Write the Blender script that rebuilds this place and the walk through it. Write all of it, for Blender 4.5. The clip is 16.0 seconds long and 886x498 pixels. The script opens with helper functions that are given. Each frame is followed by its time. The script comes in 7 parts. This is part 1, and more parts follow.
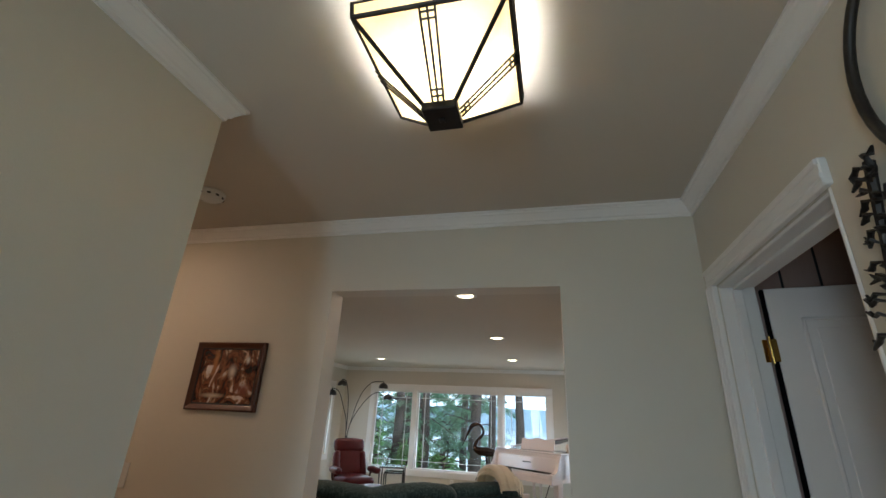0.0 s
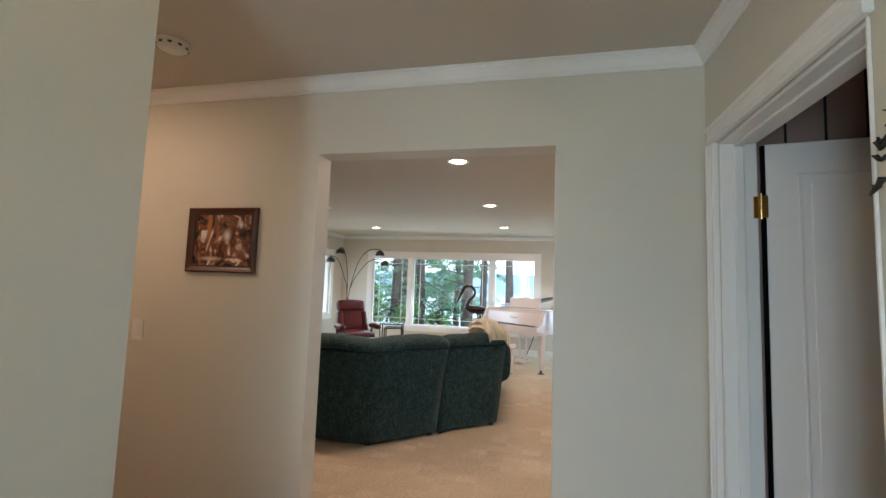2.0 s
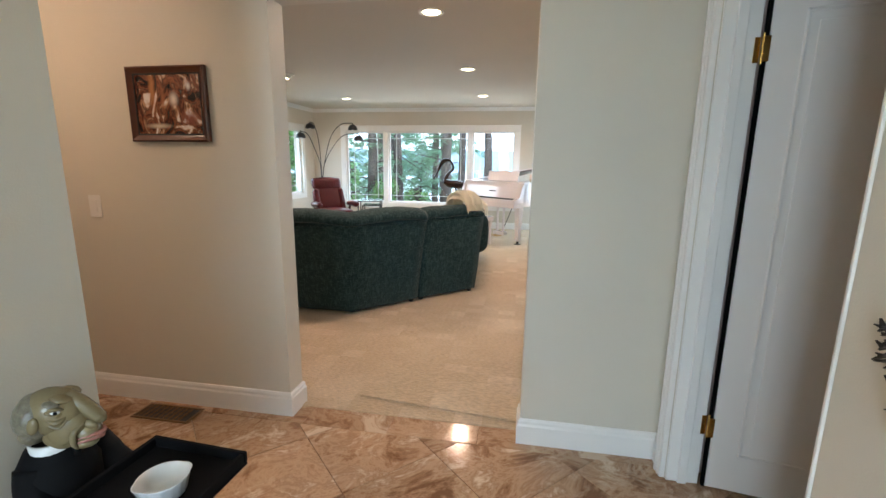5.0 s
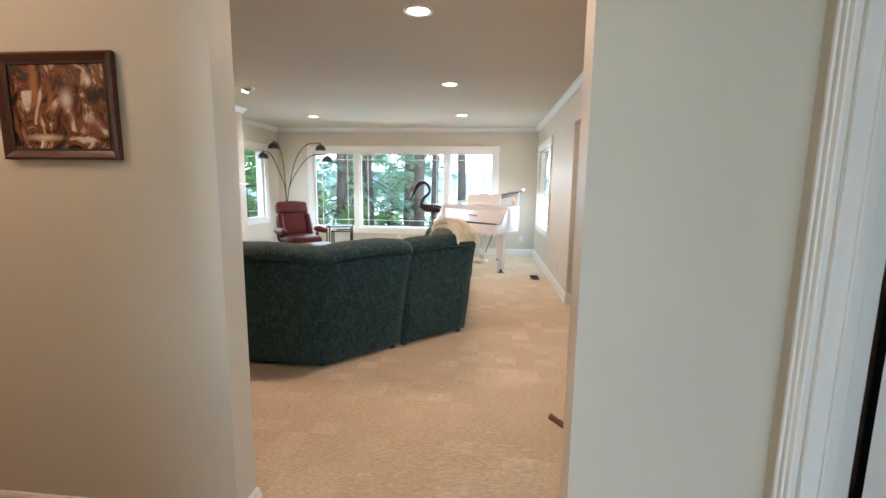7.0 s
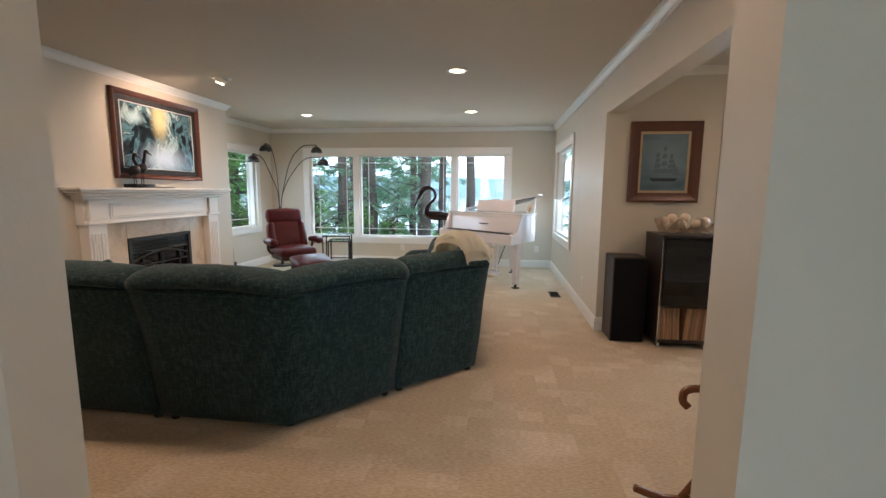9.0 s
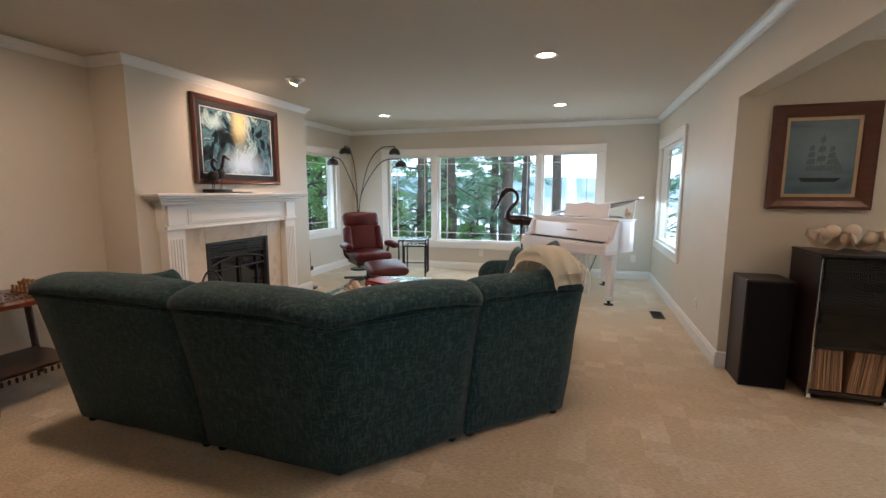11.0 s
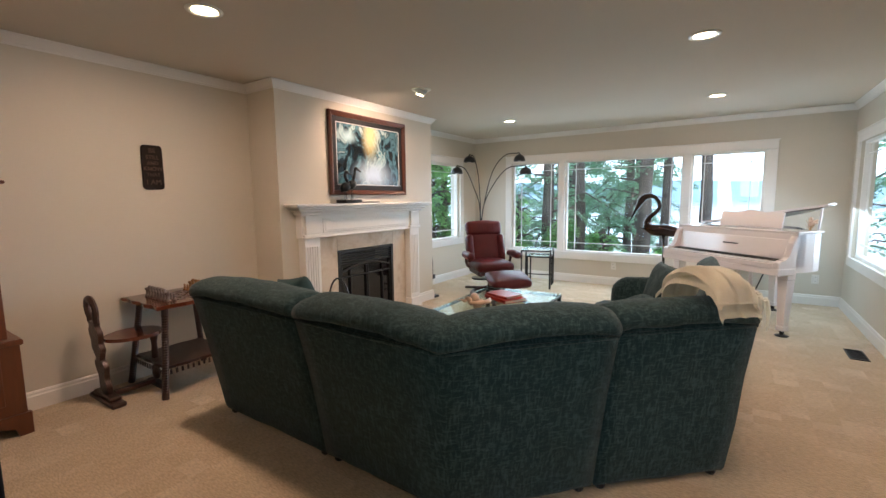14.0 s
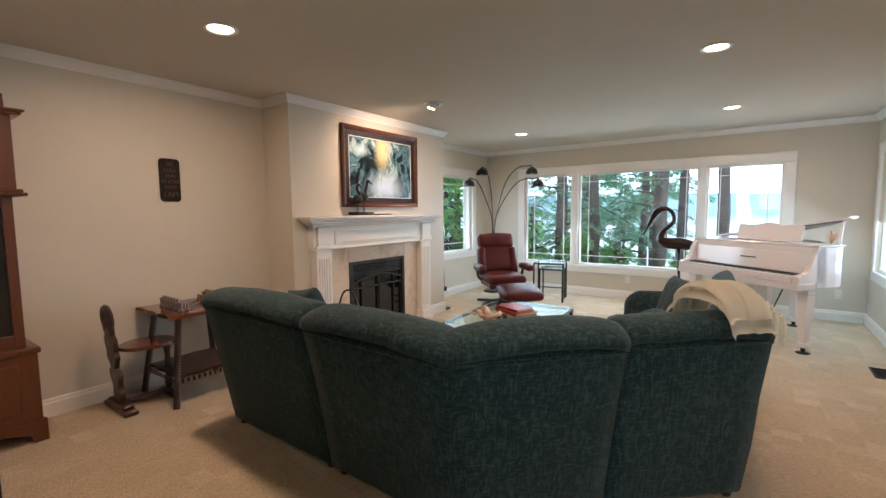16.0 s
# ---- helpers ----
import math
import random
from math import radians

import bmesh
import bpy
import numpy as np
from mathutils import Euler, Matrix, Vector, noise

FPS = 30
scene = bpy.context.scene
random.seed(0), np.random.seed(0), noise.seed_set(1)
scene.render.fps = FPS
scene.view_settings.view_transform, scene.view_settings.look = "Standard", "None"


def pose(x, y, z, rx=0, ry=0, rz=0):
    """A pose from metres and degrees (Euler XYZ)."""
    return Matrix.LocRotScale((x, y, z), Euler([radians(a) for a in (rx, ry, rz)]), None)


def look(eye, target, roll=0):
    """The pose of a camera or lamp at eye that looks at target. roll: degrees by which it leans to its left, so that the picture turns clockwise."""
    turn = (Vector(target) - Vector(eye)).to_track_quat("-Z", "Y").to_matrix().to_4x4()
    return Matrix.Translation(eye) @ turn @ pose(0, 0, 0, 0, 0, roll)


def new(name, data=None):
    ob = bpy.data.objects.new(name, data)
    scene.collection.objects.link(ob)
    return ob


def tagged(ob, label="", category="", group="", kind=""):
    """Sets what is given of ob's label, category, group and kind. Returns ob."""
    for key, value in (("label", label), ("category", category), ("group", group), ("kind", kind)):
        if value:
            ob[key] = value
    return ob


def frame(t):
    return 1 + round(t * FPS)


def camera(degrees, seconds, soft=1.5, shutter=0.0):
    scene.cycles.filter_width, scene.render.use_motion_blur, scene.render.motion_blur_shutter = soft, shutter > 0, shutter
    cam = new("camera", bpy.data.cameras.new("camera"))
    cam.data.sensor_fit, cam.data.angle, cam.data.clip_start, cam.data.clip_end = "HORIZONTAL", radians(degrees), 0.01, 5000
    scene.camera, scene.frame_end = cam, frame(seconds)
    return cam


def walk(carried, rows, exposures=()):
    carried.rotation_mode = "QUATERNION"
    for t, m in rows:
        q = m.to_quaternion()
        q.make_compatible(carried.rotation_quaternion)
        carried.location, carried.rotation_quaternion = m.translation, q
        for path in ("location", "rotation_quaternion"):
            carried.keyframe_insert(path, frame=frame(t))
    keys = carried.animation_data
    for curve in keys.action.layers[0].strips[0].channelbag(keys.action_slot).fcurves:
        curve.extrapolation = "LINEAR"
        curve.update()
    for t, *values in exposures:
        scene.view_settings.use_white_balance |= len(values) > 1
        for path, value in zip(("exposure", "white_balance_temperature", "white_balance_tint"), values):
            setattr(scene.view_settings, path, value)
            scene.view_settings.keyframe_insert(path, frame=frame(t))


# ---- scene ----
cam = camera(91.2, 16.0)
PATH = [
    (0, (-0.009, 0.037, 1.437), (-0.477, 1.837, 2.171), 2.9),
    (0.5, (-0.01, 0.049, 1.431), (-0.48, 1.886, 2.068), 2.8),
    (1, (-0.011, 0.059, 1.423), (-0.478, 1.922, 1.978), 2.4),
    (1.5, (-0.013, 0.073, 1.411), (-0.473, 1.983, 1.785), 2.2),
    (2, (-0.008, 0.09, 1.401), (-0.457, 2.032, 1.568), 2.0),
    (2.5, (-0.01, 0.108, 1.387), (-0.446, 2.06, 1.394), 1.6),
    (3, (-0.006, 0.125, 1.37), (-0.418, 2.077, 1.231), 1.3),
    (3.5, (-0.002, 0.135, 1.355), (-0.395, 2.078, 1.094), 1.0),
    (4, (0.0, 0.14, 1.344), (-0.368, 2.073, 0.983), 0.8),
    (4.2, (0.0, 0.139, 1.336), (-0.354, 2.069, 0.948), 0.8),
    (6.5, (-0.153, 0.515, 1.343), (-0.456, 2.465, 1.017), 0.2),
    (7, (-0.258, 0.725, 1.355), (-0.454, 2.694, 1.067), 0.7),
    (7.5, (-0.305, 0.902, 1.351), (-0.473, 2.873, 1.056), 0.4),
    (8, (-0.296, 1.144, 1.357), (-0.475, 3.118, 1.09), -0.2),
    (8.2, (-0.302, 1.213, 1.349), (-0.481, 3.187, 1.087), 0.1),
    (10.3, (-0.323, 1.865, 1.380), (-0.771, 3.792, 1.089), 0.0),
    (10.5, (-0.337, 1.896, 1.392), (-0.83, 3.812, 1.094), 0.0),
    (11, (-0.38, 1.991, 1.388), (-0.98, 3.88, 1.122), 0.1),
    (11.5, (-0.44, 2.075, 1.405), (-1.106, 3.943, 1.143), -0.1),
    (12, (-0.474, 2.126, 1.405), (-1.197, 3.973, 1.146), -0.5),
    (12.5, (-0.474, 2.168, 1.396), (-1.331, 3.958, 1.143), -0.9),
    (13, (-0.466, 2.197, 1.396), (-1.443, 3.925, 1.155), -0.8),
    (13.5, (-0.47, 2.199, 1.398), (-1.513, 3.889, 1.161), -0.5),
    (14, (-0.469, 2.204, 1.398), (-1.576, 3.853, 1.168), -0.6),
    (14.5, (-0.457, 2.2, 1.411), (-1.614, 3.819, 1.206), -0.5),
    (15, (-0.466, 2.198, 1.4), (-1.657, 3.794, 1.226), -0.6),
    (15.5, (-0.457, 2.21, 1.403), (-1.648, 3.808, 1.234), -0.7),
    (16, (-0.44, 2.224, 1.397), (-1.603, 3.841, 1.224), -0.5),
]
EXPOSURE = [(0.0, -0.75), (1.0, -0.55), (2.0, 0.02), (3.0, 0.15), (4.0, 0.18), (6.5, 0.5), (7.0, 0.45), (8.0, 0.05), (10.5, -0.5), (11.5, -0.15), (12.5, -0.05), (14.5, -0.1), (16.0, -0.1)]
walk(cam, [(t, look(eye, target, roll)) for t, eye, target, roll in PATH], EXPOSURE)

# ---- world and large lights ----
world = bpy.data.worlds.new("overcast")
scene.world = world
world.use_nodes = True
wt = world.node_tree
wt.nodes.clear()
w_out = wt.nodes.new("ShaderNodeOutputWorld")
w_bg = wt.nodes.new("ShaderNodeBackground")
w_sky = wt.nodes.new("ShaderNodeTexSky")
w_sky.sky_type = "NISHITA"
w_sky.sun_disc = False
w_sky.sun_elevation, w_sky.sun_rotation = radians(38), radians(-60)
w_sky.air_density, w_sky.dust_density, w_sky.ozone_density = 1.0, 1.5, 1.0
w_bg.inputs["Strength"].default_value = 0.15
wt.links.new(w_sky.outputs[0], w_bg.inputs[0])
wt.links.new(w_bg.outputs[0], w_out.inputs[0])


def lamp(name, kind, m, power, colour, **settings):
    data = bpy.data.lights.new(name, kind)
    data.energy, data.color = power, colour
    if "size" in settings:
        data.shape, data.size, data.size_y = "RECTANGLE", settings["size"][0], settings["size"][1]
    if "soft" in settings:
        data.shadow_soft_size = settings["soft"]
    if "cone" in settings:
        data.spot_size, data.spot_blend = radians(settings["cone"]), settings.get("blend", 0.6)
    ob = new(name, data)
    ob.matrix_world = m
    return ob


sun = lamp("sun", "SUN", look((0, 0, 10), (6.5, -5.5, 2.5)), 2.4, (1.0, 0.97, 0.92))
sun.data.angle = radians(15)

DAY = (0.60, 0.81, 1.0)
WARM = (1.0, 0.69, 0.52)
# daylight entering by the window openings
lamp("daylight_north", "AREA", look((-2.05, 9.47, 1.27), (-1.6, 7.3, 0.0)), 66, DAY, size=(3.6, 1.45))
lamp("daylight_east", "AREA", look((0.80, 8.28, 1.33), (0.05, 8.0, 0.0)), 28, DAY, size=(1.5, 1.3))
lamp("daylight_west", "AREA", look((-4.64, 8.15, 1.34), (-1, 8.15, -0.6)), 10, DAY, size=(1.0, 1.2))
lamp("daylight_dining", "AREA", look((2.7, 5.9, 1.45), (2.7, 2, -0.6)), 36, DAY, size=(1.6, 1.1))
lamp("daylight_entry", "AREA", look((-0.75, -1.86, 1.25), (2.0, 1.6, 1.6)), 46, (0.62, 0.82, 1.0), size=(0.6, 1.9))

# recessed downlights, warm
CANS = [(-0.70, 5.72), (-0.69, 7.84), (-3.16, 7.92), (-0.73, 3.68), (-3.02, 3.61), (2.2, 4.1)]
for cx, cy in CANS:
    lamp("downlight", "AREA", pose(cx, cy, 2.455), 24 if cx < -2.9 and cy < 5 else 11 if cy > 7 else 18, WARM, size=(0.12, 0.12))
lamp("downlight", "AREA", pose(-2.45, 1.25, 2.455), 9, WARM, size=(0.12, 0.12))
lamp("accent_light", "SPOT", look((-3.17, 5.78, 2.37), (-3.95, 5.86, 1.85)), 70, WARM, soft=0.03, cone=115, blend=0.9)
lamp("foyer_bulb", "POINT", pose(-0.33, 0.97, 2.36), 17, (0.95, 0.99, 1.0), soft=0.04)
lamp("foyer_bulb", "POINT", pose(-0.21, 0.97, 2.36), 17, (0.95, 0.99, 1.0), soft=0.04)

# ---- materials ----


def mat(name, colour, rough=0.5, metal=0.0, second=None, scale=8.0, amount=0.5, bump=0.0, fine=120.0,
        stretch=(1, 1, 1), coat=0.0, sheen=0.0, vary=0.0, random_tone=0.0, spec=0.5):
    """Paint, stone, wood or cloth: two tones mixed by noise at two scales, with fine relief."""
    m = bpy.data.materials.new(name)
    m.use_nodes = True
    nt = m.node_tree
    b = nt.nodes["Principled BSDF"]
    b.inputs["Roughness"].default_value = rough
    b.inputs["Metallic"].default_value = metal
    b.inputs["Coat Weight"].default_value = coat
    b.inputs["Sheen Weight"].default_value = sheen
    b.inputs["Specular IOR Level"].default_value = spec
    second = second or tuple(c * 0.9 for c in colour)
    tex = nt.nodes.new("ShaderNodeTexCoord")
    mp = nt.nodes.new("ShaderNodeMapping")
    mp.inputs["Scale"].default_value = stretch
    nt.links.new(tex.outputs["Object"], mp.inputs[0])
    n1 = nt.nodes.new("ShaderNodeTexNoise")
    n1.inputs["Scale"].default_value, n1.inputs["Detail"].default_value, n1.inputs["Roughness"].default_value = scale, 8, 0.6
    nt.links.new(mp.outputs[0], n1.inputs["Vector"])
    ramp = nt.nodes.new("ShaderNodeValToRGB")
    ramp.color_ramp.elements[0].position, ramp.color_ramp.elements[1].position = 0.5 - 0.25 / max(amount, 0.26), 0.5 + 0.25 / max(amount, 0.26)
    ramp.color_ramp.elements[0].color, ramp.color_ramp.elements[1].color = (*colour, 1), (*second, 1)
    nt.links.new(n1.outputs["Fac"], ramp.inputs[0])
    colour_out = ramp.outputs[0]
    if random_tone:
        info = nt.nodes.new("ShaderNodeObjectInfo")
        mr = nt.nodes.new("ShaderNodeMapRange")
        mr.inputs["To Min"].default_value, mr.inputs["To Max"].default_value = 1 - random_tone, 1 + random_tone
        nt.links.new(info.outputs["Random"], mr.inputs[0])
        hsv = nt.nodes.new("ShaderNodeHueSaturation")
        nt.links.new(mr.outputs[0], hsv.inputs["Value"])
        nt.links.new(colour_out, hsv.inputs["Color"])
        colour_out = hsv.outputs[0]
    nt.links.new(colour_out, b.inputs["Base Color"])
    n2 = nt.nodes.new("ShaderNodeTexNoise")
    n2.inputs["Scale"].default_value, n2.inputs["Detail"].default_value = fine, 4
    nt.links.new(mp.outputs[0], n2.inputs["Vector"])
    if vary:
        rr = nt.nodes.new("ShaderNodeMapRange")
        rr.inputs["To Min"].default_value, rr.inputs["To Max"].default_value = max(rough - vary, 0.02), min(rough + vary, 1)
        nt.links.new(n1.outputs["Fac"], rr.inputs[0])
        nt.links.new(rr.outputs[0], b.inputs["Roughness"])
    if bump:
        bp = nt.nodes.new("ShaderNodeBump")
        bp.inputs["Strength"].default_value, bp.inputs["Distance"].default_value = bump, 0.004
        nt.links.new(n2.outputs["Fac"], bp.inputs["Height"])
        nt.links.new(bp.outputs[0], b.inputs["Normal"])
    return m


def glow(name, colour, strength):
    m = bpy.data.materials.new(name)
    m.use_nodes = True
    b = m.node_tree.nodes["Principled BSDF"]
    b.inputs["Base Color"].default_value = (*colour, 1)
    b.inputs["Emission Color"].default_value = (*colour, 1)
    b.inputs["Emission Strength"].default_value = strength
    return m


def glass_mat(name, tint=(1, 1, 1), rough=0.0):
    m = bpy.data.materials.new(name)
    m.use_nodes = True
    nt = m.node_tree
    b = nt.nodes["Principled BSDF"]
    b.inputs["Base Color"].default_value = (*tint, 1)
    b.inputs["Transmission Weight"].default_value = 1.0
    b.inputs["Roughness"].default_value = rough
    b.inputs["IOR"].default_value = 1.45
    return m


def pane_mat(name, gloss=0.05, tint=(1, 1, 1)):
    """Thin window glass: clear, with a faint mirror."""
    m = bpy.data.materials.new(name)
    m.use_nodes = True
    nt = m.node_tree
    nt.nodes.clear()
    out = nt.nodes.new("ShaderNodeOutputMaterial")
    mix = nt.nodes.new("ShaderNodeMixShader")
    tr = nt.nodes.new("ShaderNodeBsdfTransparent")
    gl = nt.nodes.new("ShaderNodeBsdfGlossy")
    gl.inputs["Roughness"].default_value = 0.02
    mix.inputs[0].default_value = gloss
    tr.inputs[0].default_value = (*tint, 1)
    nt.links.new(tr.outputs[0], mix.inputs[1])
    nt.links.new(gl.outputs[0], mix.inputs[2])
    nt.links.new(mix.outputs[0], out.inputs[0])
    return m


M_WALL = mat("wall_paint", (0.615, 0.572, 0.485), 0.5, second=(0.59, 0.547, 0.46), scale=3, bump=0.12, fine=220, vary=0.06)
M_CEIL = mat("ceiling_paint", (0.60, 0.55, 0.47), 0.85, second=(0.575, 0.525, 0.45), scale=2, bump=0.12, fine=180, vary=0.05, spec=0.15)
M_TRIM = mat("trim_paint", (0.80, 0.785, 0.75), 0.32, second=(0.77, 0.755, 0.72), scale=5, bump=0.05, fine=90)
M_DOOR = mat("door_paint", (0.82, 0.78, 0.74), 0.35, second=(0.73, 0.69, 0.65), scale=4, bump=0.06, fine=60, stretch=(1, 1, 0.15))
M_PINK = mat("closet_panel_wood", (0.52, 0.38, 0.31), 0.5, second=(0.44, 0.30, 0.24), scale=6, stretch=(4, 4, 0.4), bump=0.1)
M_BLACK = mat("black_lacquer", (0.012, 0.012, 0.014), 0.3, second=(0.02, 0.019, 0.02), scale=20, bump=0.05)
M_IRON = mat("dark_iron", (0.02, 0.018, 0.017), 0.45, 0.7, second=(0.05, 0.045, 0.04), scale=30, bump=0.3, fine=150)
M_BRASS = mat("brass", (0.75, 0.5, 0.16), 0.22, 1.0, second=(0.6, 0.38, 0.1), scale=25, vary=0.08)
M_CHROME = mat("chrome", (0.75, 0.75, 0.76), 0.12, 1.0)
def chenille(name, dark, light, warm_dark):
    """Crushed chenille: short upright and level streaks of lighter pile."""
    m = mat(name, dark, 0.9, second=warm_dark, scale=3.5, amount=0.8, bump=0.7, fine=170, sheen=0.10, spec=0.12)
    nt = m.node_tree
    b = nt.nodes["Principled BSDF"]
    src = b.inputs["Base Color"].links[0].from_socket
    tex = nt.nodes.new("ShaderNodeTexCoord")
    for stretch, lo, hi in (((85, 85, 12), 0.47, 0.78), ((24, 24, 110), 0.5, 0.8)):
        mp = nt.nodes.new("ShaderNodeMapping")
        mp.inputs["Scale"].default_value = stretch
        nt.links.new(tex.outputs["Object"], mp.inputs[0])
        n = nt.nodes.new("ShaderNodeTexNoise")
        n.inputs["Scale"].default_value, n.inputs["Detail"].default_value, n.inputs["Distortion"].default_value = 1.0, 3, 0.6
        nt.links.new(mp.outputs[0], n.inputs["Vector"])
        mr = nt.nodes.new("ShaderNodeMapRange")
        mr.inputs["From Min"].default_value, mr.inputs["From Max"].default_value = lo, hi
        mr.inputs["To Max"].default_value = 0.42
        nt.links.new(n.outputs["Fac"], mr.inputs[0])
        mix = nt.nodes.new("ShaderNodeMixRGB")
        mix.inputs[2].default_value = (*light, 1)
        nt.links.new(mr.outputs[0], mix.inputs[0])
        nt.links.new(src, mix.inputs[1])
        src = mix.outputs[0]
    nt.links.new(src, b.inputs["Base Color"])
    return m


M_SOFA = chenille("green_chenille", (0.011, 0.028, 0.031), (0.098, 0.163, 0.170), (0.016, 0.039, 0.041))
M_THROW = mat("cream_knit", (0.90, 0.85, 0.72), 0.9, second=(0.84, 0.76, 0.60), scale=30, bump=1.0, fine=160, sheen=0.3, spec=0.2)
M_RED = mat("burgundy_leather", (0.10, 0.008, 0.010), 0.36, second=(0.06, 0.005, 0.007), scale=9, bump=0.25, fine=210, vary=0.08, spec=0.3)
M_BENT = mat("dark_bentwood", (0.06, 0.018, 0.012), 0.3, second=(0.03, 0.01, 0.008), scale=10, stretch=(1, 1, 6))
M_PIANO = mat("white_piano_lacquer", (0.80, 0.74, 0.73), 0.08, second=(0.79, 0.73, 0.72), scale=2, coat=0.6)
M_CHERRY = mat("cherry_wood", (0.155, 0.048, 0.019), 0.28, second=(0.075, 0.023, 0.011), scale=7, stretch=(6, 6, 0.6), bump=0.08, coat=0.2)
M_OAKDARK = mat("dark_carved_wood", (0.055, 0.020, 0.012), 0.35, second=(0.028, 0.011, 0.008), scale=10, stretch=(3, 3, 1), bump=0.2, coat=0.2)
M_CHESSTOP = mat("polished_red_wood", (0.17, 0.050, 0.025), 0.18, second=(0.10, 0.028, 0.015), scale=6, stretch=(1, 7, 1), coat=0.4)
M_FRAME = mat("mahogany_frame", (0.13, 0.040, 0.018), 0.3, second=(0.055, 0.016, 0.009), scale=12, stretch=(1, 3, 3), bump=0.08, coat=0.05)
M_BRONZE = mat("painted_bronze", (0.008, 0.007, 0.007), 0.22, 0.6, second=(0.07, 0.034, 0.022), scale=34, amount=0.7, bump=0.3, fine=60)
M_BLKSTAT = mat("black_metal_sculpture", (0.010, 0.010, 0.010), 0.35, 0.4)
M_WHITECER = mat("white_ceramic", (0.80, 0.80, 0.80), 0.15, second=(0.76, 0.76, 0.76), scale=10)
M_SHELL = mat("shell", (0.78, 0.62, 0.48), 0.35, second=(0.60, 0.33, 0.20), scale=14, amount=0.8, bump=0.3, fine=60)
M_GLASS = pane_mat("table_glass", 0.12, (0.86, 0.94, 0.91))
M_PANE = pane_mat("window_glass")
M_PLASTIC = mat("white_plastic", (0.75, 0.73, 0.68), 0.4)
M_FACE = mat("glazed_head", (0.27, 0.21, 0.11), 0.2, second=(0.14, 0.105, 0.055), scale=14, amount=0.6, bump=0.15, fine=60)
M_HAIR = mat("speckled_glaze", (0.24, 0.22, 0.16), 0.3, second=(0.10, 0.075, 0.05), scale=90, amount=0.95, bump=0.6, fine=90)
M_COAT = mat("black_painted_coat", (0.006, 0.006, 0.007), 0.7, spec=0.1)
M_GAP = mat("black_gap", (0.004, 0.004, 0.004), 0.95, spec=0.0)
M_LIPS = mat("pink_glaze", (0.36, 0.15, 0.12), 0.2)
M_DARKBRASS = mat("dull_brass", (0.30, 0.18, 0.09), 0.45, 0.5, second=(0.14, 0.08, 0.04), scale=40)
M_CAN = glow("lamp_disc", (1.0, 0.80, 0.52), 22.0)
def amber_mat():
    """Streaky art glass lit from within."""
    m = mat("amber_glass", (0.85, 0.62, 0.26), 0.2, second=(0.92, 0.80, 0.52), scale=5, amount=0.9)
    nt = m.node_tree
    b = nt.nodes["Principled BSDF"]
    src = b.inputs["Base Color"].links[0].from_socket
    nt.links.new(src, b.inputs["Emission Color"])
    b.inputs["Emission Strength"].default_value = 0.55
    tl = nt.nodes.new("ShaderNodeBsdfTranslucent")
    nt.links.new(src, tl.inputs[0])
    mix = nt.nodes.new("ShaderNodeMixShader")
    mix.inputs[0].default_value = 0.42
    nt.links.new(b.outputs[0], mix.inputs[1])
    nt.links.new(tl.outputs[0], mix.inputs[2])
    nt.links.new(mix.outputs[0], nt.nodes["Material Output"].inputs[0])
    return m


M_AMBER = amber_mat()
M_RIBBON = mat("pearl_ribbon", (0.72, 0.60, 0.48), 0.3, second=(0.66, 0.52, 0.40), scale=8)
M_TEAL = mat("teal_cushion", (0.012, 0.040, 0.044), 0.8, second=(0.02, 0.058, 0.062), scale=20, bump=0.5, fine=200)
M_DARKGLASS = mat("smoked_glass", (0.008, 0.008, 0.010), 0.06, second=(0.02, 0.015, 0.014), scale=5)
M_CANE = mat("woven_cane", (0.50, 0.32, 0.15), 0.5, second=(0.38, 0.22, 0.10), scale=20)
M_LP = mat("record_sleeves", (0.42, 0.28, 0.17), 0.6, second=(0.25, 0.12, 0.07), scale=30, stretch=(8, 0.3, 0.3), amount=0.9, random_tone=0.5)


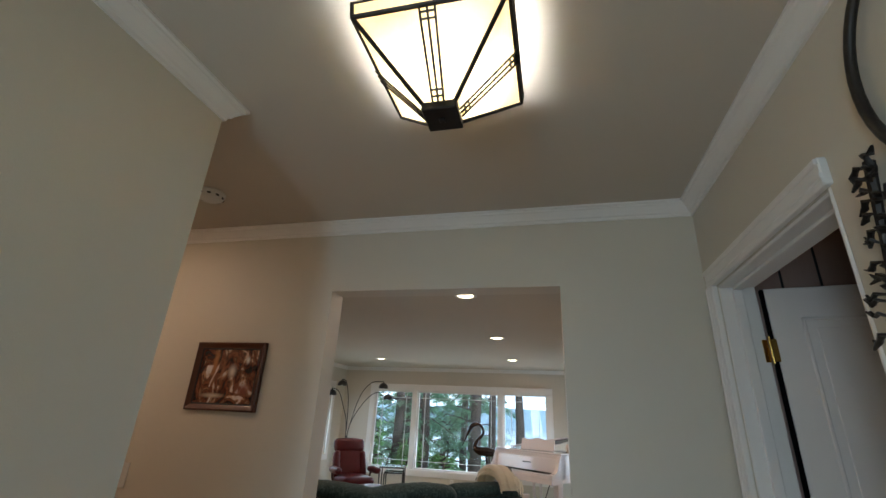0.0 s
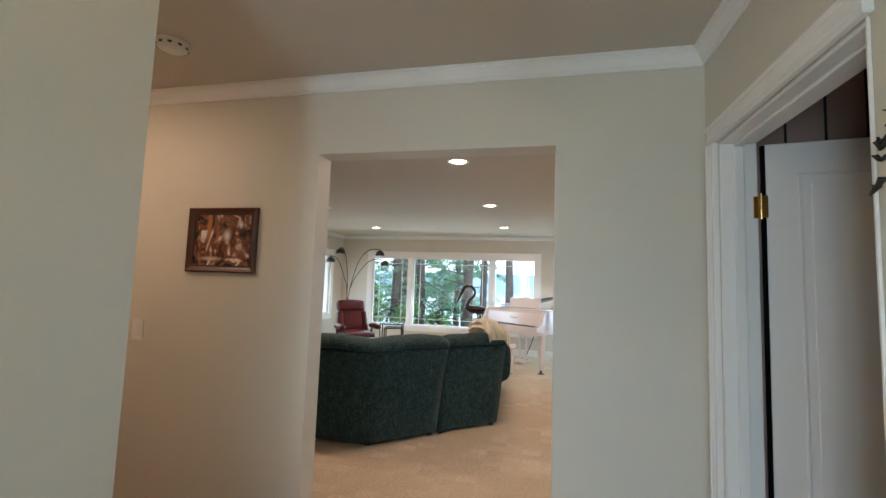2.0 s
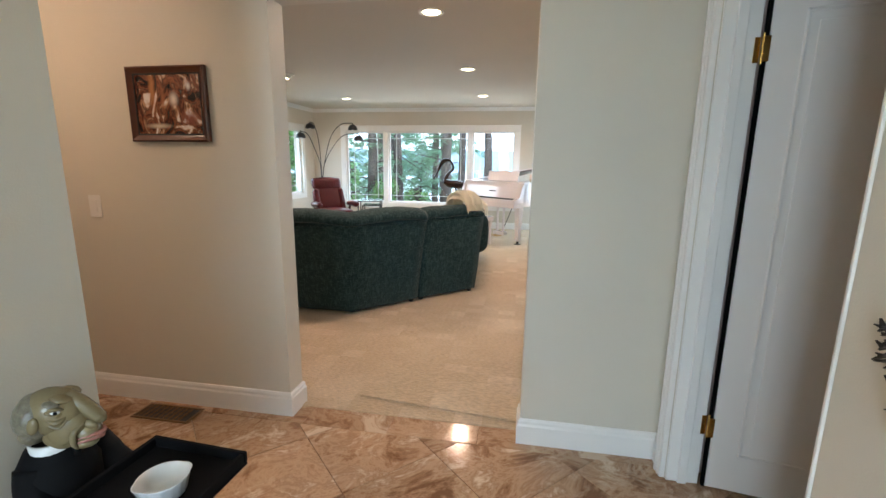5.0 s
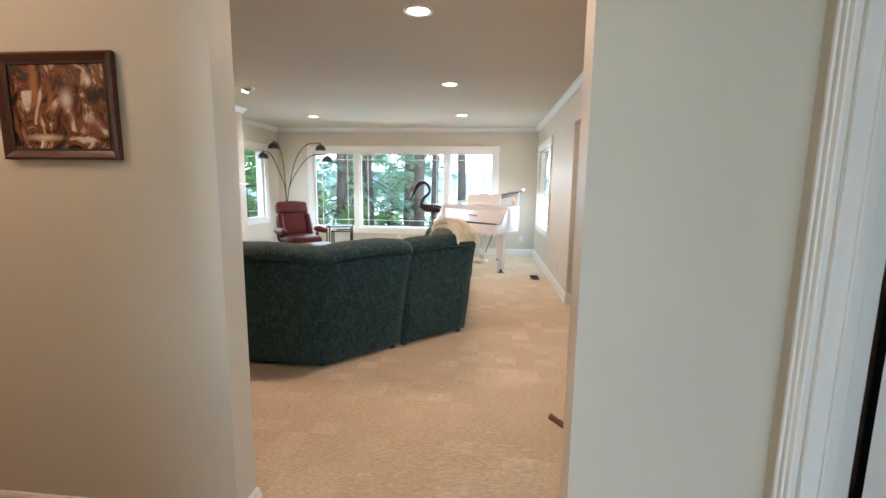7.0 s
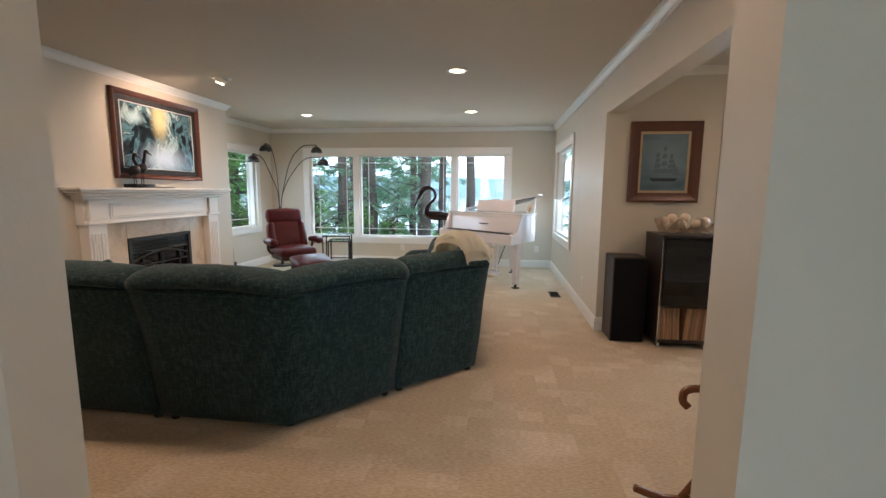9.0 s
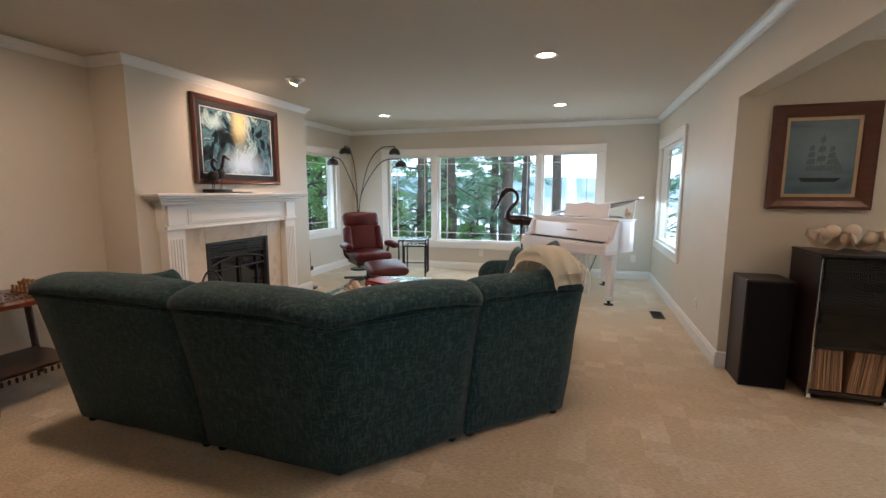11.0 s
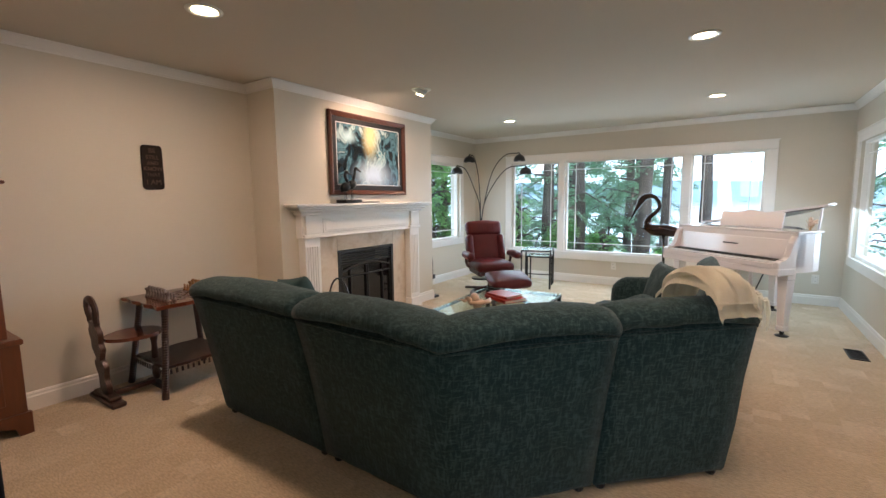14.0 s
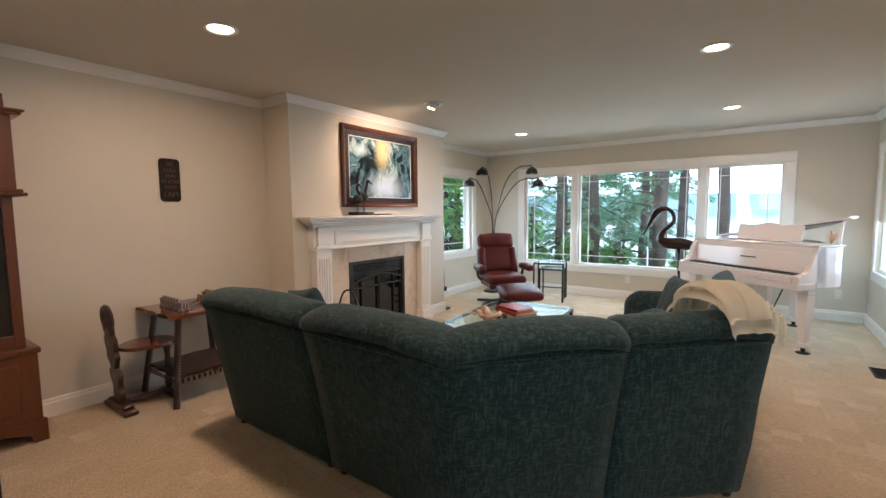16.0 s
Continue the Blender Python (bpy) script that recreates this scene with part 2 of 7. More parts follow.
def marble_mat(name, stops, vein, rough, scale=2.2, tone=0.0, stretch=(1, 1, 1)):
    """Clouded marble: broad streaky patches, pale veins and fine mottling, different on every piece."""
    m = bpy.data.materials.new(name)
    m.use_nodes = True
    nt = m.node_tree
    b = nt.nodes["Principled BSDF"]
    tex = nt.nodes.new("ShaderNodeTexCoord")
    info = nt.nodes.new("ShaderNodeObjectInfo")
    sc = nt.nodes.new("ShaderNodeVectorMath")
    sc.operation = "SCALE"
    sc.inputs[0].default_value = (37, 53, 71)
    nt.links.new(info.outputs["Random"], sc.inputs["Scale"])
    add = nt.nodes.new("ShaderNodeVectorMath")
    nt.links.new(tex.outputs["Object"], add.inputs[0])
    nt.links.new(sc.outputs[0], add.inputs[1])
    mp = nt.nodes.new("ShaderNodeMapping")
    mp.inputs["Scale"].default_value = stretch
    mp.inputs["Rotation"].default_value = (0, 0, 0.5)
    nt.links.new(add.outputs[0], mp.inputs[0])

    def cloud(s, detail, distortion, rough_n=0.6):
        n = nt.nodes.new("ShaderNodeTexNoise")
        n.inputs["Scale"].default_value, n.inputs["Detail"].default_value = s, detail
        n.inputs["Distortion"].default_value, n.inputs["Roughness"].default_value = distortion, rough_n
        nt.links.new(mp.outputs[0], n.inputs["Vector"])
        return n

    broad = cloud(scale, 10, 0.7, 0.72)
    ramp = nt.nodes.new("ShaderNodeValToRGB")
    e = ramp.color_ramp.elements
    e[0].position, e[0].color = stops[0][0], (*stops[0][1], 1)
    e[1].position, e[1].color = stops[-1][0], (*stops[-1][1], 1)
    for pos, col in stops[1:-1]:
        e.new(pos).color = (*col, 1)
    nt.links.new(broad.outputs["Fac"], ramp.inputs[0])
    veins = cloud(scale * 1.2, 6, 1.2)
    vr = nt.nodes.new("ShaderNodeValToRGB")
    v = vr.color_ramp.elements
    v[0].position, v[0].color = 0.46, (0, 0, 0, 1)
    v[1].position, v[1].color = 0.53, (0, 0, 0, 1)
    v.new(0.5).color = (0.6, 0.6, 0.6, 1)
    nt.links.new(veins.outputs["Fac"], vr.inputs[0])
    mask = cloud(scale * 0.9, 2, 0.0)
    mr = nt.nodes.new("ShaderNodeMapRange")
    mr.inputs["From Min"].default_value, mr.inputs["From Max"].default_value = 0.5, 0.65
    nt.links.new(mask.outputs["Fac"], mr.inputs[0])
    mul = nt.nodes.new("ShaderNodeMath")
    mul.operation = "MULTIPLY"
    nt.links.new(vr.outputs[0], mul.inputs[0])
    nt.links.new(mr.outputs[0], mul.inputs[1])
    mix = nt.nodes.new("ShaderNodeMixRGB")
    mix.inputs[2].default_value = (*vein, 1)
    nt.links.new(mul.outputs[0], mix.inputs[0])
    nt.links.new(ramp.outputs[0], mix.inputs[1])
    hsv = nt.nodes.new("ShaderNodeHueSaturation")
    tr = nt.nodes.new("ShaderNodeMapRange")
    tr.inputs["To Min"].default_value, tr.inputs["To Max"].default_value = 1 - tone, 1 + tone
    nt.links.new(info.outputs["Random"], tr.inputs[0])
    nt.links.new(tr.outputs[0], hsv.inputs["Value"])
    nt.links.new(mix.outputs[0], hsv.inputs["Color"])
    nt.links.new(hsv.outputs[0], b.inputs["Base Color"])
    rr = nt.nodes.new("ShaderNodeMapRange")
    rr.inputs["To Min"].default_value, rr.inputs["To Max"].default_value = rough - 0.04, rough + 0.06
    nt.links.new(broad.outputs["Fac"], rr.inputs[0])
    nt.links.new(rr.outputs[0], b.inputs["Roughness"])
    return m


M_TILE = marble_mat("brown_marble", [(0.37, (0.20, 0.10, 0.05)), (0.44, (0.36, 0.21, 0.12)), (0.495, (0.50, 0.34, 0.22)), (0.545, (0.36, 0.215, 0.125)), (0.62, (0.64, 0.50, 0.37))], (0.66, 0.54, 0.40), 0.13, 3.3, 0.16, (1, 1.4, 1))
M_GROUT = mat("grout", (0.42, 0.32, 0.23), 0.7)
M_SURROUND = marble_mat("cream_marble", [(0.36, (0.52, 0.40, 0.29)), (0.47, (0.62, 0.51, 0.40)), (0.54, (0.68, 0.58, 0.47)), (0.64, (0.58, 0.46, 0.35))], (0.44, 0.35, 0.29), 0.18, 1.8, 0.03)


def carpet_mat():
    """Cut pile with a faint pattern of lighter blocks, about a hand wide."""
    m = mat("carpet", (0.62, 0.50, 0.345), 0.95, second=(0.50, 0.39, 0.26), scale=2.2, amount=0.6, bump=1.0, fine=380, sheen=0.2, spec=0.1)
    nt = m.node_tree
    b = nt.nodes["Principled BSDF"]
    src = b.inputs["Base Color"].links[0].from_socket
    tex = nt.nodes.new("ShaderNodeTexCoord")
    mp = nt.nodes.new("ShaderNodeMapping")
    mp.inputs["Rotation"].default_value = (0, 0, 0)
    nt.links.new(tex.outputs["Object"], mp.inputs[0])
    snap = nt.nodes.new("ShaderNodeVectorMath")
    snap.operation = "SNAP"
    snap.inputs[1].default_value = (0.15, 0.11, 1.0)
    nt.links.new(mp.outputs[0], snap.inputs[0])
    cell = nt.nodes.new("ShaderNodeTexWhiteNoise")
    nt.links.new(snap.outputs[0], cell.inputs["Vector"])
    chk = nt.nodes.new("ShaderNodeMapRange")
    chk.inputs["From Min"].default_value, chk.inputs["From Max"].default_value = 0.35, 0.95
    nt.links.new(cell.outputs["Value"], chk.inputs[0])
    n = nt.nodes.new("ShaderNodeTexNoise")
    n.inputs["Scale"].default_value, n.inputs["Detail"].default_value = 1.7, 3
    nt.links.new(tex.outputs["Object"], n.inputs["Vector"])
    gr = nt.nodes.new("ShaderNodeTexNoise")
    gr.inputs["Scale"].default_value, gr.inputs["Detail"].default_value = 140, 3
    mg = nt.nodes.new("ShaderNodeMapping")
    mg.inputs["Scale"].default_value = (0.25, 1, 1)
    nt.links.new(tex.outputs["Object"], mg.inputs[0])
    nt.links.new(mg.outputs[0], gr.inputs["Vector"])
    f1 = nt.nodes.new("ShaderNodeMath")
    f1.operation = "MULTIPLY"
    nt.links.new(chk.outputs[0], f1.inputs[0])
    rm = nt.nodes.new("ShaderNodeMapRange")
    rm.inputs["From Min"].default_value, rm.inputs["From Max"].default_value = 0.42, 0.62
    rm.inputs["To Min"].default_value, rm.inputs["To Max"].default_value = 0.08, 0.55
    nt.links.new(n.outputs["Fac"], rm.inputs[0])
    nt.links.new(rm.outputs[0], f1.inputs[1])
    mix = nt.nodes.new("ShaderNodeMixRGB")
    mix.inputs[2].default_value = (0.78, 0.67, 0.53, 1)
    nt.links.new(f1.outputs[0], mix.inputs[0])
    nt.links.new(src, mix.inputs[1])
    mul = nt.nodes.new("ShaderNodeMixRGB")
    mul.blend_type = "MULTIPLY"
    mul.inputs[0].default_value = 0.75
    rg = nt.nodes.new("ShaderNodeMapRange")
    rg.inputs["From Min"].default_value, rg.inputs["From Max"].default_value = 0.35, 0.65
    rg.inputs["To Min"].default_value, rg.inputs["To Max"].default_value = 0.72, 1.15
    nt.links.new(gr.outputs["Fac"], rg.inputs[0])
    nt.links.new(mix.outputs[0], mul.inputs[1])
    nt.links.new(rg.outputs[0], mul.inputs[2])
    nt.links.new(mul.outputs[0], b.inputs["Base Color"])
    return m


M_CARPET = carpet_mat()

# ---- building helpers ----


def mesh_of(bm, name, material=None, smooth=False):
    me = bpy.data.meshes.new(name)
    bmesh.ops.recalc_face_normals(bm, faces=bm.faces)
    bm.to_mesh(me)
    bm.free()
    if material:
        me.materials.append(material)
    if smooth:
        for p in me.polygons:
            p.use_smooth = True
    return me


def part(name, bm, material, parent=None, label="", smooth=False, m=None):
    ob = new(name, mesh_of(bm, name, material, smooth))
    if parent is not None:
        ob.parent = parent
    if m is not None:
        ob.matrix_basis = m
    if label:
        tagged(ob, label)
    return ob


def thing(name, m=None, label="", category="", group="", kind=""):
    ob = new(name)
    ob.empty_display_size = 0.1
    if m is not None:
        ob.matrix_basis = m
    return tagged(ob, label, category, group, kind)


def B(x0, x1, y0, y1, z0, z1, bev=0.0, seg=1, bm=None, m=None):
    """A box between two corners, its edges bevelled."""
    own = bmesh.new()
    v = bmesh.ops.create_cube(own, size=1.0)["verts"]
    for q in v:
        q.co = Vector(((x0 + x1) / 2 + q.co.x * (x1 - x0), (y0 + y1) / 2 + q.co.y * (y1 - y0), (z0 + z1) / 2 + q.co.z * (z1 - z0)))
    if bev:
        bmesh.ops.bevel(own, geom=own.edges[:], offset=bev, segments=seg, affect="EDGES", profile=0.5)
    if m is not None:
        bmesh.ops.transform(own, matrix=m, verts=own.verts)
    return own if bm is None else join(bm, own)


def join(bm, other):
    me = bpy.data.meshes.new("tmp")
    other.to_mesh(me)
    other.free()
    bm.from_mesh(me)
    bpy.data.meshes.remove(me)
    return bm


def lathe(profile, steps=24, bm=None, m=None):
    """A turned shape from (radius, height) pairs."""
    own = bmesh.new()
    rings = []
    for r, z in profile:
        rings.append([own.verts.new((r * math.cos(2 * math.pi * k / steps), r * math.sin(2 * math.pi * k / steps), z)) for k in range(steps)])
    for a, b in zip(rings, rings[1:]):
        for k in range(steps):
            own.faces.new((a[k], a[(k + 1) % steps], b[(k + 1) % steps], b[k]))
    own.faces.new(rings[0][::-1])
    own.faces.new(rings[-1])
    bmesh.ops.remove_doubles(own, verts=own.verts, dist=1e-5)
    if m is not None:
        bmesh.ops.transform(own, matrix=m, verts=own.verts)
    return own if bm is None else join(bm, own)


def tube(points, radii, steps=10, bm=None, flat=1.0):
    """A round bar along points; radii: one number or one a point."""
    own = bmesh.new()
    pts = [Vector(p) for p in points]
    if not isinstance(radii, (list, tuple)):
        radii = [radii] * len(pts)
    rings, up = [], None
    for i, p in enumerate(pts):
        d = (pts[min(i + 1, len(pts) - 1)] - pts[max(i - 1, 0)]).normalized()
        if up is None:
            up = Vector((0, 0, 1)) if abs(d.z) < 0.9 else Vector((0, 1, 0))
        side = d.cross(up).normalized()
        up = side.cross(d).normalized()
        rings.append([own.verts.new(p + radii[i] * (math.cos(a) * side + flat * math.sin(a) * up)) for a in [2 * math.pi * k / steps for k in range(steps)]])
    for a, b in zip(rings, rings[1:]):
        for k in range(steps):
            own.faces.new((a[k], a[(k + 1) % steps], b[(k + 1) % steps], b[k]))
    own.faces.new(rings[0][::-1])
    own.faces.new(rings[-1])
    return own if bm is None else join(bm, own)


def curve(points, n=8):
    """A smooth run of points through the given ones (Catmull-Rom)."""
    p = [Vector(q) for q in points]
    p = [2 * p[0] - p[1]] + p + [2 * p[-1] - p[-2]]
    out = []
    for i in range(1, len(p) - 2):
        for k in range(n):
            t = k / n
            out.append(0.5 * (2 * p[i] + (p[i + 1] - p[i - 1]) * t + (2 * p[i - 1] - 5 * p[i] + 4 * p[i + 1] - p[i + 2]) * t * t
                              + (3 * p[i] - p[i - 1] - 3 * p[i + 1] + p[i + 2]) * t ** 3))
    return out + [p[-2]]


def prism(outline, z0, z1, bm=None, m=None, bev=0.0, seg=2):
    """An outline in x and y, raised from z0 to z1."""
    own = bmesh.new()
    lo = [own.verts.new((x, y, z0)) for x, y in outline]
    hi = [own.verts.new((x, y, z1)) for x, y in outline]
    n = len(lo)
    own.faces.new(lo[::-1])
    own.faces.new(hi)
    for k in range(n):
        own.faces.new((lo[k], lo[(k + 1) % n], hi[(k + 1) % n], hi[k]))
    if bev:
        bmesh.ops.bevel(own, geom=[e for e in own.edges if abs(e.verts[0].co.z - e.verts[1].co.z) < 1e-6], offset=bev, segments=seg, affect="EDGES")
    if m is not None:
        bmesh.ops.transform(own, matrix=m, verts=own.verts)
    return own if bm is None else join(bm, own)


def sweep(profile, path, bm=None, closed=True, flip=False):
    """A moulding: (out, z) pairs carried along a path in plan, mitred; out is to the left of the way."""
    own = bmesh.new()
    pts = [Vector((p[0], p[1])) for p in path]
    rows = []
    for i, p in enumerate(pts):
        a = (p - pts[i - 1]).normalized() if i else None
        b = (pts[i + 1] - p).normalized() if i < len(pts) - 1 else None
        na = Vector((-a.y, a.x)) if a else None
        nb = Vector((-b.y, b.x)) if b else None
        if na is None or nb is None:
            off = na or nb
        else:
            off = (na + nb).normalized()
            off = off / max(off.dot(na), 0.3)
        rows.append([own.verts.new((p.x + off.x * o, p.y + off.y * o, z)) for o, z in profile])
    n = len(profile)
    for a, b in zip(rows, rows[1:]):
        for k in range(n if closed else n - 1):
            own.faces.new((a[k], a[(k + 1) % n], b[(k + 1) % n], b[k]))
    if closed:
        own.faces.new(rows[0])
        own.faces.new(rows[-1][::-1])
    return own if bm is None else join(bm, own)


def structure(name, bm, material, label="", category="", smooth=False):
    ob = part(name, bm, material, smooth=smooth)
    return tagged(ob, label, category, kind="structure")


CEIL = 2.47
CROWN = [(0, 2.398), (0.009, 2.398), (0.011, 2.411), (0.019, 2.415), (0.024, 2.424), (0.040, 2.446), (0.046, 2.449), (0.049, 2.457), (0.058, 2.459), (0.058, 2.469), (0, 2.469)]
BASE = [(0, 0.0), (0.016, 0.0), (0.016, 0.095), (0.011, 0.105), (0.011, 0.118), (0.006, 0.128), (0, 0.130)]

# ---- the large structure ----
WX, EX, NY, SY = -4.36, 0.69, 9.36, 2.25
WN = -4.53  # the alcove wall north of the chimney breast lies deeper


def wall_y(name, y0, y1, x0, x1, holes, label, z1=CEIL):
    """A wall that runs along x between y0 and y1, with (x0, x1, z0, z1) openings through it."""
    bm = bmesh.new()
    at = x0
    for a, b, lo, hi in sorted(holes):
        if a > at:
            B(at, a, y0, y1, 0, z1, bm=bm)
        if lo > 0:
            B(a, b, y0, y1, 0, lo, bm=bm)
        if hi < z1:
            B(a, b, y0, y1, hi, z1, bm=bm)
        at = b
    if at < x1:
        B(at, x1, y0, y1, 0, z1, bm=bm)
    return structure(name, bm, M_WALL, label, "wall")


def wall_x(name, x0, x1, y0, y1, holes, label, z1=CEIL):
    bm = bmesh.new()
    at = y0
    for a, b, lo, hi in sorted(holes):
        if a > at:
            B(x0, x1, at, a, 0, z1, bm=bm)
        if lo > 0:
            B(x0, x1, a, b, 0, lo, bm=bm)
        if hi < z1:
            B(x0, x1, a, b, hi, z1, bm=bm)
        at = b
    if at < y1:
        B(x0, x1, at, y1, 0, z1, bm=bm)
    return structure(name, bm, M_WALL, label, "wall")


NWIN = [(-3.785, -2.92), (-2.83, -1.10), (-1.02, -0.15)]
wall_y("wall_north", NY, NY + 0.16, WN - 0.16, EX + 0.16, [(-3.785, -0.15, 0.49, 2.00)], "painted greige plaster wall round a wide window")
wall_y("wall_opening", 2.12, SY, -3.4, EX + 0.16, [(-1.163, 0.044, 0, 2.066)], "painted greige plaster wall with a wide cased-free opening")
wall_y("wall_living_south", 2.12, SY, WN - 0.16, -3.4, [], "plain painted wall")
wall_x("wall_west", WN - 0.16, WX, SY, 7.12, [], "painted greige plaster wall behind the fireplace")
wall_x("wall_alcove", WN - 0.16, WN, 7.12, NY, [(7.50, 8.80, 0.70, 1.99)], "painted greige plaster wall with a side window")
wall_x("wall_east", EX, EX + 0.14, 5.80, NY, [(7.52, 9.03, 0.67, 2.0)], "painted greige plaster wall beside the piano")
structure("wall_dining_header", B(EX, EX + 0.14, SY, 5.80, 2.075, CEIL), M_WALL, "painted header over the wide dining opening", "wall")
wall_y("wall_dining_north", 5.80, 5.96, EX + 0.14, 4.7, [(1.79, 3.5, 0.84, 2.0)], "painted wall of the dining area")
wall_x("wall_dining_east", 4.7, 4.86, 2.12, 5.96, [], "plain painted wall")
wall_y("wall_dining_south", 2.12, SY, EX + 0.16, 4.7, [], "plain painted wall")
wall_x("wall_foyer_east", 0.67, 0.79, -2.0, 2.12, [(1.165, 1.985, 0, 2.01)], "painted pale green foyer wall with a closet door")
wall_x("wall_foyer_left", -1.24, -1.12, -2.0, 1.08, [], "painted pale foyer wall ending in a corner")
wall_y("wall_hall_south", 0.96, 1.08, -3.4, -1.24, [], "painted hall wall")
wall_x("wall_hall_end", -3.52, -3.4, 0.96, 2.12, [], "plain painted hall wall")
wall_y("wall_foyer_south", -2.12, -2.0, -1.24, 0.79, [(-0.35, 0.55, 0.2, 2.1)], "painted foyer wall with a glazed entry")
structure("floor_subfloor", B(-4.72, 4.9, -2.2, 9.55, -0.12, -0.012), M_GROUT, "subfloor and grout under the finishes", "floor")
structure("floor", B(WN, 4.7, 2.235, 9.36, -0.012, 0.0), M_CARPET, "beige cut-pile carpet with a faint block pattern", "carpet")
structure("ceiling", B(-4.72, 4.9, -2.2, 9.55, CEIL, CEIL + 0.12), M_CEIL, "smooth painted ceiling", "ceiling")

# closet behind the foyer door
structure("wall_closet_north", B(0.79, 1.9, 2.05, 2.11, 0, CEIL), M_PINK, "brown panelled closet end wall behind the door", "wall")
bm = bmesh.new()
B(1.84, 1.9, 0.6, 2.05, 0, CEIL, bm=bm)
B(0.79, 1.84, 0.6, 0.66, 0, CEIL, bm=bm)
structure("wall_closet", bm, M_PINK, "brown grooved wood panelling inside the closet", "wall")
bm = bmesh.new()
for k in range(6):
    B(0.93 + k * 0.14, 0.938 + k * 0.14, 2.046, 2.051, 0.01, CEIL - 0.01, bm=bm)
structure("trim_closet_groove", bm, M_BLACK, "dark grooves between closet panel boards", "trim")

# fireplace chimney breast
BX, BY0, BY1 = -3.95, 4.70, 7.12
FY0, FY1, FZ = 5.36, 6.25, 0.86
bm = B(WX, BX, BY0, FY0 - 0.005, 0, CEIL)
B(WX, BX, FY1 + 0.005, BY1, 0, CEIL, bm=bm)
B(WX, BX, FY0 - 0.005, FY1 + 0.005, FZ + 0.005, CEIL, bm=bm)
structure("wall_chimney_breast", bm, M_WALL, "painted chimney breast over the fireplace", "wall")

# mouldings
bm = sweep(CROWN, [(EX, SY), (EX, NY), (WN, NY), (WN, BY1), (BX, BY1), (BX, BY0), (WX, BY0), (WX, SY), (EX, SY)])
structure("trim_crown_living", bm, M_TRIM, "white crown moulding round the living room", "moulding")
bm = sweep(CROWN, [(0.67, -2.0), (0.67, 2.12), (-3.4, 2.12), (-3.4, 1.08), (-1.12, 1.08), (-1.12, -2.0)])
structure("trim_crown_foyer", bm, M_TRIM, "white crown moulding round the foyer", "moulding")
bm = sweep(CROWN, [(4.7, SY), (4.7, 5.80), (EX + 0.14, 5.80), (EX + 0.14, SY)])
structure("trim_crown_dining", bm, M_TRIM, "white crown moulding in the dining area", "moulding")
bm = sweep(BASE, [(4.7, 5.80), (EX, 5.80), (EX, NY), (WN, NY), (WN, BY1), (BX, BY1), (BX, 6.77)][::1])
sweep(BASE, [(BX, 4.80), (BX, BY0), (WX, BY0), (WX, SY), (-1.163, SY), (-1.163, 2.12), (-3.4, 2.12), (-3.4, 1.08), (-1.12, 1.08), (-1.12, -2.0)], bm=bm)
sweep(BASE, [(0.67, 2.046), (0.67, 2.12), (0.044, 2.12), (0.044, SY), (4.7, SY), (4.7, 5.80)], bm=bm)
sweep(BASE, [(0.67, -2.0), (0.67, 1.09)], bm=bm)
structure("baseboard", bm, M_TRIM, "white moulded baseboard", "baseboard")


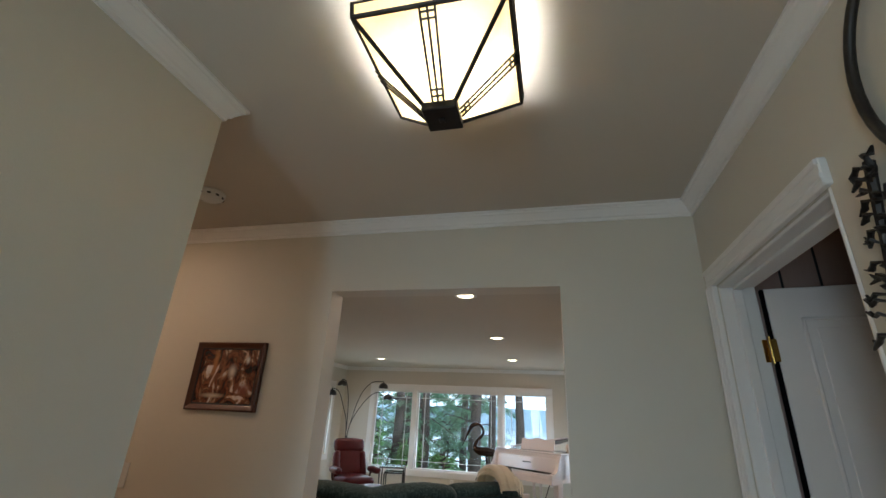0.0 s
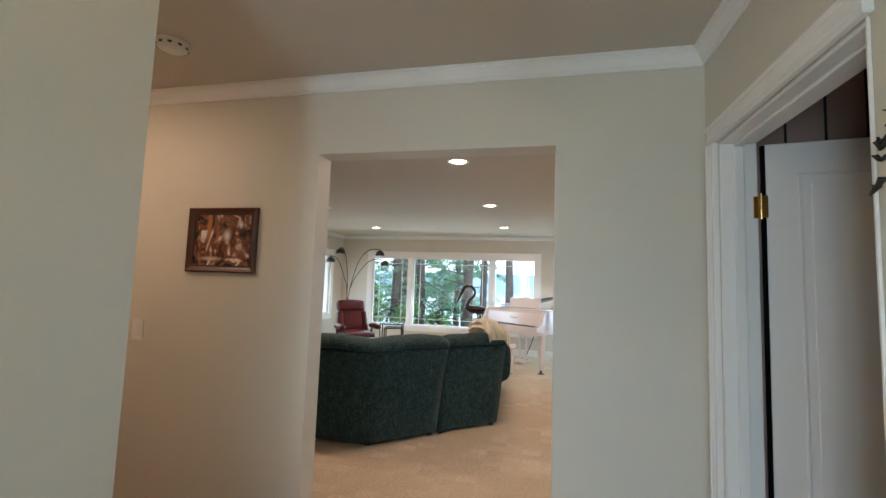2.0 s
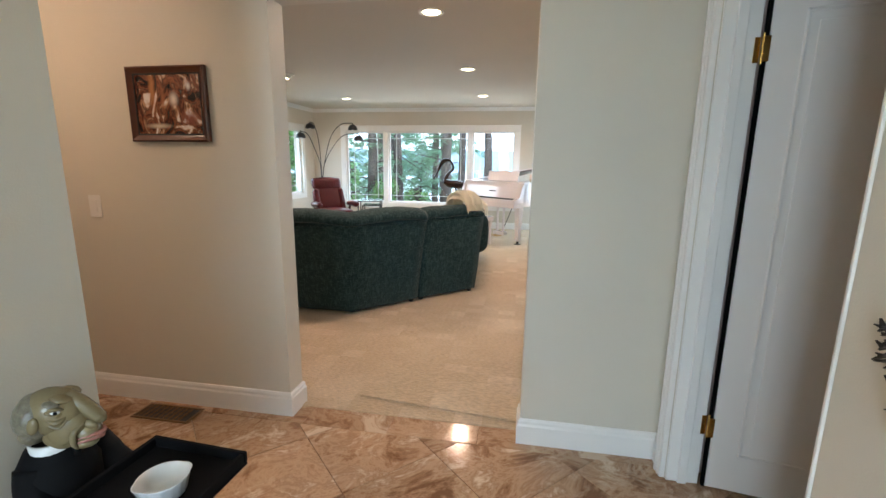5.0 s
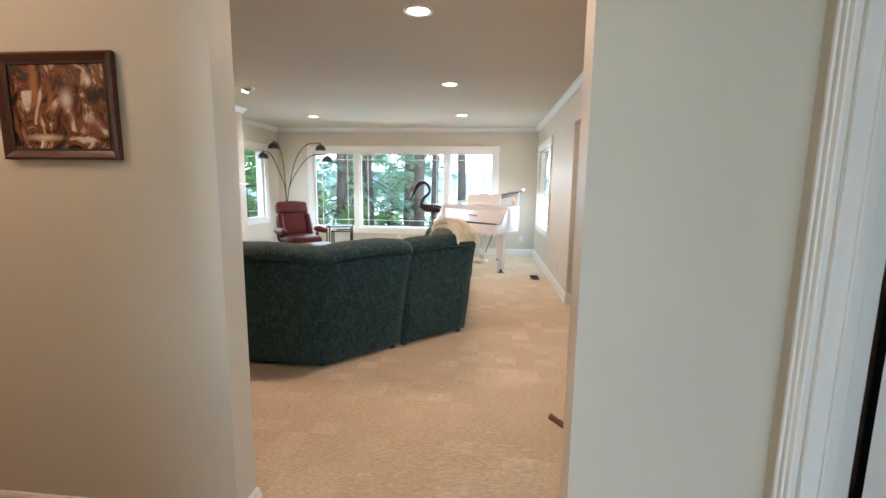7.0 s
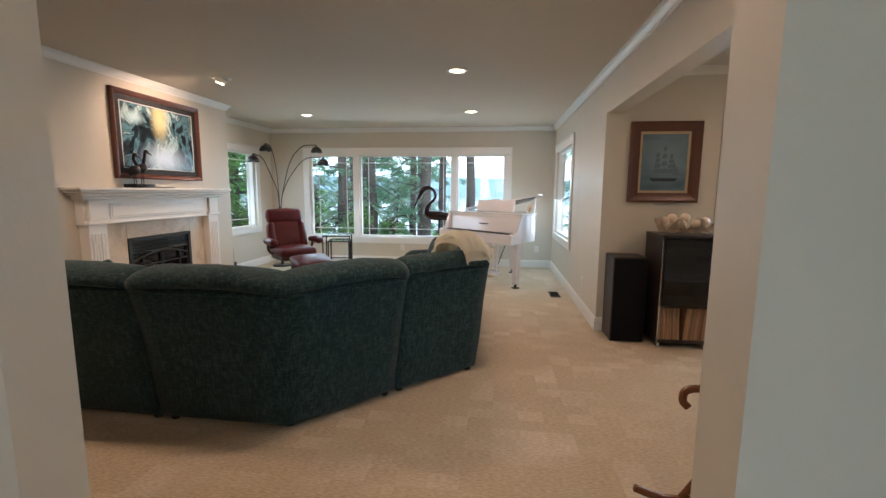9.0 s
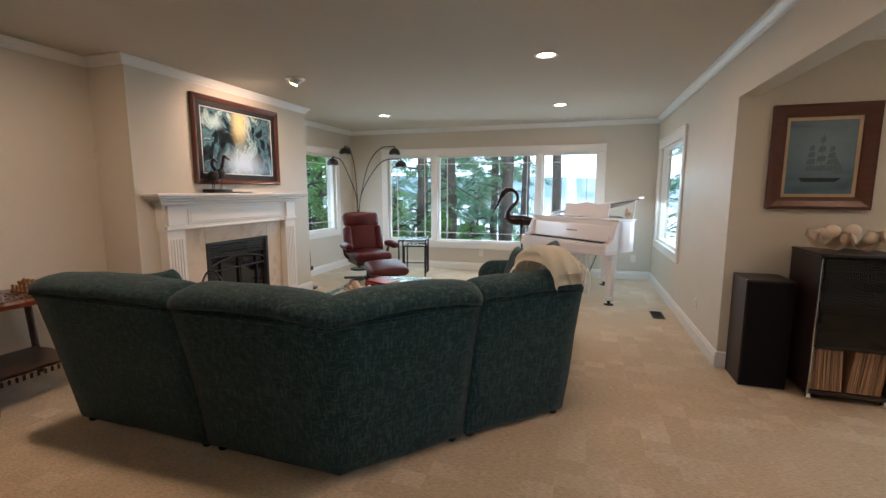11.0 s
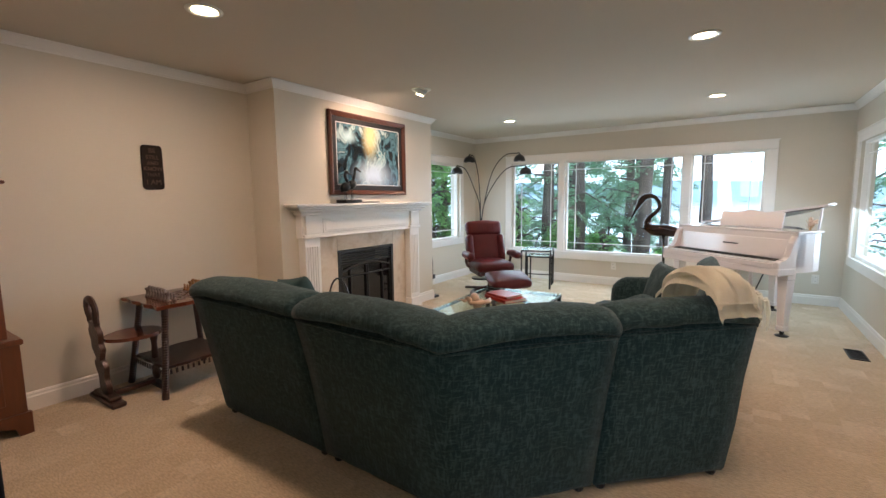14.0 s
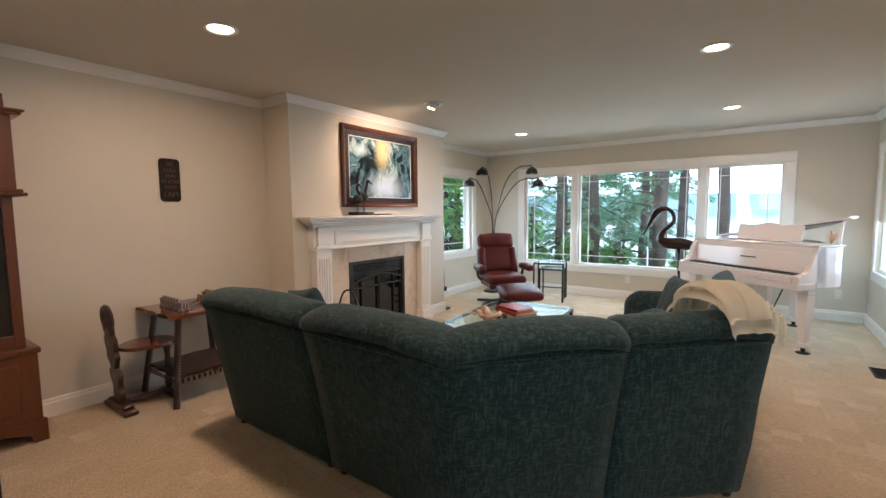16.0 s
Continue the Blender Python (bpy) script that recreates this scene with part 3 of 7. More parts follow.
def window(name, axis, at, inward, spans, z0, z1, label, case=0.10, out0=None):
    """A fixed window with wooden casing, vinyl frame, prairie bars and panes. axis: the wall's run; inward: +1 or -1 to the room."""
    w = thing(name, None, label, "window", kind="structure")

    def P(a0, a1, d0, d1, b0, b1, bev=0.004, bm=None):
        lo, hi = sorted((at + inward * d0, at + inward * d1))
        if axis == "x":
            return B(a0, a1, lo, hi, b0, b1, bev, bm=bm)
        return B(lo, hi, a0, a1, b0, b1, bev, bm=bm)
    a0, a1 = spans[0][0], spans[-1][1]
    bm = P(a0 - case, a1 + case, 0.001, 0.024, z1 - 0.006, z1 + case)
    P(a0 - case, a1 + case, 0.001, 0.024, z0 - case, z0 + 0.006, bm=bm)
    P(a0 - case, a0 + 0.006, 0.001, 0.024, z0 + 0.008, z1 - 0.008, bm=bm)
    P(a1 - 0.006, a1 + case, 0.001, 0.024, z0 + 0.008, z1 - 0.008, bm=bm)
    P(a0 - case - 0.012, a1 + case + 0.012, 0.001, 0.034, z1 + case, z1 + case + 0.014, bm=bm)
    for (l, r), (l2, r2) in zip(spans, spans[1:]):
        P(r - 0.004, l2 + 0.004, -0.15, 0.020, z0 + 0.006, z1 - 0.006, bm=bm)
    part("casing", bm, M_TRIM, w, "white painted wooden casing")
    for l, r in spans:
        f = 0.035
        bm = P(l, r, -0.10, -0.03, z1 - f, z1 - 0.001)
        P(l, r, -0.10, -0.03, z0 + 0.001, z0 + f, bm=bm)
        P(l + 0.001, l + f, -0.10, -0.03, z0 + f, z1 - f, bm=bm)
        P(r - f, r - 0.001, -0.10, -0.03, z0 + f, z1 - f, bm=bm)
        fr = part("window_frame", bm, M_TRIM, w)
        gx = 0.13 if r - l > 0.6 else 0.1
        bm = P(l + f, r - f, -0.072, -0.060, z0 + 0.15, z0 + 0.161, 0)
        P(l + f, r - f, -0.072, -0.060, z1 - 0.15, z1 - 0.139, 0, bm=bm)
        P(l + gx + 0.03, l + gx + 0.041, -0.0725, -0.0595, z0 + f, z1 - f, 0, bm=bm)
        P(r - gx - 0.041, r - gx - 0.03, -0.0725, -0.0595, z0 + f, z1 - f, 0, bm=bm)
        part("muntin", bm, M_TRIM, w, "slim white prairie bars")
        p = part("pane", P(l + f - 0.004, r - f + 0.004, -0.068, -0.064, z0 + f - 0.004, z1 - f + 0.004, 0), M_PANE, w, "clear glass")
        p.visible_shadow = False
    return w


window("window_1", "x", NY, -1, NWIN, 0.49, 2.00, "wide three-light picture window with white casing and prairie bars", 0.11)
window("window_2", "y", EX, -1, [(7.52, 9.03)], 0.67, 2.0, "white-cased side window beside the piano", 0.10)
window("window_3", "y", WN, 1, [(7.50, 8.80)], 0.70, 1.99, "white-cased window beside the chimney breast", 0.10)
window("window_4", "x", 5.80, -1, [(1.79, 3.5)], 0.84, 2.0, "white-cased dining window with a view of the water", 0.085)

# closet door and its casing
bm = bmesh.new()
B(0.664, 0.671, 1.153, 1.165, 0.0, 2.012, 0.004, bm=bm)
B(0.648, 0.671, 1.985, 2.045, 0.0, 2.012, 0.004, bm=bm)
B(0.640, 0.650, 2.026, 2.042, 0.0, 2.012, 0.003, bm=bm)
B(0.644, 0.650, 2.006, 2.020, 0.0, 2.012, 0.002, bm=bm)
B(0.648, 0.671, 1.14, 2.045, 2.0125, 2.09, 0.004, bm=bm)
B(0.640, 0.650, 1.14, 2.042, 2.068, 2.086, 0.003, bm=bm)
B(0.644, 0.650, 1.14, 2.03, 2.03, 2.046, 0.002, bm=bm)
B(0.672, 0.80, 1.9725, 1.9845, 0, 2.0, 0.002, bm=bm)
B(0.672, 0.80, 1.1655, 1.1775, 0, 2.0, 0.002, bm=bm)
B(0.672, 0.80, 1.1655, 1.9845, 1.998, 2.0095, 0.002, bm=bm)
B(0.715, 0.75, 1.960, 1.9722, 0, 1.985, 0.002, bm=bm)
B(0.715, 0.75, 1.178, 1.9595, 1.985, 1.997, 0.002, bm=bm)
structure("trim_door_casing", bm, M_TRIM, "white moulded casing round the closet doorway", "trim")


def panel_door(name, w, h, m, label):
    d = thing(name, m, label, "door", kind="structure")
    bm = B(0, w, 0, 0.035, 0.008, h, 0.003)
    part("leaf", bm, M_DOOR, d)
    for z0, z1 in ((0.17, h - 0.12),):
        bm = bmesh.new()
        for a, b, c, e in ((0.10, w - 0.10, z0, z0 + 0.012), (0.10, w - 0.10, z1 - 0.012, z1), (0.10, 0.112, z0, z1), (w - 0.112, w - 0.10, z0, z1)):
            B(a, b, -0.006, 0.002, c, e, 0.003, bm=bm)
        B(0.14, w - 0.14, -0.003, 0.002, z0 + 0.04, z1 - 0.04, 0.002, bm=bm)
        part("door_panel", bm, M_DOOR, d)
    return d


closet_door = panel_door("door_1", 0.70, 1.985, pose(0.818, 1.955, 0.0, 0, 0, -9), "white panelled closet door standing open on brass hinges")
for z in (0.24, 1.70):
    bm = B(0.782, 0.80, 1.968, 1.9715, z, z + 0.085, 0.001)
    B(0.803, 0.824, 1.947, 1.9505, z, z + 0.085, 0.001, bm=bm, m=pose(0.818, 1.955, 0, 0, 0, -9) @ pose(-0.818, -1.955, 0))
    tube([(0.806, 1.960, z - 0.006), (0.806, 1.960, z + 0.096)], 0.006, 8, bm=bm)
    part("hinge", bm, M_BRASS, closet_door, "polished brass hinge", m=closet_door.matrix_basis.inverted())

# thin matt black strip that fills the hinge-side gap
part("gap_strip", B(0.8055, 0.8165, 1.950, 1.966, 0.01, 1.98), M_GAP, closet_door, "black strip in the gap along the hinge side", m=closet_door.matrix_basis.inverted())
# a white door leaf at the far end of the hall
hall_door = panel_door("door_2", 0.74, 2.0, pose(-2.45, 2.085, 0.0, 0, 0, 183), "white hall door standing open against the wall")

# marble tile floor of the foyer: separate tiles laid on the diagonal grid
tile_floor = thing("floor_tile", None, "polished brown marble foyer tiles", "tile floor", kind="structure")
random.seed(4)
TS = 0.455
tile_mesh = mesh_of(B(0, TS - 0.003, 0, TS - 0.003, -0.012, 0.0, 0.0015), "tile", M_TILE)
edge_tile = mesh_of(B(0, TS - 0.003, 0, 0.158, -0.012, 0.0, 0.0015), "tile", M_TILE)
for i in range(-9, 9):
    if not -3.5 < -0.16 + i * TS < 0.5:
        continue
    t = new("tile", edge_tile)
    t.parent = tile_floor
    t.matrix_basis = pose(-0.16 + i * TS, 2.058, 0.0)
for i in range(-14, 15):
    for j in range(-14, 15):
        x, y = -0.35 + (i - j) * TS * 0.7071, 1.32 + (i + j) * TS * 0.7071
        if not (-3.5 < x < 0.95 and -2.1 < y < 2.06) or (x < -1.35 and y < 0.6):
            continue
        t = new("tile", tile_mesh)
        t.parent = tile_floor
        t.matrix_basis = pose(x, y, random.uniform(-0.0033, -0.0027), 0, 0, 45)
rug_m = prism([(-0.87, 2.37), (0.03, 2.275), (0.05, 2.95), (-0.79, 2.80)], 0.001, 0.012, bev=0.003)
ob = part("rug", rug_m, M_CARPET)
tagged(ob, "loose beige carpet remnant lying at the threshold", "rug")
structure("trim_threshold", B(-1.163, 0.044, 2.212, 2.25, -0.004, 0.006, 0.003), M_CARPET, "rolled carpet edge at the marble", "trim")

# ---- living room: the sectional ----


def cushion(x0, x1, y0, y1, z0, z1, r=0.08, puff=0.03, bm=None, m=None):
    """A stuffed block: rounded, bulging, slightly uneven."""
    own = B(x0, x1, y0, y1, z0, z1, r, 4)
    bmesh.ops.subdivide_edges(own, edges=[e for e in own.edges if e.calc_length() > 0.12], cuts=4, use_grid_fill=True)
    c = Vector(((x0 + x1) / 2, (y0 + y1) / 2, (z0 + z1) / 2))
    h = Vector(((x1 - x0) / 2, (y1 - y0) / 2, (z1 - z0) / 2))
    for v in own.verts:
        d = v.co - c
        q = [d[k] / h[k] for k in range(3)]
        for k in range(3):
            a, b = [q[j] for j in range(3) if j != k]
            v.co[k] += puff * q[k] * max(0, 1 - a * a) * max(0, 1 - b * b)
        v.co += 0.008 * noise.noise_vector(v.co * 6)
    if m is not None:
        bmesh.ops.transform(own, matrix=m, verts=own.verts)
    return own if bm is None else join(bm, own)


def along(path, n=9):
    """Points evenly placed on each leg of a path in plan."""
    out = []
    for (ax, ay), (bx, by) in zip(path, path[1:]):
        out += [(ax + (bx - ax) * k / n, ay + (by - ay) * k / n) for k in range(n)]
    return out + [path[-1]]


def soft_sweep(profile, path, n=9, ends=0.05, wob=0.006, swell=0.0, corner=None):
    """A padded length: the profile shrinks at the ends, and the cloth is slightly uneven."""
    own = sweep(profile, along(path, n))
    rows = len(own.verts) // len(profile)
    own.verts.ensure_lookup_table()
    cz = sum(z for _, z in profile) / len(profile)
    for i in range(rows):
        ring = [own.verts[i * len(profile) + k] for k in range(len(profile))]
        c = sum((v.co for v in ring), Vector()) / len(ring)
        e = min(i, rows - 1 - i)
        s = (1 - ends) if e == 0 else (1 - ends * 0.3) if e == 1 else 1.0
        leg = (i % n) / n
        puff = swell * math.sin(math.pi * min(max(leg, 0), 1)) ** 0.6 if swell else 0
        for v in ring:
            v.co = c + (v.co - c) * s
            if v.co.z > cz:
                v.co.z += puff
            v.co += wob * noise.noise_vector(v.co * 5) + 0.45 * wob * noise.noise_vector(v.co * 15)
    return own


REAR0 = [(0.0, 0.028), (-0.012, 0.05), (-0.06, 0.30), (-0.11, 0.55), (-0.165, 0.80), (-0.15, 0.835), (-0.05, 0.85), (0.06, 0.80), (0.13, 0.44), (0.13, 0.03)]
PILLOW0 = [(p.x, p.z) for p in curve([(Vector((o, 0, z))) for o, z in ((-0.158, 0.815), (-0.190, 0.826), (-0.200, 0.858), (-0.178, 0.893), (-0.115, 0.918), (-0.04, 0.922), (0.03, 0.905), (0.085, 0.86), (0.11, 0.78), (0.16, 0.62), (0.18, 0.45))], 3)] + [(0.12, 0.42), (0.0, 0.79)]
SEAT = [(0.12, 0.12), (0.12, 0.40), (0.18, 0.455), (0.50, 0.48), (0.80, 0.47), (0.87, 0.44), (0.89, 0.38), (0.88, 0.12)]
WELT0 = [(-0.168 + 0.008 * math.cos(a), 0.812 + 0.008 * math.sin(a)) for a in [k * math.pi / 3 for k in range(6)]]


def sofa_section(path, label, bend=False, lean=1.0):
    REAR = [(o * lean if o < 0 else o, z) for o, z in REAR0]
    PILLOW = [(o * lean if o < 0 else o, z) for o, z in PILLOW0]
    WELT = [(o * lean, z) for o, z in WELT0]
    s = thing("sofa_section", None, label, "sofa", "sectional sofa")
    part("back", soft_sweep(REAR, path, 8, 0.0, 0.007), M_SOFA, s, smooth=True)
    if bend:
        part("back_pillow", soft_sweep(PILLOW, path, 18, 0.06, 0.009, 0.026), M_SOFA, s, smooth=True)
    else:
        part("back_pillow", soft_sweep(PILLOW, path, 18, 0.06, 0.009, 0.022), M_SOFA, s, smooth=True)
    part("piping", sweep(WELT, along(path, 6)), M_SOFA, s, smooth=True)
    if bend:
        a, c, b = path
        na, nb = Vector((0, 1)), Vector((-(b[1] - c[1]), b[0] - c[0])).normalized()
        o = [(a[0], a[1] + 0.12), (a[0], a[1] + 0.88), (b[0] + nb.x * 0.88, b[1] + nb.y * 0.88), (b[0] + nb.x * 0.12, b[1] + nb.y * 0.12), (c[0] - 0.05, c[1] + 0.12)]
        part("seat", prism(o, 0.12, 0.47, bev=0.05, seg=3), M_SOFA, s)
    else:
        part("seat", soft_sweep(SEAT, path, 6, 0.03, 0.008), M_SOFA, s, smooth=True)
    for p in (path[0], path[-1]):
        q = Vector(path[1]) - Vector(path[0]) if p == path[0] else Vector(path[-2]) - Vector(path[-1])
        q = Vector(p) + q.normalized() * 0.05
        d = Vector(path[1]) - Vector(path[0]) if p == path[0] else Vector(path[-1]) - Vector(path[-2])
        nrm = Vector((-d.y, d.x)).normalized()
        for off in (0.03, 0.75):
            c = q + nrm * off
            part("foot", lathe([(0.022, 0.0), (0.026, 0.01), (0.02, 0.075)], 10, m=pose(c.x, c.y, 0)), M_BLACK, s, "short black foot")
    return s


left_sofa = sofa_section([(-3.215, 3.69), (-2.236, 3.69)], "dark green chenille sofa section with pillow back")
bmA = cushion(-3.27, -3.06, 3.78, 4.62, 0.08, 0.62, 0.09, 0.03)
part("armrest", bmA, M_SOFA, left_sofa, smooth=True)
sofa_section([(-2.228, 3.69), (-1.435, 3.675), (-0.967, 4.192)], "dark green chenille corner wedge of the sectional", True)
sofa_section([(-0.958, 4.20), (-0.445, 4.68)], "dark green chenille sofa section with a throw on its back", lean=0.8)
end_sofa = sofa_section([(-0.50, 4.76), (-0.62, 6.30)], "dark green chenille end section with a rounded arm", lean=0.25)
part("armrest", cushion(-1.36, -0.46, 6.26, 6.50, 0.08, 0.66, 0.11, 0.03), M_SOFA, end_sofa, smooth=True)

# knitted throw over the back of the end section
throw = thing("throw_blanket", None, "cream knitted throw with fringe draped over the sofa back", "blanket")


def drape(cx, cy, turn, w, drop_front, drop_back, top, seed):
    own = bmesh.new()
    prof = []
    n = 26
    for k in range(n + 1):
        s = k / n
        if s < 0.30:
            a = s / 0.30
            prof.append((-0.235 - 0.02 * (1 - a), top - 0.10 - drop_back * (1 - a)))
        elif s < 0.70:
            a = (s - 0.30) / 0.40 * math.pi
            prof.append((-0.045 - 0.19 * math.cos(a), top - 0.10 + 0.12 * math.sin(a)))
        else:
            a = (s - 0.70) / 0.30
            prof.append((0.145 + 0.06 * a, top - 0.10 - drop_front * a))
    rows = []
    m = 16
    rng = random.Random(seed)
    for j in range(m + 1):
        u = (j / m - 0.5) * w
        rows.append([own.verts.new((u + 0.012 * math.sin(9 * z + j), y + 0.02 * math.sin(j * 1.3 + z * 7) * (1.3 - z) + 0.012 * noise.noise((u * 7, y * 7, z * 7)),
                                    z + 0.018 * noise.noise((u * 5 + seed, y * 5, z * 5)) - 0.10 * max(0, abs(j / m - 0.5) * 2 - 0.7) ** 1.0)) for y, z in prof])
    for a, b in zip(rows, rows[1:]):
        for k in range(n):
            own.faces.new((a[k], a[k + 1], b[k + 1], b[k]))
    bmesh.ops.solidify(own, geom=own.faces[:], thickness=0.045)
    bmesh.ops.transform(own, matrix=pose(cx, cy, 0, 0, 0, turn), verts=own.verts)
    return own


part("cloth", drape(-0.580, 4.545, 43, 0.22, 0.11, 0.02, 1.014, 3), M_THROW, throw, smooth=True)
part("cloth_fold", drape(-0.585, 4.540, 41, 0.20, 0.06, 0.0, 1.058, 9), M_THROW, throw, "folded second layer of the knit", smooth=True)
bm = bmesh.new()
for k in range(26):
    a = -0.2 + 0.35 * k / 25
    top = 0.985 - 0.5 * max(0, abs(a + 0.04) - 0.08)
    p = pose(-0.575, 4.565, 0, 0, 0, 43) @ Vector((0.145 + 0.01 * math.sin(k * 2.3), a, top))
    drop = 0.05 + 0.04 * math.sin(k * 1.7) ** 2
    tube([p, p + Vector((0.012, 0.010, -0.05)), p + Vector((0.014 + 0.006 * math.sin(k * 3), 0.012, -drop - 0.06))], [0.010, 0.008, 0.002], 5, bm=bm)
part("fringe", bm, M_THROW, throw, "long cream fringe")


def pillow(name, m, w, h, t, material, label, group=""):
    """A knife-edge cushion."""
    own = bmesh.new()
    n = 14
    g = {}
    for s in (1, -1):
        for i in range(n + 1):
            for j in range(n + 1):
                a, b = i / n * 2 - 1, j / n * 2 - 1
                edge = max(0, (1 - a ** 4) * (1 - b ** 4)) ** 0.5
                pin = 1 - 0.07 * (1 - abs(a) ** 2) - 0.0
                z = s * t * edge * (1 + 0.12 * noise.noise((a * 3, b * 3, s)))
                if edge == 0 and s == -1:
                    g[s, i, j] = g[1, i, j]
                else:
                    g[s, i, j] = own.verts.new((a * w / 2 * (1 - 0.06 * (1 - b * b)), z, b * h / 2 * (1 - 0.06 * (1 - a * a)) + h / 2))
        for i in range(n):
            for j in range(n):
                q = [g[s, i, j], g[s, i + 1, j], g[s, i + 1, j + 1], g[s, i, j + 1]]
                own.faces.new(q if s == 1 else q[::-1])
    ob = part(name, own, material, smooth=True)
    ob.matrix_basis = m
    return tagged(ob, label, "cushion", group)


pillow("throw_pillow", pose(-0.98, 6.08, 0.44, -18, 0, -62), 0.46, 0.42, 0.09, M_SOFA, "dark green cushion leaning by the sofa arm")
pillow("throw_pillow", pose(-1.22, 5.35, 0.44, -60, 0, -70), 0.46, 0.44, 0.10, M_SOFA, "dark green cushion lying on the sofa seat")
pillow("throw_pillow", pose(-3.10, 4.30, 0.47, -16, 10, 172), 0.40, 0.38, 0.08, M_TEAL, "teal cushion standing on the sofa seat")
bag = thing("basket", pose(-2.92, 4.44, 0.46), "small dark basket with a hooped handle on the sofa", "basket")
part("bowl", lathe([(0.07, 0), (0.10, 0.02), (0.12, 0.14), (0.11, 0.14), (0.09, 0.03), (0.0, 0.02)], 20), M_OAKDARK, bag)
part("handle", tube([(0.115 * math.cos(a), 0, 0.13 + 0.22 * math.sin(a)) for a in [math.pi * k / 16 for k in range(17)]], 0.007, 8), M_BLACK, bag)

# ---- fireplace ----
fp = thing("fireplace", pose(BX, 0, 0), "white mantelpiece with cream marble surround and gas fire", "fireplace")
MC = (4.78 + 6.80) / 2
bm = B(-0.0, 0.21, 4.735, 6.835, 1.335, 1.362, 0.005)
B(0.0, 0.185, 4.765, 6.805, 1.312, 1.334, 0.006, bm=bm)
B(0.0, 0.155, 4.80, 6.77, 1.285, 1.311, 0.008, bm=bm)
B(0.0, 0.125, 4.835, 6.735, 1.255, 1.284, 0.008, bm=bm)
part("mantel_shelf", bm, M_TRIM, fp, "white stepped mantel shelf")
bm = B(0.0, 0.085, 4.865, 6.705, 1.03, 1.254, 0.003)
B(0.083, 0.096, 5.12, 6.45, 1.075, 1.215, 0.004, bm=bm)
B(0.095, 0.102, 5.14, 6.43, 1.095, 1.195, 0.003, bm=bm)
B(0.083, 0.105, 4.87, 6.70, 1.03, 1.048, 0.004, bm=bm)
part("frieze", bm, M_TRIM, fp)
for y0, y1 in ((4.885, 5.07), (6.50, 6.685)):
    bm = B(0.0, 0.10, y0, y1, 0.14, 1.03, 0.003)
    for k in range(5):
        c = y0 + 0.034 + k * (y1 - y0 - 0.068) / 4
        B(0.098, 0.108, c - 0.010, c + 0.010, 0.20, 0.95, 0.004, 2, bm=bm)
    B(0.0, 0.12, y0 - 0.012, y1 + 0.012, 1.035, 1.07, 0.004, bm=bm)
    B(0.0, 0.115, y0 + 0.01, y1 - 0.01, 1.07, 1.25, 0.004, bm=bm)
    part("pilaster", bm, M_TRIM, fp, "fluted white pilaster")
    part("plinth", B(0.0, 0.125, y0 - 0.016, y1 + 0.016, 0.0, 0.139, 0.005), M_TRIM, fp)
bm = B(0.0, 0.022, 5.075, FY0 - 0.002, 0.0, 1.028, 0.001)
part("marble_slab", bm, M_SURROUND, fp, "polished cream marble")
part("marble_slab", B(0.0, 0.022, FY1 + 0.002, 6.495, 0.0, 1.028, 0.001), M_SURROUND, fp)
part("marble_slab", B(0.0, 0.022, FY0, FY1, FZ + 0.004, 1.028, 0.001), M_SURROUND, fp)
part("hearth", B(0.0, 0.42, 4.95, 6.62, 0.001, 0.03, 0.004), M_SURROUND, fp, "low cream marble hearth")
bm = B(-0.30, -0.27, FY0, FY1, 0.032, FZ, 0)
part("firebox", bm, M_BLACK, fp)
bm = B(-0.02, 0.03, FY0, FY0 + 0.045, 0.032, FZ, 0.003)
B(-0.02, 0.03, FY1 - 0.045, FY1, 0.032, FZ, 0.003, bm=bm)
B(-0.02, 0.03, FY0 + 0.045, FY1 - 0.045, FZ - 0.035, FZ, 0.003, bm=bm)
part("insert_frame", bm, M_IRON, fp, "black metal insert frame")
bm = bmesh.new()
for k in range(5):
    B(-0.01, 0.022, FY0 + 0.05, FY1 - 0.05, FZ - 0.06 - k * 0.026, FZ - 0.045 - k * 0.026, 0.002, bm=bm)
part("louvre", bm, M_IRON, fp)
part("fire_glass", B(-0.012, -0.004, FY0 + 0.05, FY1 - 0.05, 0.10, 0.70), M_DARKGLASS, fp, "smoked glass")
yl, yr, ym = FY0 + 0.055, FY1 - 0.055, (FY0 + FY1) / 2
for yy in (yl, yl + 0.13, ym - 0.012, ym + 0.012, yr - 0.13, yr):
    part("fire_door_bar", B(0.0, 0.018, yy - 0.007, yy + 0.007, 0.09, 0.66, 0.002), M_IRON, fp)
for zz in (0.10, 0.56):
    part("fire_door_rail", B(0.001, 0.017, yl, yr, zz - 0.007, zz + 0.007, 0.002), M_IRON, fp)
part("fire_door_arch", tube([(0.012, yl + (yr - yl) * k / 14, 0.62 + 0.07 * math.sin(math.pi * k / 14)) for k in range(15)], 0.011, 6), M_IRON, fp, "arched head of the black fire doors")


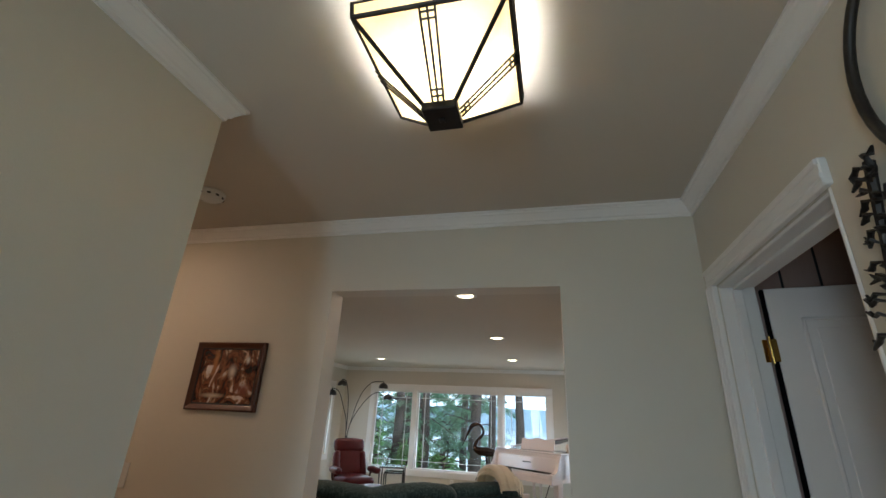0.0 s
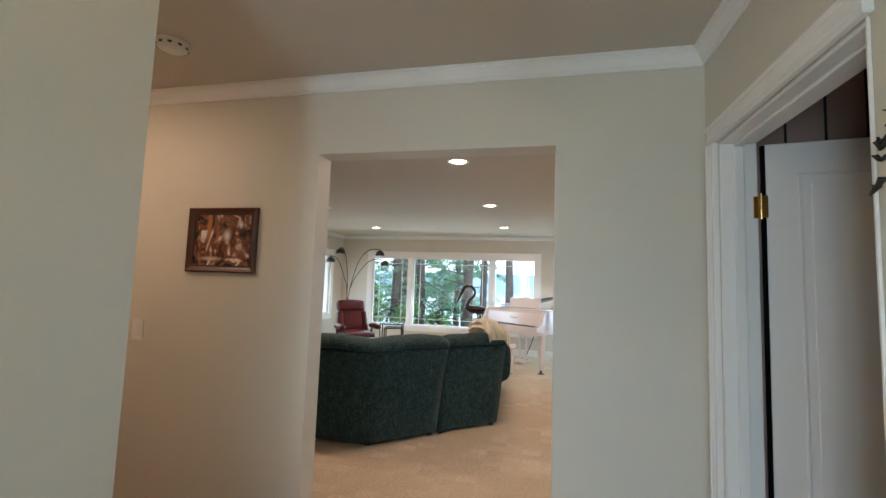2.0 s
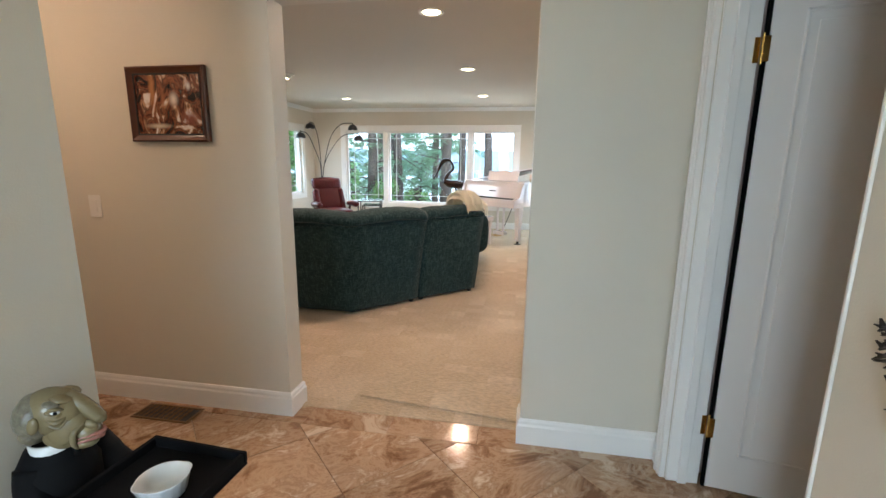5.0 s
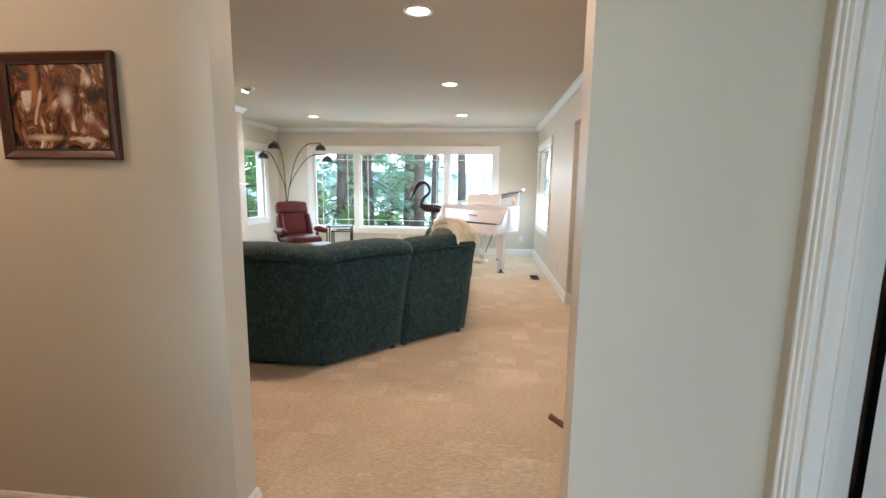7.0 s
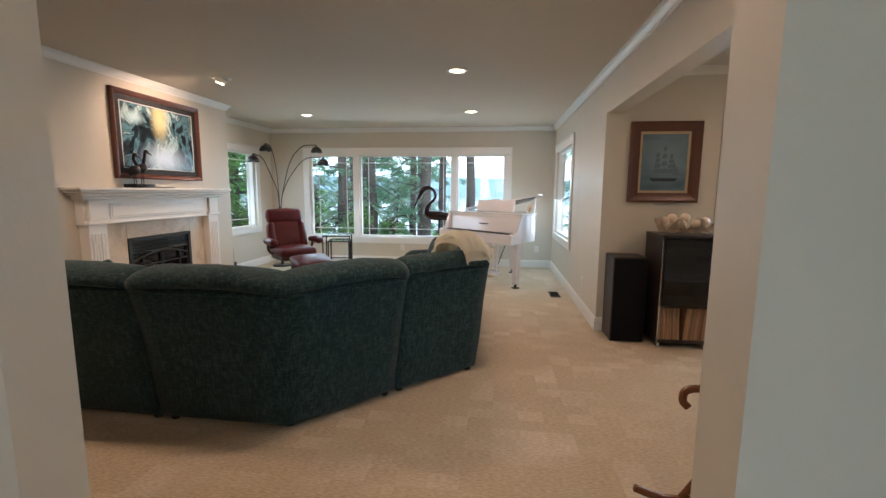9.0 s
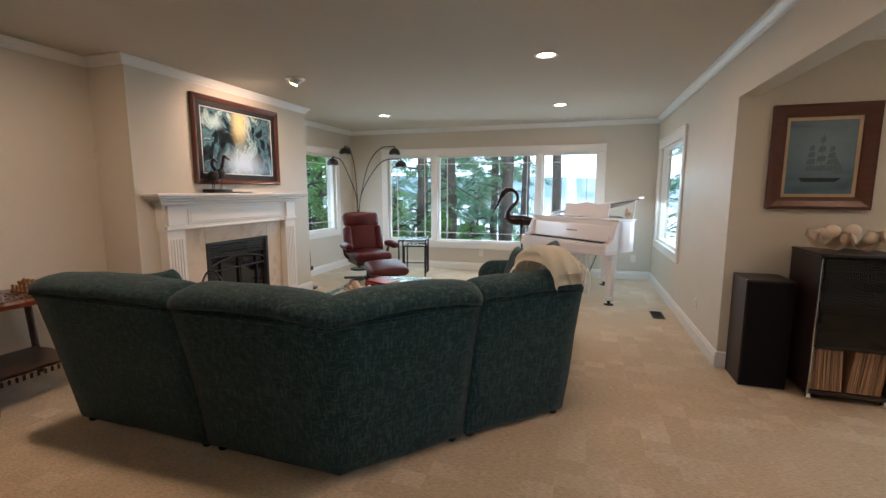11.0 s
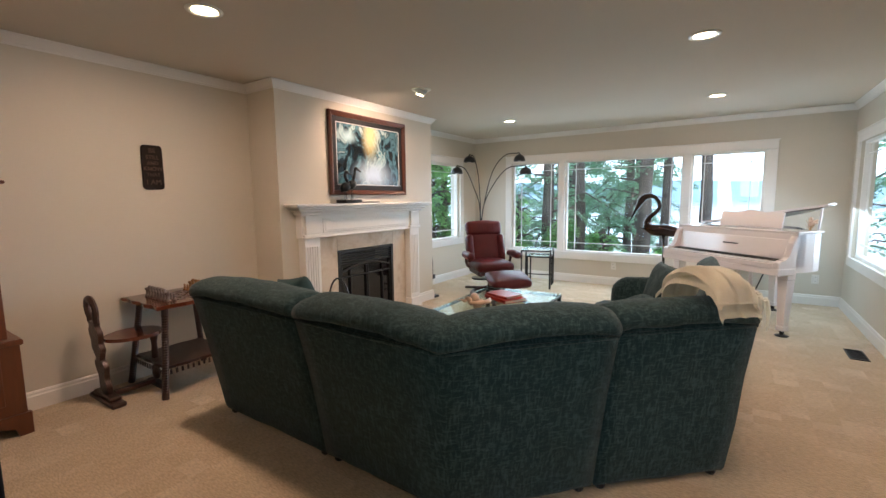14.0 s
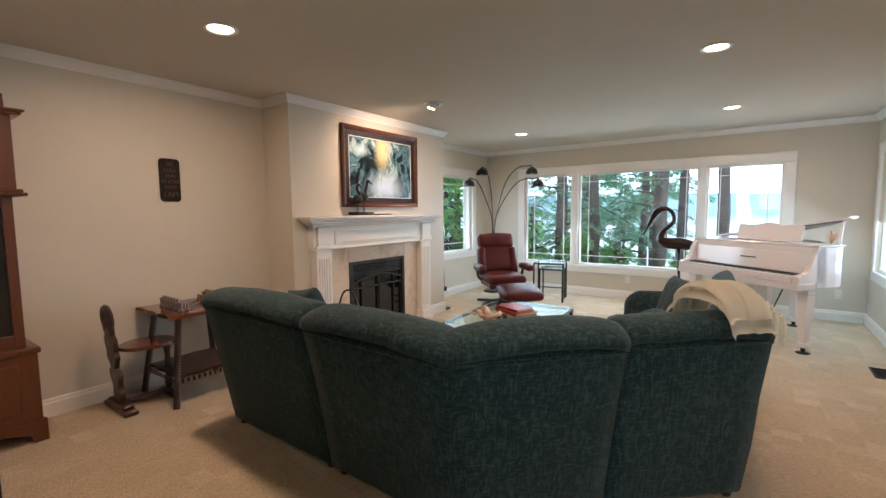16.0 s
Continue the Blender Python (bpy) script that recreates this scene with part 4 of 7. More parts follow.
def picture(name, m, w, h, fw, art, label, liner=None, liner_w=0.0, depth=0.03, mat_col=None, mat_w=0.0):
    """A framed picture that lies in x and z and faces -y; the origin is its lower left corner."""
    p = thing(name, m, label, "picture")
    bm = bmesh.new()
    prof = [(0, 0), (0, -depth), (fw * 0.25, -depth - 0.006), (fw * 0.7, -depth + 0.004), (fw, -depth * 0.55), (fw, 0)]
    c = [(0, 0), (w, 0), (w, h), (0, h)]
    d = [(1, 1), (-1, 1), (-1, -1), (1, -1)]
    rings = [[bm.verts.new((cx + dx * o, y, cz + dz * o)) for o, y in prof] for (cx, cz), (dx, dz) in zip(c, d)]
    for i in range(4):
        a, b = rings[i], rings[(i + 1) % 4]
        for k in range(len(prof)):
            bm.faces.new((a[k], a[(k + 1) % 6], b[(k + 1) % 6], b[k]))
    part("frame", bm, M_FRAME, p)
    o = fw
    if mat_w:
        bm = bmesh.new()
        for a0, a1, b0, b1 in ((o, w - o, o, o + mat_w), (o, w - o, h - o - mat_w, h - o), (o, o + mat_w, o + mat_w, h - o - mat_w), (w - o - mat_w, w - o, o + mat_w, h - o - mat_w)):
            B(a0, a1, -0.010, -0.004, b0, b1, bm=bm)
        part("mount", bm, mat_col, p, "dark mount board")
        o += mat_w
    if liner:
        bm = bmesh.new()
        for a0, a1, b0, b1 in ((o, w - o, o, o + liner_w), (o, w - o, h - o - liner_w, h - o), (o, o + liner_w, o + liner_w, h - o - liner_w), (w - o - liner_w, w - o, o + liner_w, h - o - liner_w)):
            B(a0, a1, -0.013, -0.004, b0, b1, 0.001, bm=bm)
        part("liner", bm, liner, p, "pale liner")
        o += liner_w
    part("canvas", B(o, w - o, -0.008, -0.003, o, h - o), art, p, "painted picture surface")
    return p


def art_mat(name, stops, scale, stretch, glow_at=None, glow_col=None, glow_r=0.2, distortion=1.0, rough=0.25, vertical=None):
    """A painting: banded noise colours, with an optional pale patch and a darker foot."""
    m = bpy.data.materials.new(name)
    m.use_nodes = True
    nt = m.node_tree
    b = nt.nodes["Principled BSDF"]
    b.inputs["Roughness"].default_value = rough
    tex = nt.nodes.new("ShaderNodeTexCoord")
    mp = nt.nodes.new("ShaderNodeMapping")
    mp.inputs["Scale"].default_value = stretch
    nt.links.new(tex.outputs["Object"], mp.inputs[0])
    n = nt.nodes.new("ShaderNodeTexNoise")
    n.inputs["Scale"].default_value, n.inputs["Detail"].default_value, n.inputs["Distortion"].default_value = scale, 7, distortion
    nt.links.new(mp.outputs[0], n.inputs["Vector"])
    ramp = nt.nodes.new("ShaderNodeValToRGB")
    ramp.color_ramp.elements[0].position, ramp.color_ramp.elements[0].color = stops[0][0], (*stops[0][1], 1)
    ramp.color_ramp.elements[1].position, ramp.color_ramp.elements[1].color = stops[-1][0], (*stops[-1][1], 1)
    for pos, col in stops[1:-1]:
        ramp.color_ramp.elements.new(pos).color = (*col, 1)
    nt.links.new(n.outputs["Fac"], ramp.inputs[0])
    out = ramp.outputs[0]
    for at, col, r in (glow_at or []):
        dist = nt.nodes.new("ShaderNodeVectorMath")
        dist.operation = "DISTANCE"
        sc = nt.nodes.new("ShaderNodeMapping")
        sc.inputs["Location"].default_value = (-at[0] / r[0], 0, -at[1] / r[1])
        sc.inputs["Scale"].default_value = (1 / r[0], 0.0, 1 / r[1])
        nt.links.new(tex.outputs["Object"], sc.inputs[0])
        nt.links.new(sc.outputs[0], dist.inputs[0])
        mr = nt.nodes.new("ShaderNodeMapRange")
        mr.interpolation_type = "SMOOTHSTEP"
        mr.inputs["From Min"].default_value, mr.inputs["From Max"].default_value = 0.0, 1.0
        mr.inputs["To Min"].default_value, mr.inputs["To Max"].default_value = 0.95, 0.0
        nt.links.new(dist.outputs["Value"], mr.inputs[0])
        mix = nt.nodes.new("ShaderNodeMixRGB")
        mix.inputs[2].default_value = (*col, 1)
        nt.links.new(mr.outputs[0], mix.inputs[0])
        nt.links.new(out, mix.inputs[1])
        out = mix.outputs[0]
    nt.links.new(out, b.inputs["Base Color"])
    return m


A_MIST = art_mat("misty_painting", [(0.30, (0.005, 0.006, 0.008)), (0.43, (0.015, 0.03, 0.04)), (0.49, (0.10, 0.22, 0.27)), (0.55, (0.03, 0.07, 0.09)), (0.62, (0.38, 0.52, 0.54)), (0.72, (0.08, 0.20, 0.25))], 5.2, (1.2, 1, 0.8),
                 [((0.62, 0.66), (0.72, 0.62, 0.30), (0.17, 0.36)), ((0.66, 0.22), (0.55, 0.68, 0.82), (0.42, 0.24)), ((0.28, 0.62), (0.42, 0.60, 0.66), (0.16, 0.10))], distortion=1.4, rough=0.18)
A_RUST = art_mat("rusty_photo", [(0.36, (0.010, 0.005, 0.005)), (0.44, (0.09, 0.022, 0.012)), (0.49, (0.26, 0.085, 0.04)), (0.53, (0.04, 0.012, 0.01)), (0.60, (0.42, 0.22, 0.12)), (0.66, (0.70, 0.62, 0.58))], 12, (1, 1, 0.6), [((0.13, 0.25), (0.42, 0.17, 0.06), (0.025, 0.16)), ((0.185, 0.20), (0.30, 0.11, 0.05), (0.018, 0.10)), ((0.245, 0.20), (0.72, 0.60, 0.50), (0.035, 0.05)), ((0.33, 0.26), (0.75, 0.70, 0.66), (0.018, 0.028)), ((0.15, 0.075), (0.62, 0.50, 0.36), (0.10, 0.018)), ((0.33, 0.11), (0.22, 0.07, 0.05), (0.08, 0.05))], distortion=2.8, rough=0.2)
A_SEA = art_mat("blue_sea_painting", [(0.30, (0.05, 0.10, 0.14)), (0.5, (0.085, 0.155, 0.20)), (0.7, (0.11, 0.19, 0.235))], 3, (1, 1, 2.5), [((0.32, 0.42), (0.17, 0.26, 0.30), (0.30, 0.30))], rough=0.35)
M_GOLDLINER = mat("gilt_liner", (0.55, 0.42, 0.26), 0.4, second=(0.45, 0.32, 0.18), scale=20)
M_MOUNT = mat("dark_mount", (0.016, 0.015, 0.016), 0.7)

# painting over the mantel, faces east
picture("painting", pose(BX + 0.002, 5.30, 1.452, 0, 0, 90), 1.22, 0.86, 0.05, A_MIST, "large framed misty landscape painting above the mantel", M_WHITECER, 0.007, 0.035, M_MOUNT, 0.055)
# photograph in the foyer
picture("framed_photo", pose(-1.925, 2.118, 1.428), 0.43, 0.352, 0.031, A_RUST, "framed photograph of rusty machinery in a brown wood frame", M_MOUNT, 0.007, 0.02)
# ship picture in the dining area
ship = picture("ship_painting", pose(0.912, 5.798, 1.26), 0.62, 0.735, 0.088, A_SEA, "blue painting of a sailing ship in a wide dark frame", M_GOLDLINER, 0.022, 0.04)
M_SAIL = mat("painted_sail", (0.115, 0.175, 0.205), 0.5, second=(0.075, 0.125, 0.155), scale=25)
FLAT = Matrix(((1, 0, 0, 0), (0, 0, -1, -0.0092), (0, 1, 0, 0), (0, 0, 0, 1)))
for mx, mh in ((0.255, 0.46), (0.315, 0.53), (0.375, 0.45)):
    part("mast", B(mx - 0.002, mx + 0.002, -0.0105, -0.0085, 0.20, mh), M_SAIL, ship)
    for q in range(4):
        zz = 0.27 + q * (mh - 0.29) / 3.6
        ww = 0.036 - q * 0.006
        part("sail", prism([(mx - ww, zz), (mx + ww * 0.8, zz + 0.006), (mx + ww * 0.75, zz + 0.042), (mx - ww * 0.7, zz + 0.038)], 0, 0.001, m=FLAT), M_SAIL, ship, "pale painted sail")
part("sail", prism([(0.395, 0.25), (0.46, 0.255), (0.385, 0.40)], 0, 0.001, m=FLAT), M_SAIL, ship)
bm = prism([(0.21, 0.195), (0.41, 0.195), (0.44, 0.222), (0.19, 0.225)], 0, 0.001, m=Matrix(((1, 0, 0, 0), (0, 0, -1, -0.0096), (0, 1, 0, 0), (0, 0, 0, 1))))
part("ship_hull", bm, mat("ship_hull", (0.012, 0.02, 0.03), 0.5), ship, "dark painted hull")

# crane figurines on the mantel
bm = B(-0.07, 0.07, -0.10, 0.12, 0, 0.034, 0.006)
B(-0.03, 0.03, 0.12, 0.42, 0, 0.012, 0.003, bm=bm)
for y, tilt, h in ((-0.035, -0.02, 0.30), (0.045, 0.03, 0.34)):
    for q in (-0.012, 0.012):
        tube([(q, y, 0.02), (q * 0.6, y + tilt * 0.3, h * 0.42)], 0.003, 6, bm=bm)
    tube(curve([(0, y - 0.055, h * 0.36), (0, y - 0.03, h * 0.46), (0, y + 0.015, h * 0.56), (0, y + 0.03, h * 0.68), (0, y + 0.018 + tilt, h * 0.84), (0, y + 0.03 + tilt, h * 0.98), (0, y + 0.055 + tilt, h * 0.97), (0, y + 0.11 + tilt, h * 0.90)], 4),
         [0.004] + [0.012 + 0.034 * math.sin(math.pi * k / 11) for k in range(12)] + [0.017, 0.015, 0.014, 0.014, 0.014, 0.014, 0.015, 0.016, 0.019, 0.019, 0.017, 0.015, 0.010, 0.008, 0.005, 0.002], 8, bm=bm)
ob = part("crane_figurine", bm, M_BLKSTAT, smooth=True)
ob.matrix_basis = pose(BX + 0.10, 5.47, 1.363) @ Matrix.Scale(1.08, 4)
tagged(ob, "pair of black crane figurines on a dark base on the mantel", "figurine")

# hearth tools beside the chimney breast
tools = thing("fire_tool_stand", pose(-4.06, 7.19, 0), "black iron fire tool stand beside the chimney breast", "fire tools")
part("base", B(-0.10, 0.12, -0.05, 0.07, 0, 0.03, 0.004), M_BLACK, tools)
part("poker", tube(curve([(0.02, 0, 0.03), (0.05, 0, 0.25), (0.055, 0, 0.50), (0.03, 0, 0.70)], 5), [0.012] * 16, 8), M_BLACK, tools)
part("bracket", B(0.0, 0.09, -0.03, 0.03, 0.27, 0.33, 0.004), M_BLACK, tools)

# ---- recliner, ottoman ----
rec = thing("recliner", pose(-3.47, 7.95, 0, 0, 0, 46) @ Matrix.Diagonal((0.97, 1.0, 1.0, 1)), "burgundy leather swivel recliner with a curved dark wood base", "armchair")
# local: faces -y
bm = cushion(-0.28, 0.28, -0.30, 0.26, 0.34, 0.47, 0.055, 0.03)
part("seat", bm, M_RED, rec, smooth=True)
R = pose(0, 0.22, 0.42, -17)
part("backrest", cushion(-0.265, 0.265, -0.055, 0.07, 0.0, 0.46, 0.05, 0.025, m=R), M_RED, rec, smooth=True)
part("side_bolster", cushion(-0.31, -0.20, -0.10, 0.05, 0.0, 0.42, 0.045, 0.01, m=R), M_RED, rec, smooth=True)
part("side_bolster", cushion(0.20, 0.31, -0.10, 0.05, 0.0, 0.42, 0.045, 0.01, m=R), M_RED, rec, smooth=True)
hr = cushion(-0.28, 0.28, -0.070, 0.06, 0.42, 0.64, 0.045, 0.02, m=R)
part("headrest", hr, M_RED, rec, smooth=True)
bm = bmesh.new()
for k in range(7):
    u = -0.12 + 0.04 * k
    tube([R @ Vector((u, -0.105, 0.44)), R @ Vector((u * 1.06, -0.112, 0.52)), R @ Vector((u * 1.1, -0.105, 0.60))], [0.002, 0.004, 0.002], 5, bm=bm)
part("gather_seam", bm, M_RED, rec)
for s in (-1, 1):
    part("armrest", cushion(s * 0.37 - 0.055, s * 0.37 + 0.055, -0.24, 0.16, 0.52, 0.61, 0.04, 0.012), M_RED, rec, smooth=True)
    part("arm_support", tube(curve([(s * 0.30, 0.10, 0.36), (s * 0.35, 0.11, 0.42), (s * 0.37, 0.09, 0.53)], 5), 0.022, 8), M_BENT, rec)
part("seat_shell", B(-0.27, 0.27, -0.24, 0.26, 0.28, 0.345, 0.02, 2), M_BENT, rec)
part("column", lathe([(0.05, 0.05), (0.045, 0.2), (0.06, 0.29)], 16), M_BENT, rec)
bm = tube(curve([(-0.36, -0.28, 0.02), (-0.28, 0.0, 0.03), (0.0, 0.10, 0.055), (0.28, 0.0, 0.03), (0.36, -0.28, 0.02)], 6), 0.032, 8, flat=0.6)
tube(curve([(-0.30, 0.34, 0.02), (-0.12, 0.16, 0.04), (0.0, 0.08, 0.055), (0.12, 0.16, 0.04), (0.30, 0.34, 0.02)], 6), 0.032, 8, bm=bm, flat=0.6)
part("base", bm, M_BENT, rec, "curved dark bentwood base")
ott = thing("ottoman", pose(-2.92, 7.40, 0, 0, 0, 46) @ Matrix.Diagonal((0.98, 1.02, 0.92, 1)), "burgundy leather ottoman on a dark wood base", "ottoman")
part("cushion", cushion(-0.27, 0.27, -0.20, 0.22, 0.29, 0.41, 0.055, 0.03, m=pose(0, 0, 0.30, 14) @ pose(0, 0, -0.30)), M_RED, ott, smooth=True)
part("column", lathe([(0.045, 0.04), (0.04, 0.2), (0.07, 0.31)], 16), M_BENT, ott)
part("base", tube(curve([(-0.25, -0.14, 0.02), (-0.18, 0.05, 0.03), (0.0, 0.1, 0.045), (0.18, 0.05, 0.03), (0.25, -0.14, 0.02)], 6), 0.028, 8, flat=0.6), M_BENT, ott)

# ---- four-arm arc lamp ----
arc = thing("arc_lamp", pose(-4.10, 8.80, 0), "black floor lamp with four arching arms and dome shades", "floor lamp")
part("base", lathe([(0.16, 0.0), (0.165, 0.02), (0.15, 0.03), (0.03, 0.035), (0.025, 0.06)], 28), M_BLACK, arc)
part("stem", tube([(0, 0, 0.03), (0, 0, 1.06)], 0.024, 12), M_BLACK, arc)
for hx, hy, hz, kx in ((-0.20, -0.05, 2.06, 0.0), (-0.21, -0.44, 1.85, 0.0), (0.66, 0.10, 2.04, 0.3), (0.90, -0.20, 1.81, 0.3)):
    start = (0.01 * (1 if hx > 0 else -1), 0.0, 1.0)
    if hx > 0:
        pts = [start, (hx * 0.08, hy * 0.1, 1.30), (hx * 0.30, hy * 0.4, hz - 0.20), (hx * 0.62, hy * 0.75, hz + 0.06), (hx, hy, hz + 0.09)]
    else:
        pts = [start, (hx * 0.06, hy * 0.1, 1.32), (hx * 0.20, hy * 0.35, hz - 0.30), (hx * 0.55, hy * 0.7, hz + 0.02), (hx, hy, hz + 0.09)]
    arm = part("arm", tube(curve(pts, 6), 0.0085, 8), M_BLACK, arc, smooth=True)
    dome = [(0.008, 0.11), (0.014, 0.085), (0.05, 0.072), (0.082, 0.04), (0.095, 0.0), (0.098, -0.025), (0.094, -0.025), (0.08, 0.03), (0.0, 0.06)]
    part("shade", lathe(dome, 20, m=pose(hx, hy, hz - 0.02)), M_BLACK, arm, "glossy black dome shade", smooth=True)
    part("bulb", lathe([(0.0, -0.035), (0.03, -0.02), (0.035, 0.0), (0.02, 0.035), (0.0, 0.05)], 14, m=pose(hx, hy, hz - 0.02)), M_WHITECER, arm, smooth=True)

# ---- nested side tables ----
for k, (s, z, dx) in enumerate(((0.44, 0.605, 0.0), (0.34, 0.52, 0.06))):
    t = thing("side_table", pose(-3.03 + dx, 8.72 - dx, 0, 0, 0, 14), "black metal nesting table with a glass top" if k == 0 else "smaller nesting table pushed under the larger", "side table", "nesting tables")
    h = s / 2
    for sx in (-1, 1):
        for sy in (-1, 1):
            part("leg", B(sx * h - 0.011, sx * h + 0.011, sy * h - 0.011, sy * h + 0.011, 0, z - 0.012, 0.002), M_BLACK, t)
    for a in (-h, h):
        part("top_rail", B(-h + 0.012, h - 0.012, a - 0.010, a + 0.010, z - 0.034, z - 0.012, 0.002), M_BLACK, t)
        part("top_rail", B(a - 0.010, a + 0.010, -h + 0.012, h - 0.012, z - 0.034, z - 0.012, 0.002), M_BLACK, t)
    if k == 0:
        part("stretcher", B(-h + 0.012, h - 0.012, h - 0.008, h + 0.008, 0.14, 0.156, 0.002), M_BLACK, t)
    part("tabletop", B(-h, h, -h, h, z - 0.011, z, 0.002), M_GLASS, t, "clear glass top")

# ---- glass coffee table ----
ct = thing("coffee_table", pose(-2.28, 5.84, 0, 0, 0, 3), "large glass coffee table with a black metal rim", "coffee table")
bm = bmesh.new()
for a, b, c, d in ((-0.42, 0.42, -0.64, -0.615), (-0.42, 0.42, 0.615, 0.64), (-0.42, -0.395, -0.615, 0.615), (0.395, 0.42, -0.615, 0.615)):
    B(a, b, c, d, 0.385, 0.408, 0.003, bm=bm)
part("rim", bm, M_BLACK, ct, "thin black metal rim")
part("tabletop", B(-0.415, 0.415, -0.635, 0.635, 0.409, 0.421, 0.002), M_GLASS, ct, "thick clear glass")
for sx in (-1, 1):
    for sy in (-1, 1):
        part("leg", B(sx * 0.40 - 0.018, sx * 0.40 + 0.018, sy * 0.62 - 0.018, sy * 0.62 + 0.018, 0, 0.385, 0.003), M_BLACK, ct)
part("shelf", B(-0.39, 0.39, -0.60, 0.60, 0.12, 0.13, 0.002), M_GLASS, ct, "glass lower shelf")
M_BOOKRED = mat("red_book_cover", (0.42, 0.03, 0.015), 0.35, second=(0.30, 0.02, 0.012), scale=8)
M_PAPER = mat("book_pages", (0.75, 0.70, 0.60), 0.7, second=(0.65, 0.6, 0.5), scale=60, stretch=(1, 1, 12))
for k, (bx, by, bz, bw, bl, bt, rz, col) in enumerate(((-2.28, 5.98, 0.422, 0.25, 0.34, 0.028, 62, M_BOOKRED), (-2.30, 6.0, 0.451, 0.22, 0.29, 0.022, 70, M_BOOKRED))):
    bk = thing("book", pose(bx, by, bz, 0, 0, rz), "red hardback book lying on the glass table", "book", "books on the coffee table")
    bm = B(-bw / 2, bw / 2, -bl / 2, bl / 2, 0, 0.003, 0.001)
    B(-bw / 2, bw / 2, -bl / 2, bl / 2, bt - 0.003, bt, 0.001, bm=bm)
    B(-bw / 2, -bw / 2 + 0.004, -bl / 2, bl / 2, 0.003, bt - 0.003, 0, bm=bm)
    part("cover", bm, col, bk)
    part("pages", B(-bw / 2 + 0.005, bw / 2 - 0.006, -bl / 2 + 0.005, bl / 2 - 0.005, 0.0035, bt - 0.0035), M_PAPER, bk)
bm = bmesh.new()
pts, rad = [], []
for k in range(46):
    a = k * 0.42
    r = 0.004 + 0.048 * (k / 45) ** 1.4
    pts.append((-0.12 + 0.19 * (k / 45) ** 0.8, r * math.cos(a), 0.06 + r * math.sin(a)))
    rad.append(0.004 + 0.044 * (k / 45) ** 1.3)
tube(pts, rad, 10, bm=bm)
tube([(0.0, -0.03, 0.05), (0.07, -0.085, 0.05), (0.15, -0.06, 0.06), (0.17, 0.0, 0.075)], [0.03, 0.045, 0.035, 0.01], 10, bm=bm, flat=0.5)
ob = part("conch_shell", bm, M_SHELL, smooth=True)
ob.matrix_basis = pose(-2.42, 5.56, 0.418, 0, 0, 35)
tagged(ob, "large pink and cream conch shell on the glass table", "shell")

# ---- grand piano ----
PIANO = pose(-0.09, 7.38, 0, 0, 0, -41) @ Matrix.Diagonal((1, 1, 1.04, 1))
piano = thing("grand_piano", PIANO, "white lacquered baby grand piano with its lid propped open", "piano")
PW = 1.47
outer = [(-PW, 0.22), (0, 0.22), (0, 0.44), (-0.03, 0.56), (-0.10, 0.68), (-0.21, 0.79), (-0.34, 0.88), (-0.46, 0.98), (-0.57, 1.10), (-0.70, 1.22), (-0.86, 1.29), (-1.14, 1.30), (-1.30, 1.27), (-PW, 1.18)]


def inset(poly, d):
    out = []
    n = len(poly)
    for i in range(n):
        p, q, r = Vector(poly[i - 1]), Vector(poly[i]), Vector(poly[(i + 1) % n])
        a, b = (q - p).normalized(), (r - q).normalized()
        nrm = (Vector((-a.y, a.x)) + Vector((-b.y, b.x))).normalized()
        out.append(tuple(q + nrm * d / max(nrm.dot(Vector((-a.y, a.x))), 0.4)))
    return out


inner = inset(outer, 0.035)
bm = bmesh.new()
rims = [[bm.verts.new((x, y, z)) for x, y in poly] for poly, z in ((outer, 0.62), (outer, 0.985), (inner, 0.985), (inner, 0.62))]
n = len(outer)
for a, b in zip(rims, rims[1:] + rims[:1]):
    for k in range(n):
        bm.faces.new((a[k], a[(k + 1) % n], b[(k + 1) % n], b[k]))
part("case_rim", bm, M_PIANO, piano, "glossy white curved rim")
part("soundboard", prism(inner, 0.80, 0.82), M_BLACK, piano, "dark interior")
part("bottom_board", prism(inner, 0.622, 0.64), M_PIANO, piano)
bm = bmesh.new()
for k in range(9):
    x0 = -0.12 - k * 0.13
    tube([(x0, 0.48, 0.86), (x0 - 0.04, 0.60 + 0.055 * k, 0.86)], 0.012, 6, bm=bm)
part("string_frame", bm, M_BRASS, piano, "gilt iron frame bars")
bm = B(-PW, 0, -0.005, 0.22, 0.60, 0.665, 0.006)
B(-PW + 0.06, -0.06, -0.012, 0.03, 0.665, 0.715, 0.004, bm=bm)
part("keybed", bm, M_PIANO, piano)
arm = [(0.0, 0.665), (0.0, 0.725), (0.03, 0.74), (0.09, 0.745), (0.13, 0.77), (0.155, 0.83), (0.17, 0.90), (0.20, 0.95), (0.25, 0.985), (0.33, 0.985), (0.33, 0.665)]
for x0 in (-PW, -0.065):
    bm = prism([(y, z) for y, z in arm], 0, 0.065, m=Matrix(((0, 0, 1, x0), (1, 0, 0, 0), (0, 1, 0, 0), (0, 0, 0, 1))), bev=0.006)
    part("cheek", bm, M_PIANO, piano)
kb0, kb1 = -PW + 0.075, -0.075
bm = bmesh.new()
kw = (kb1 - kb0) / 52
for k in range(52):
    B(kb0 + k * kw + 0.0006, kb0 + (k + 1) * kw - 0.0006, 0.035, 0.18, 0.705, 0.728, bm=bm)
tagged(part("white_keys", bm, M_WHITECER, piano), kind="stuff")
bm = bmesh.new()
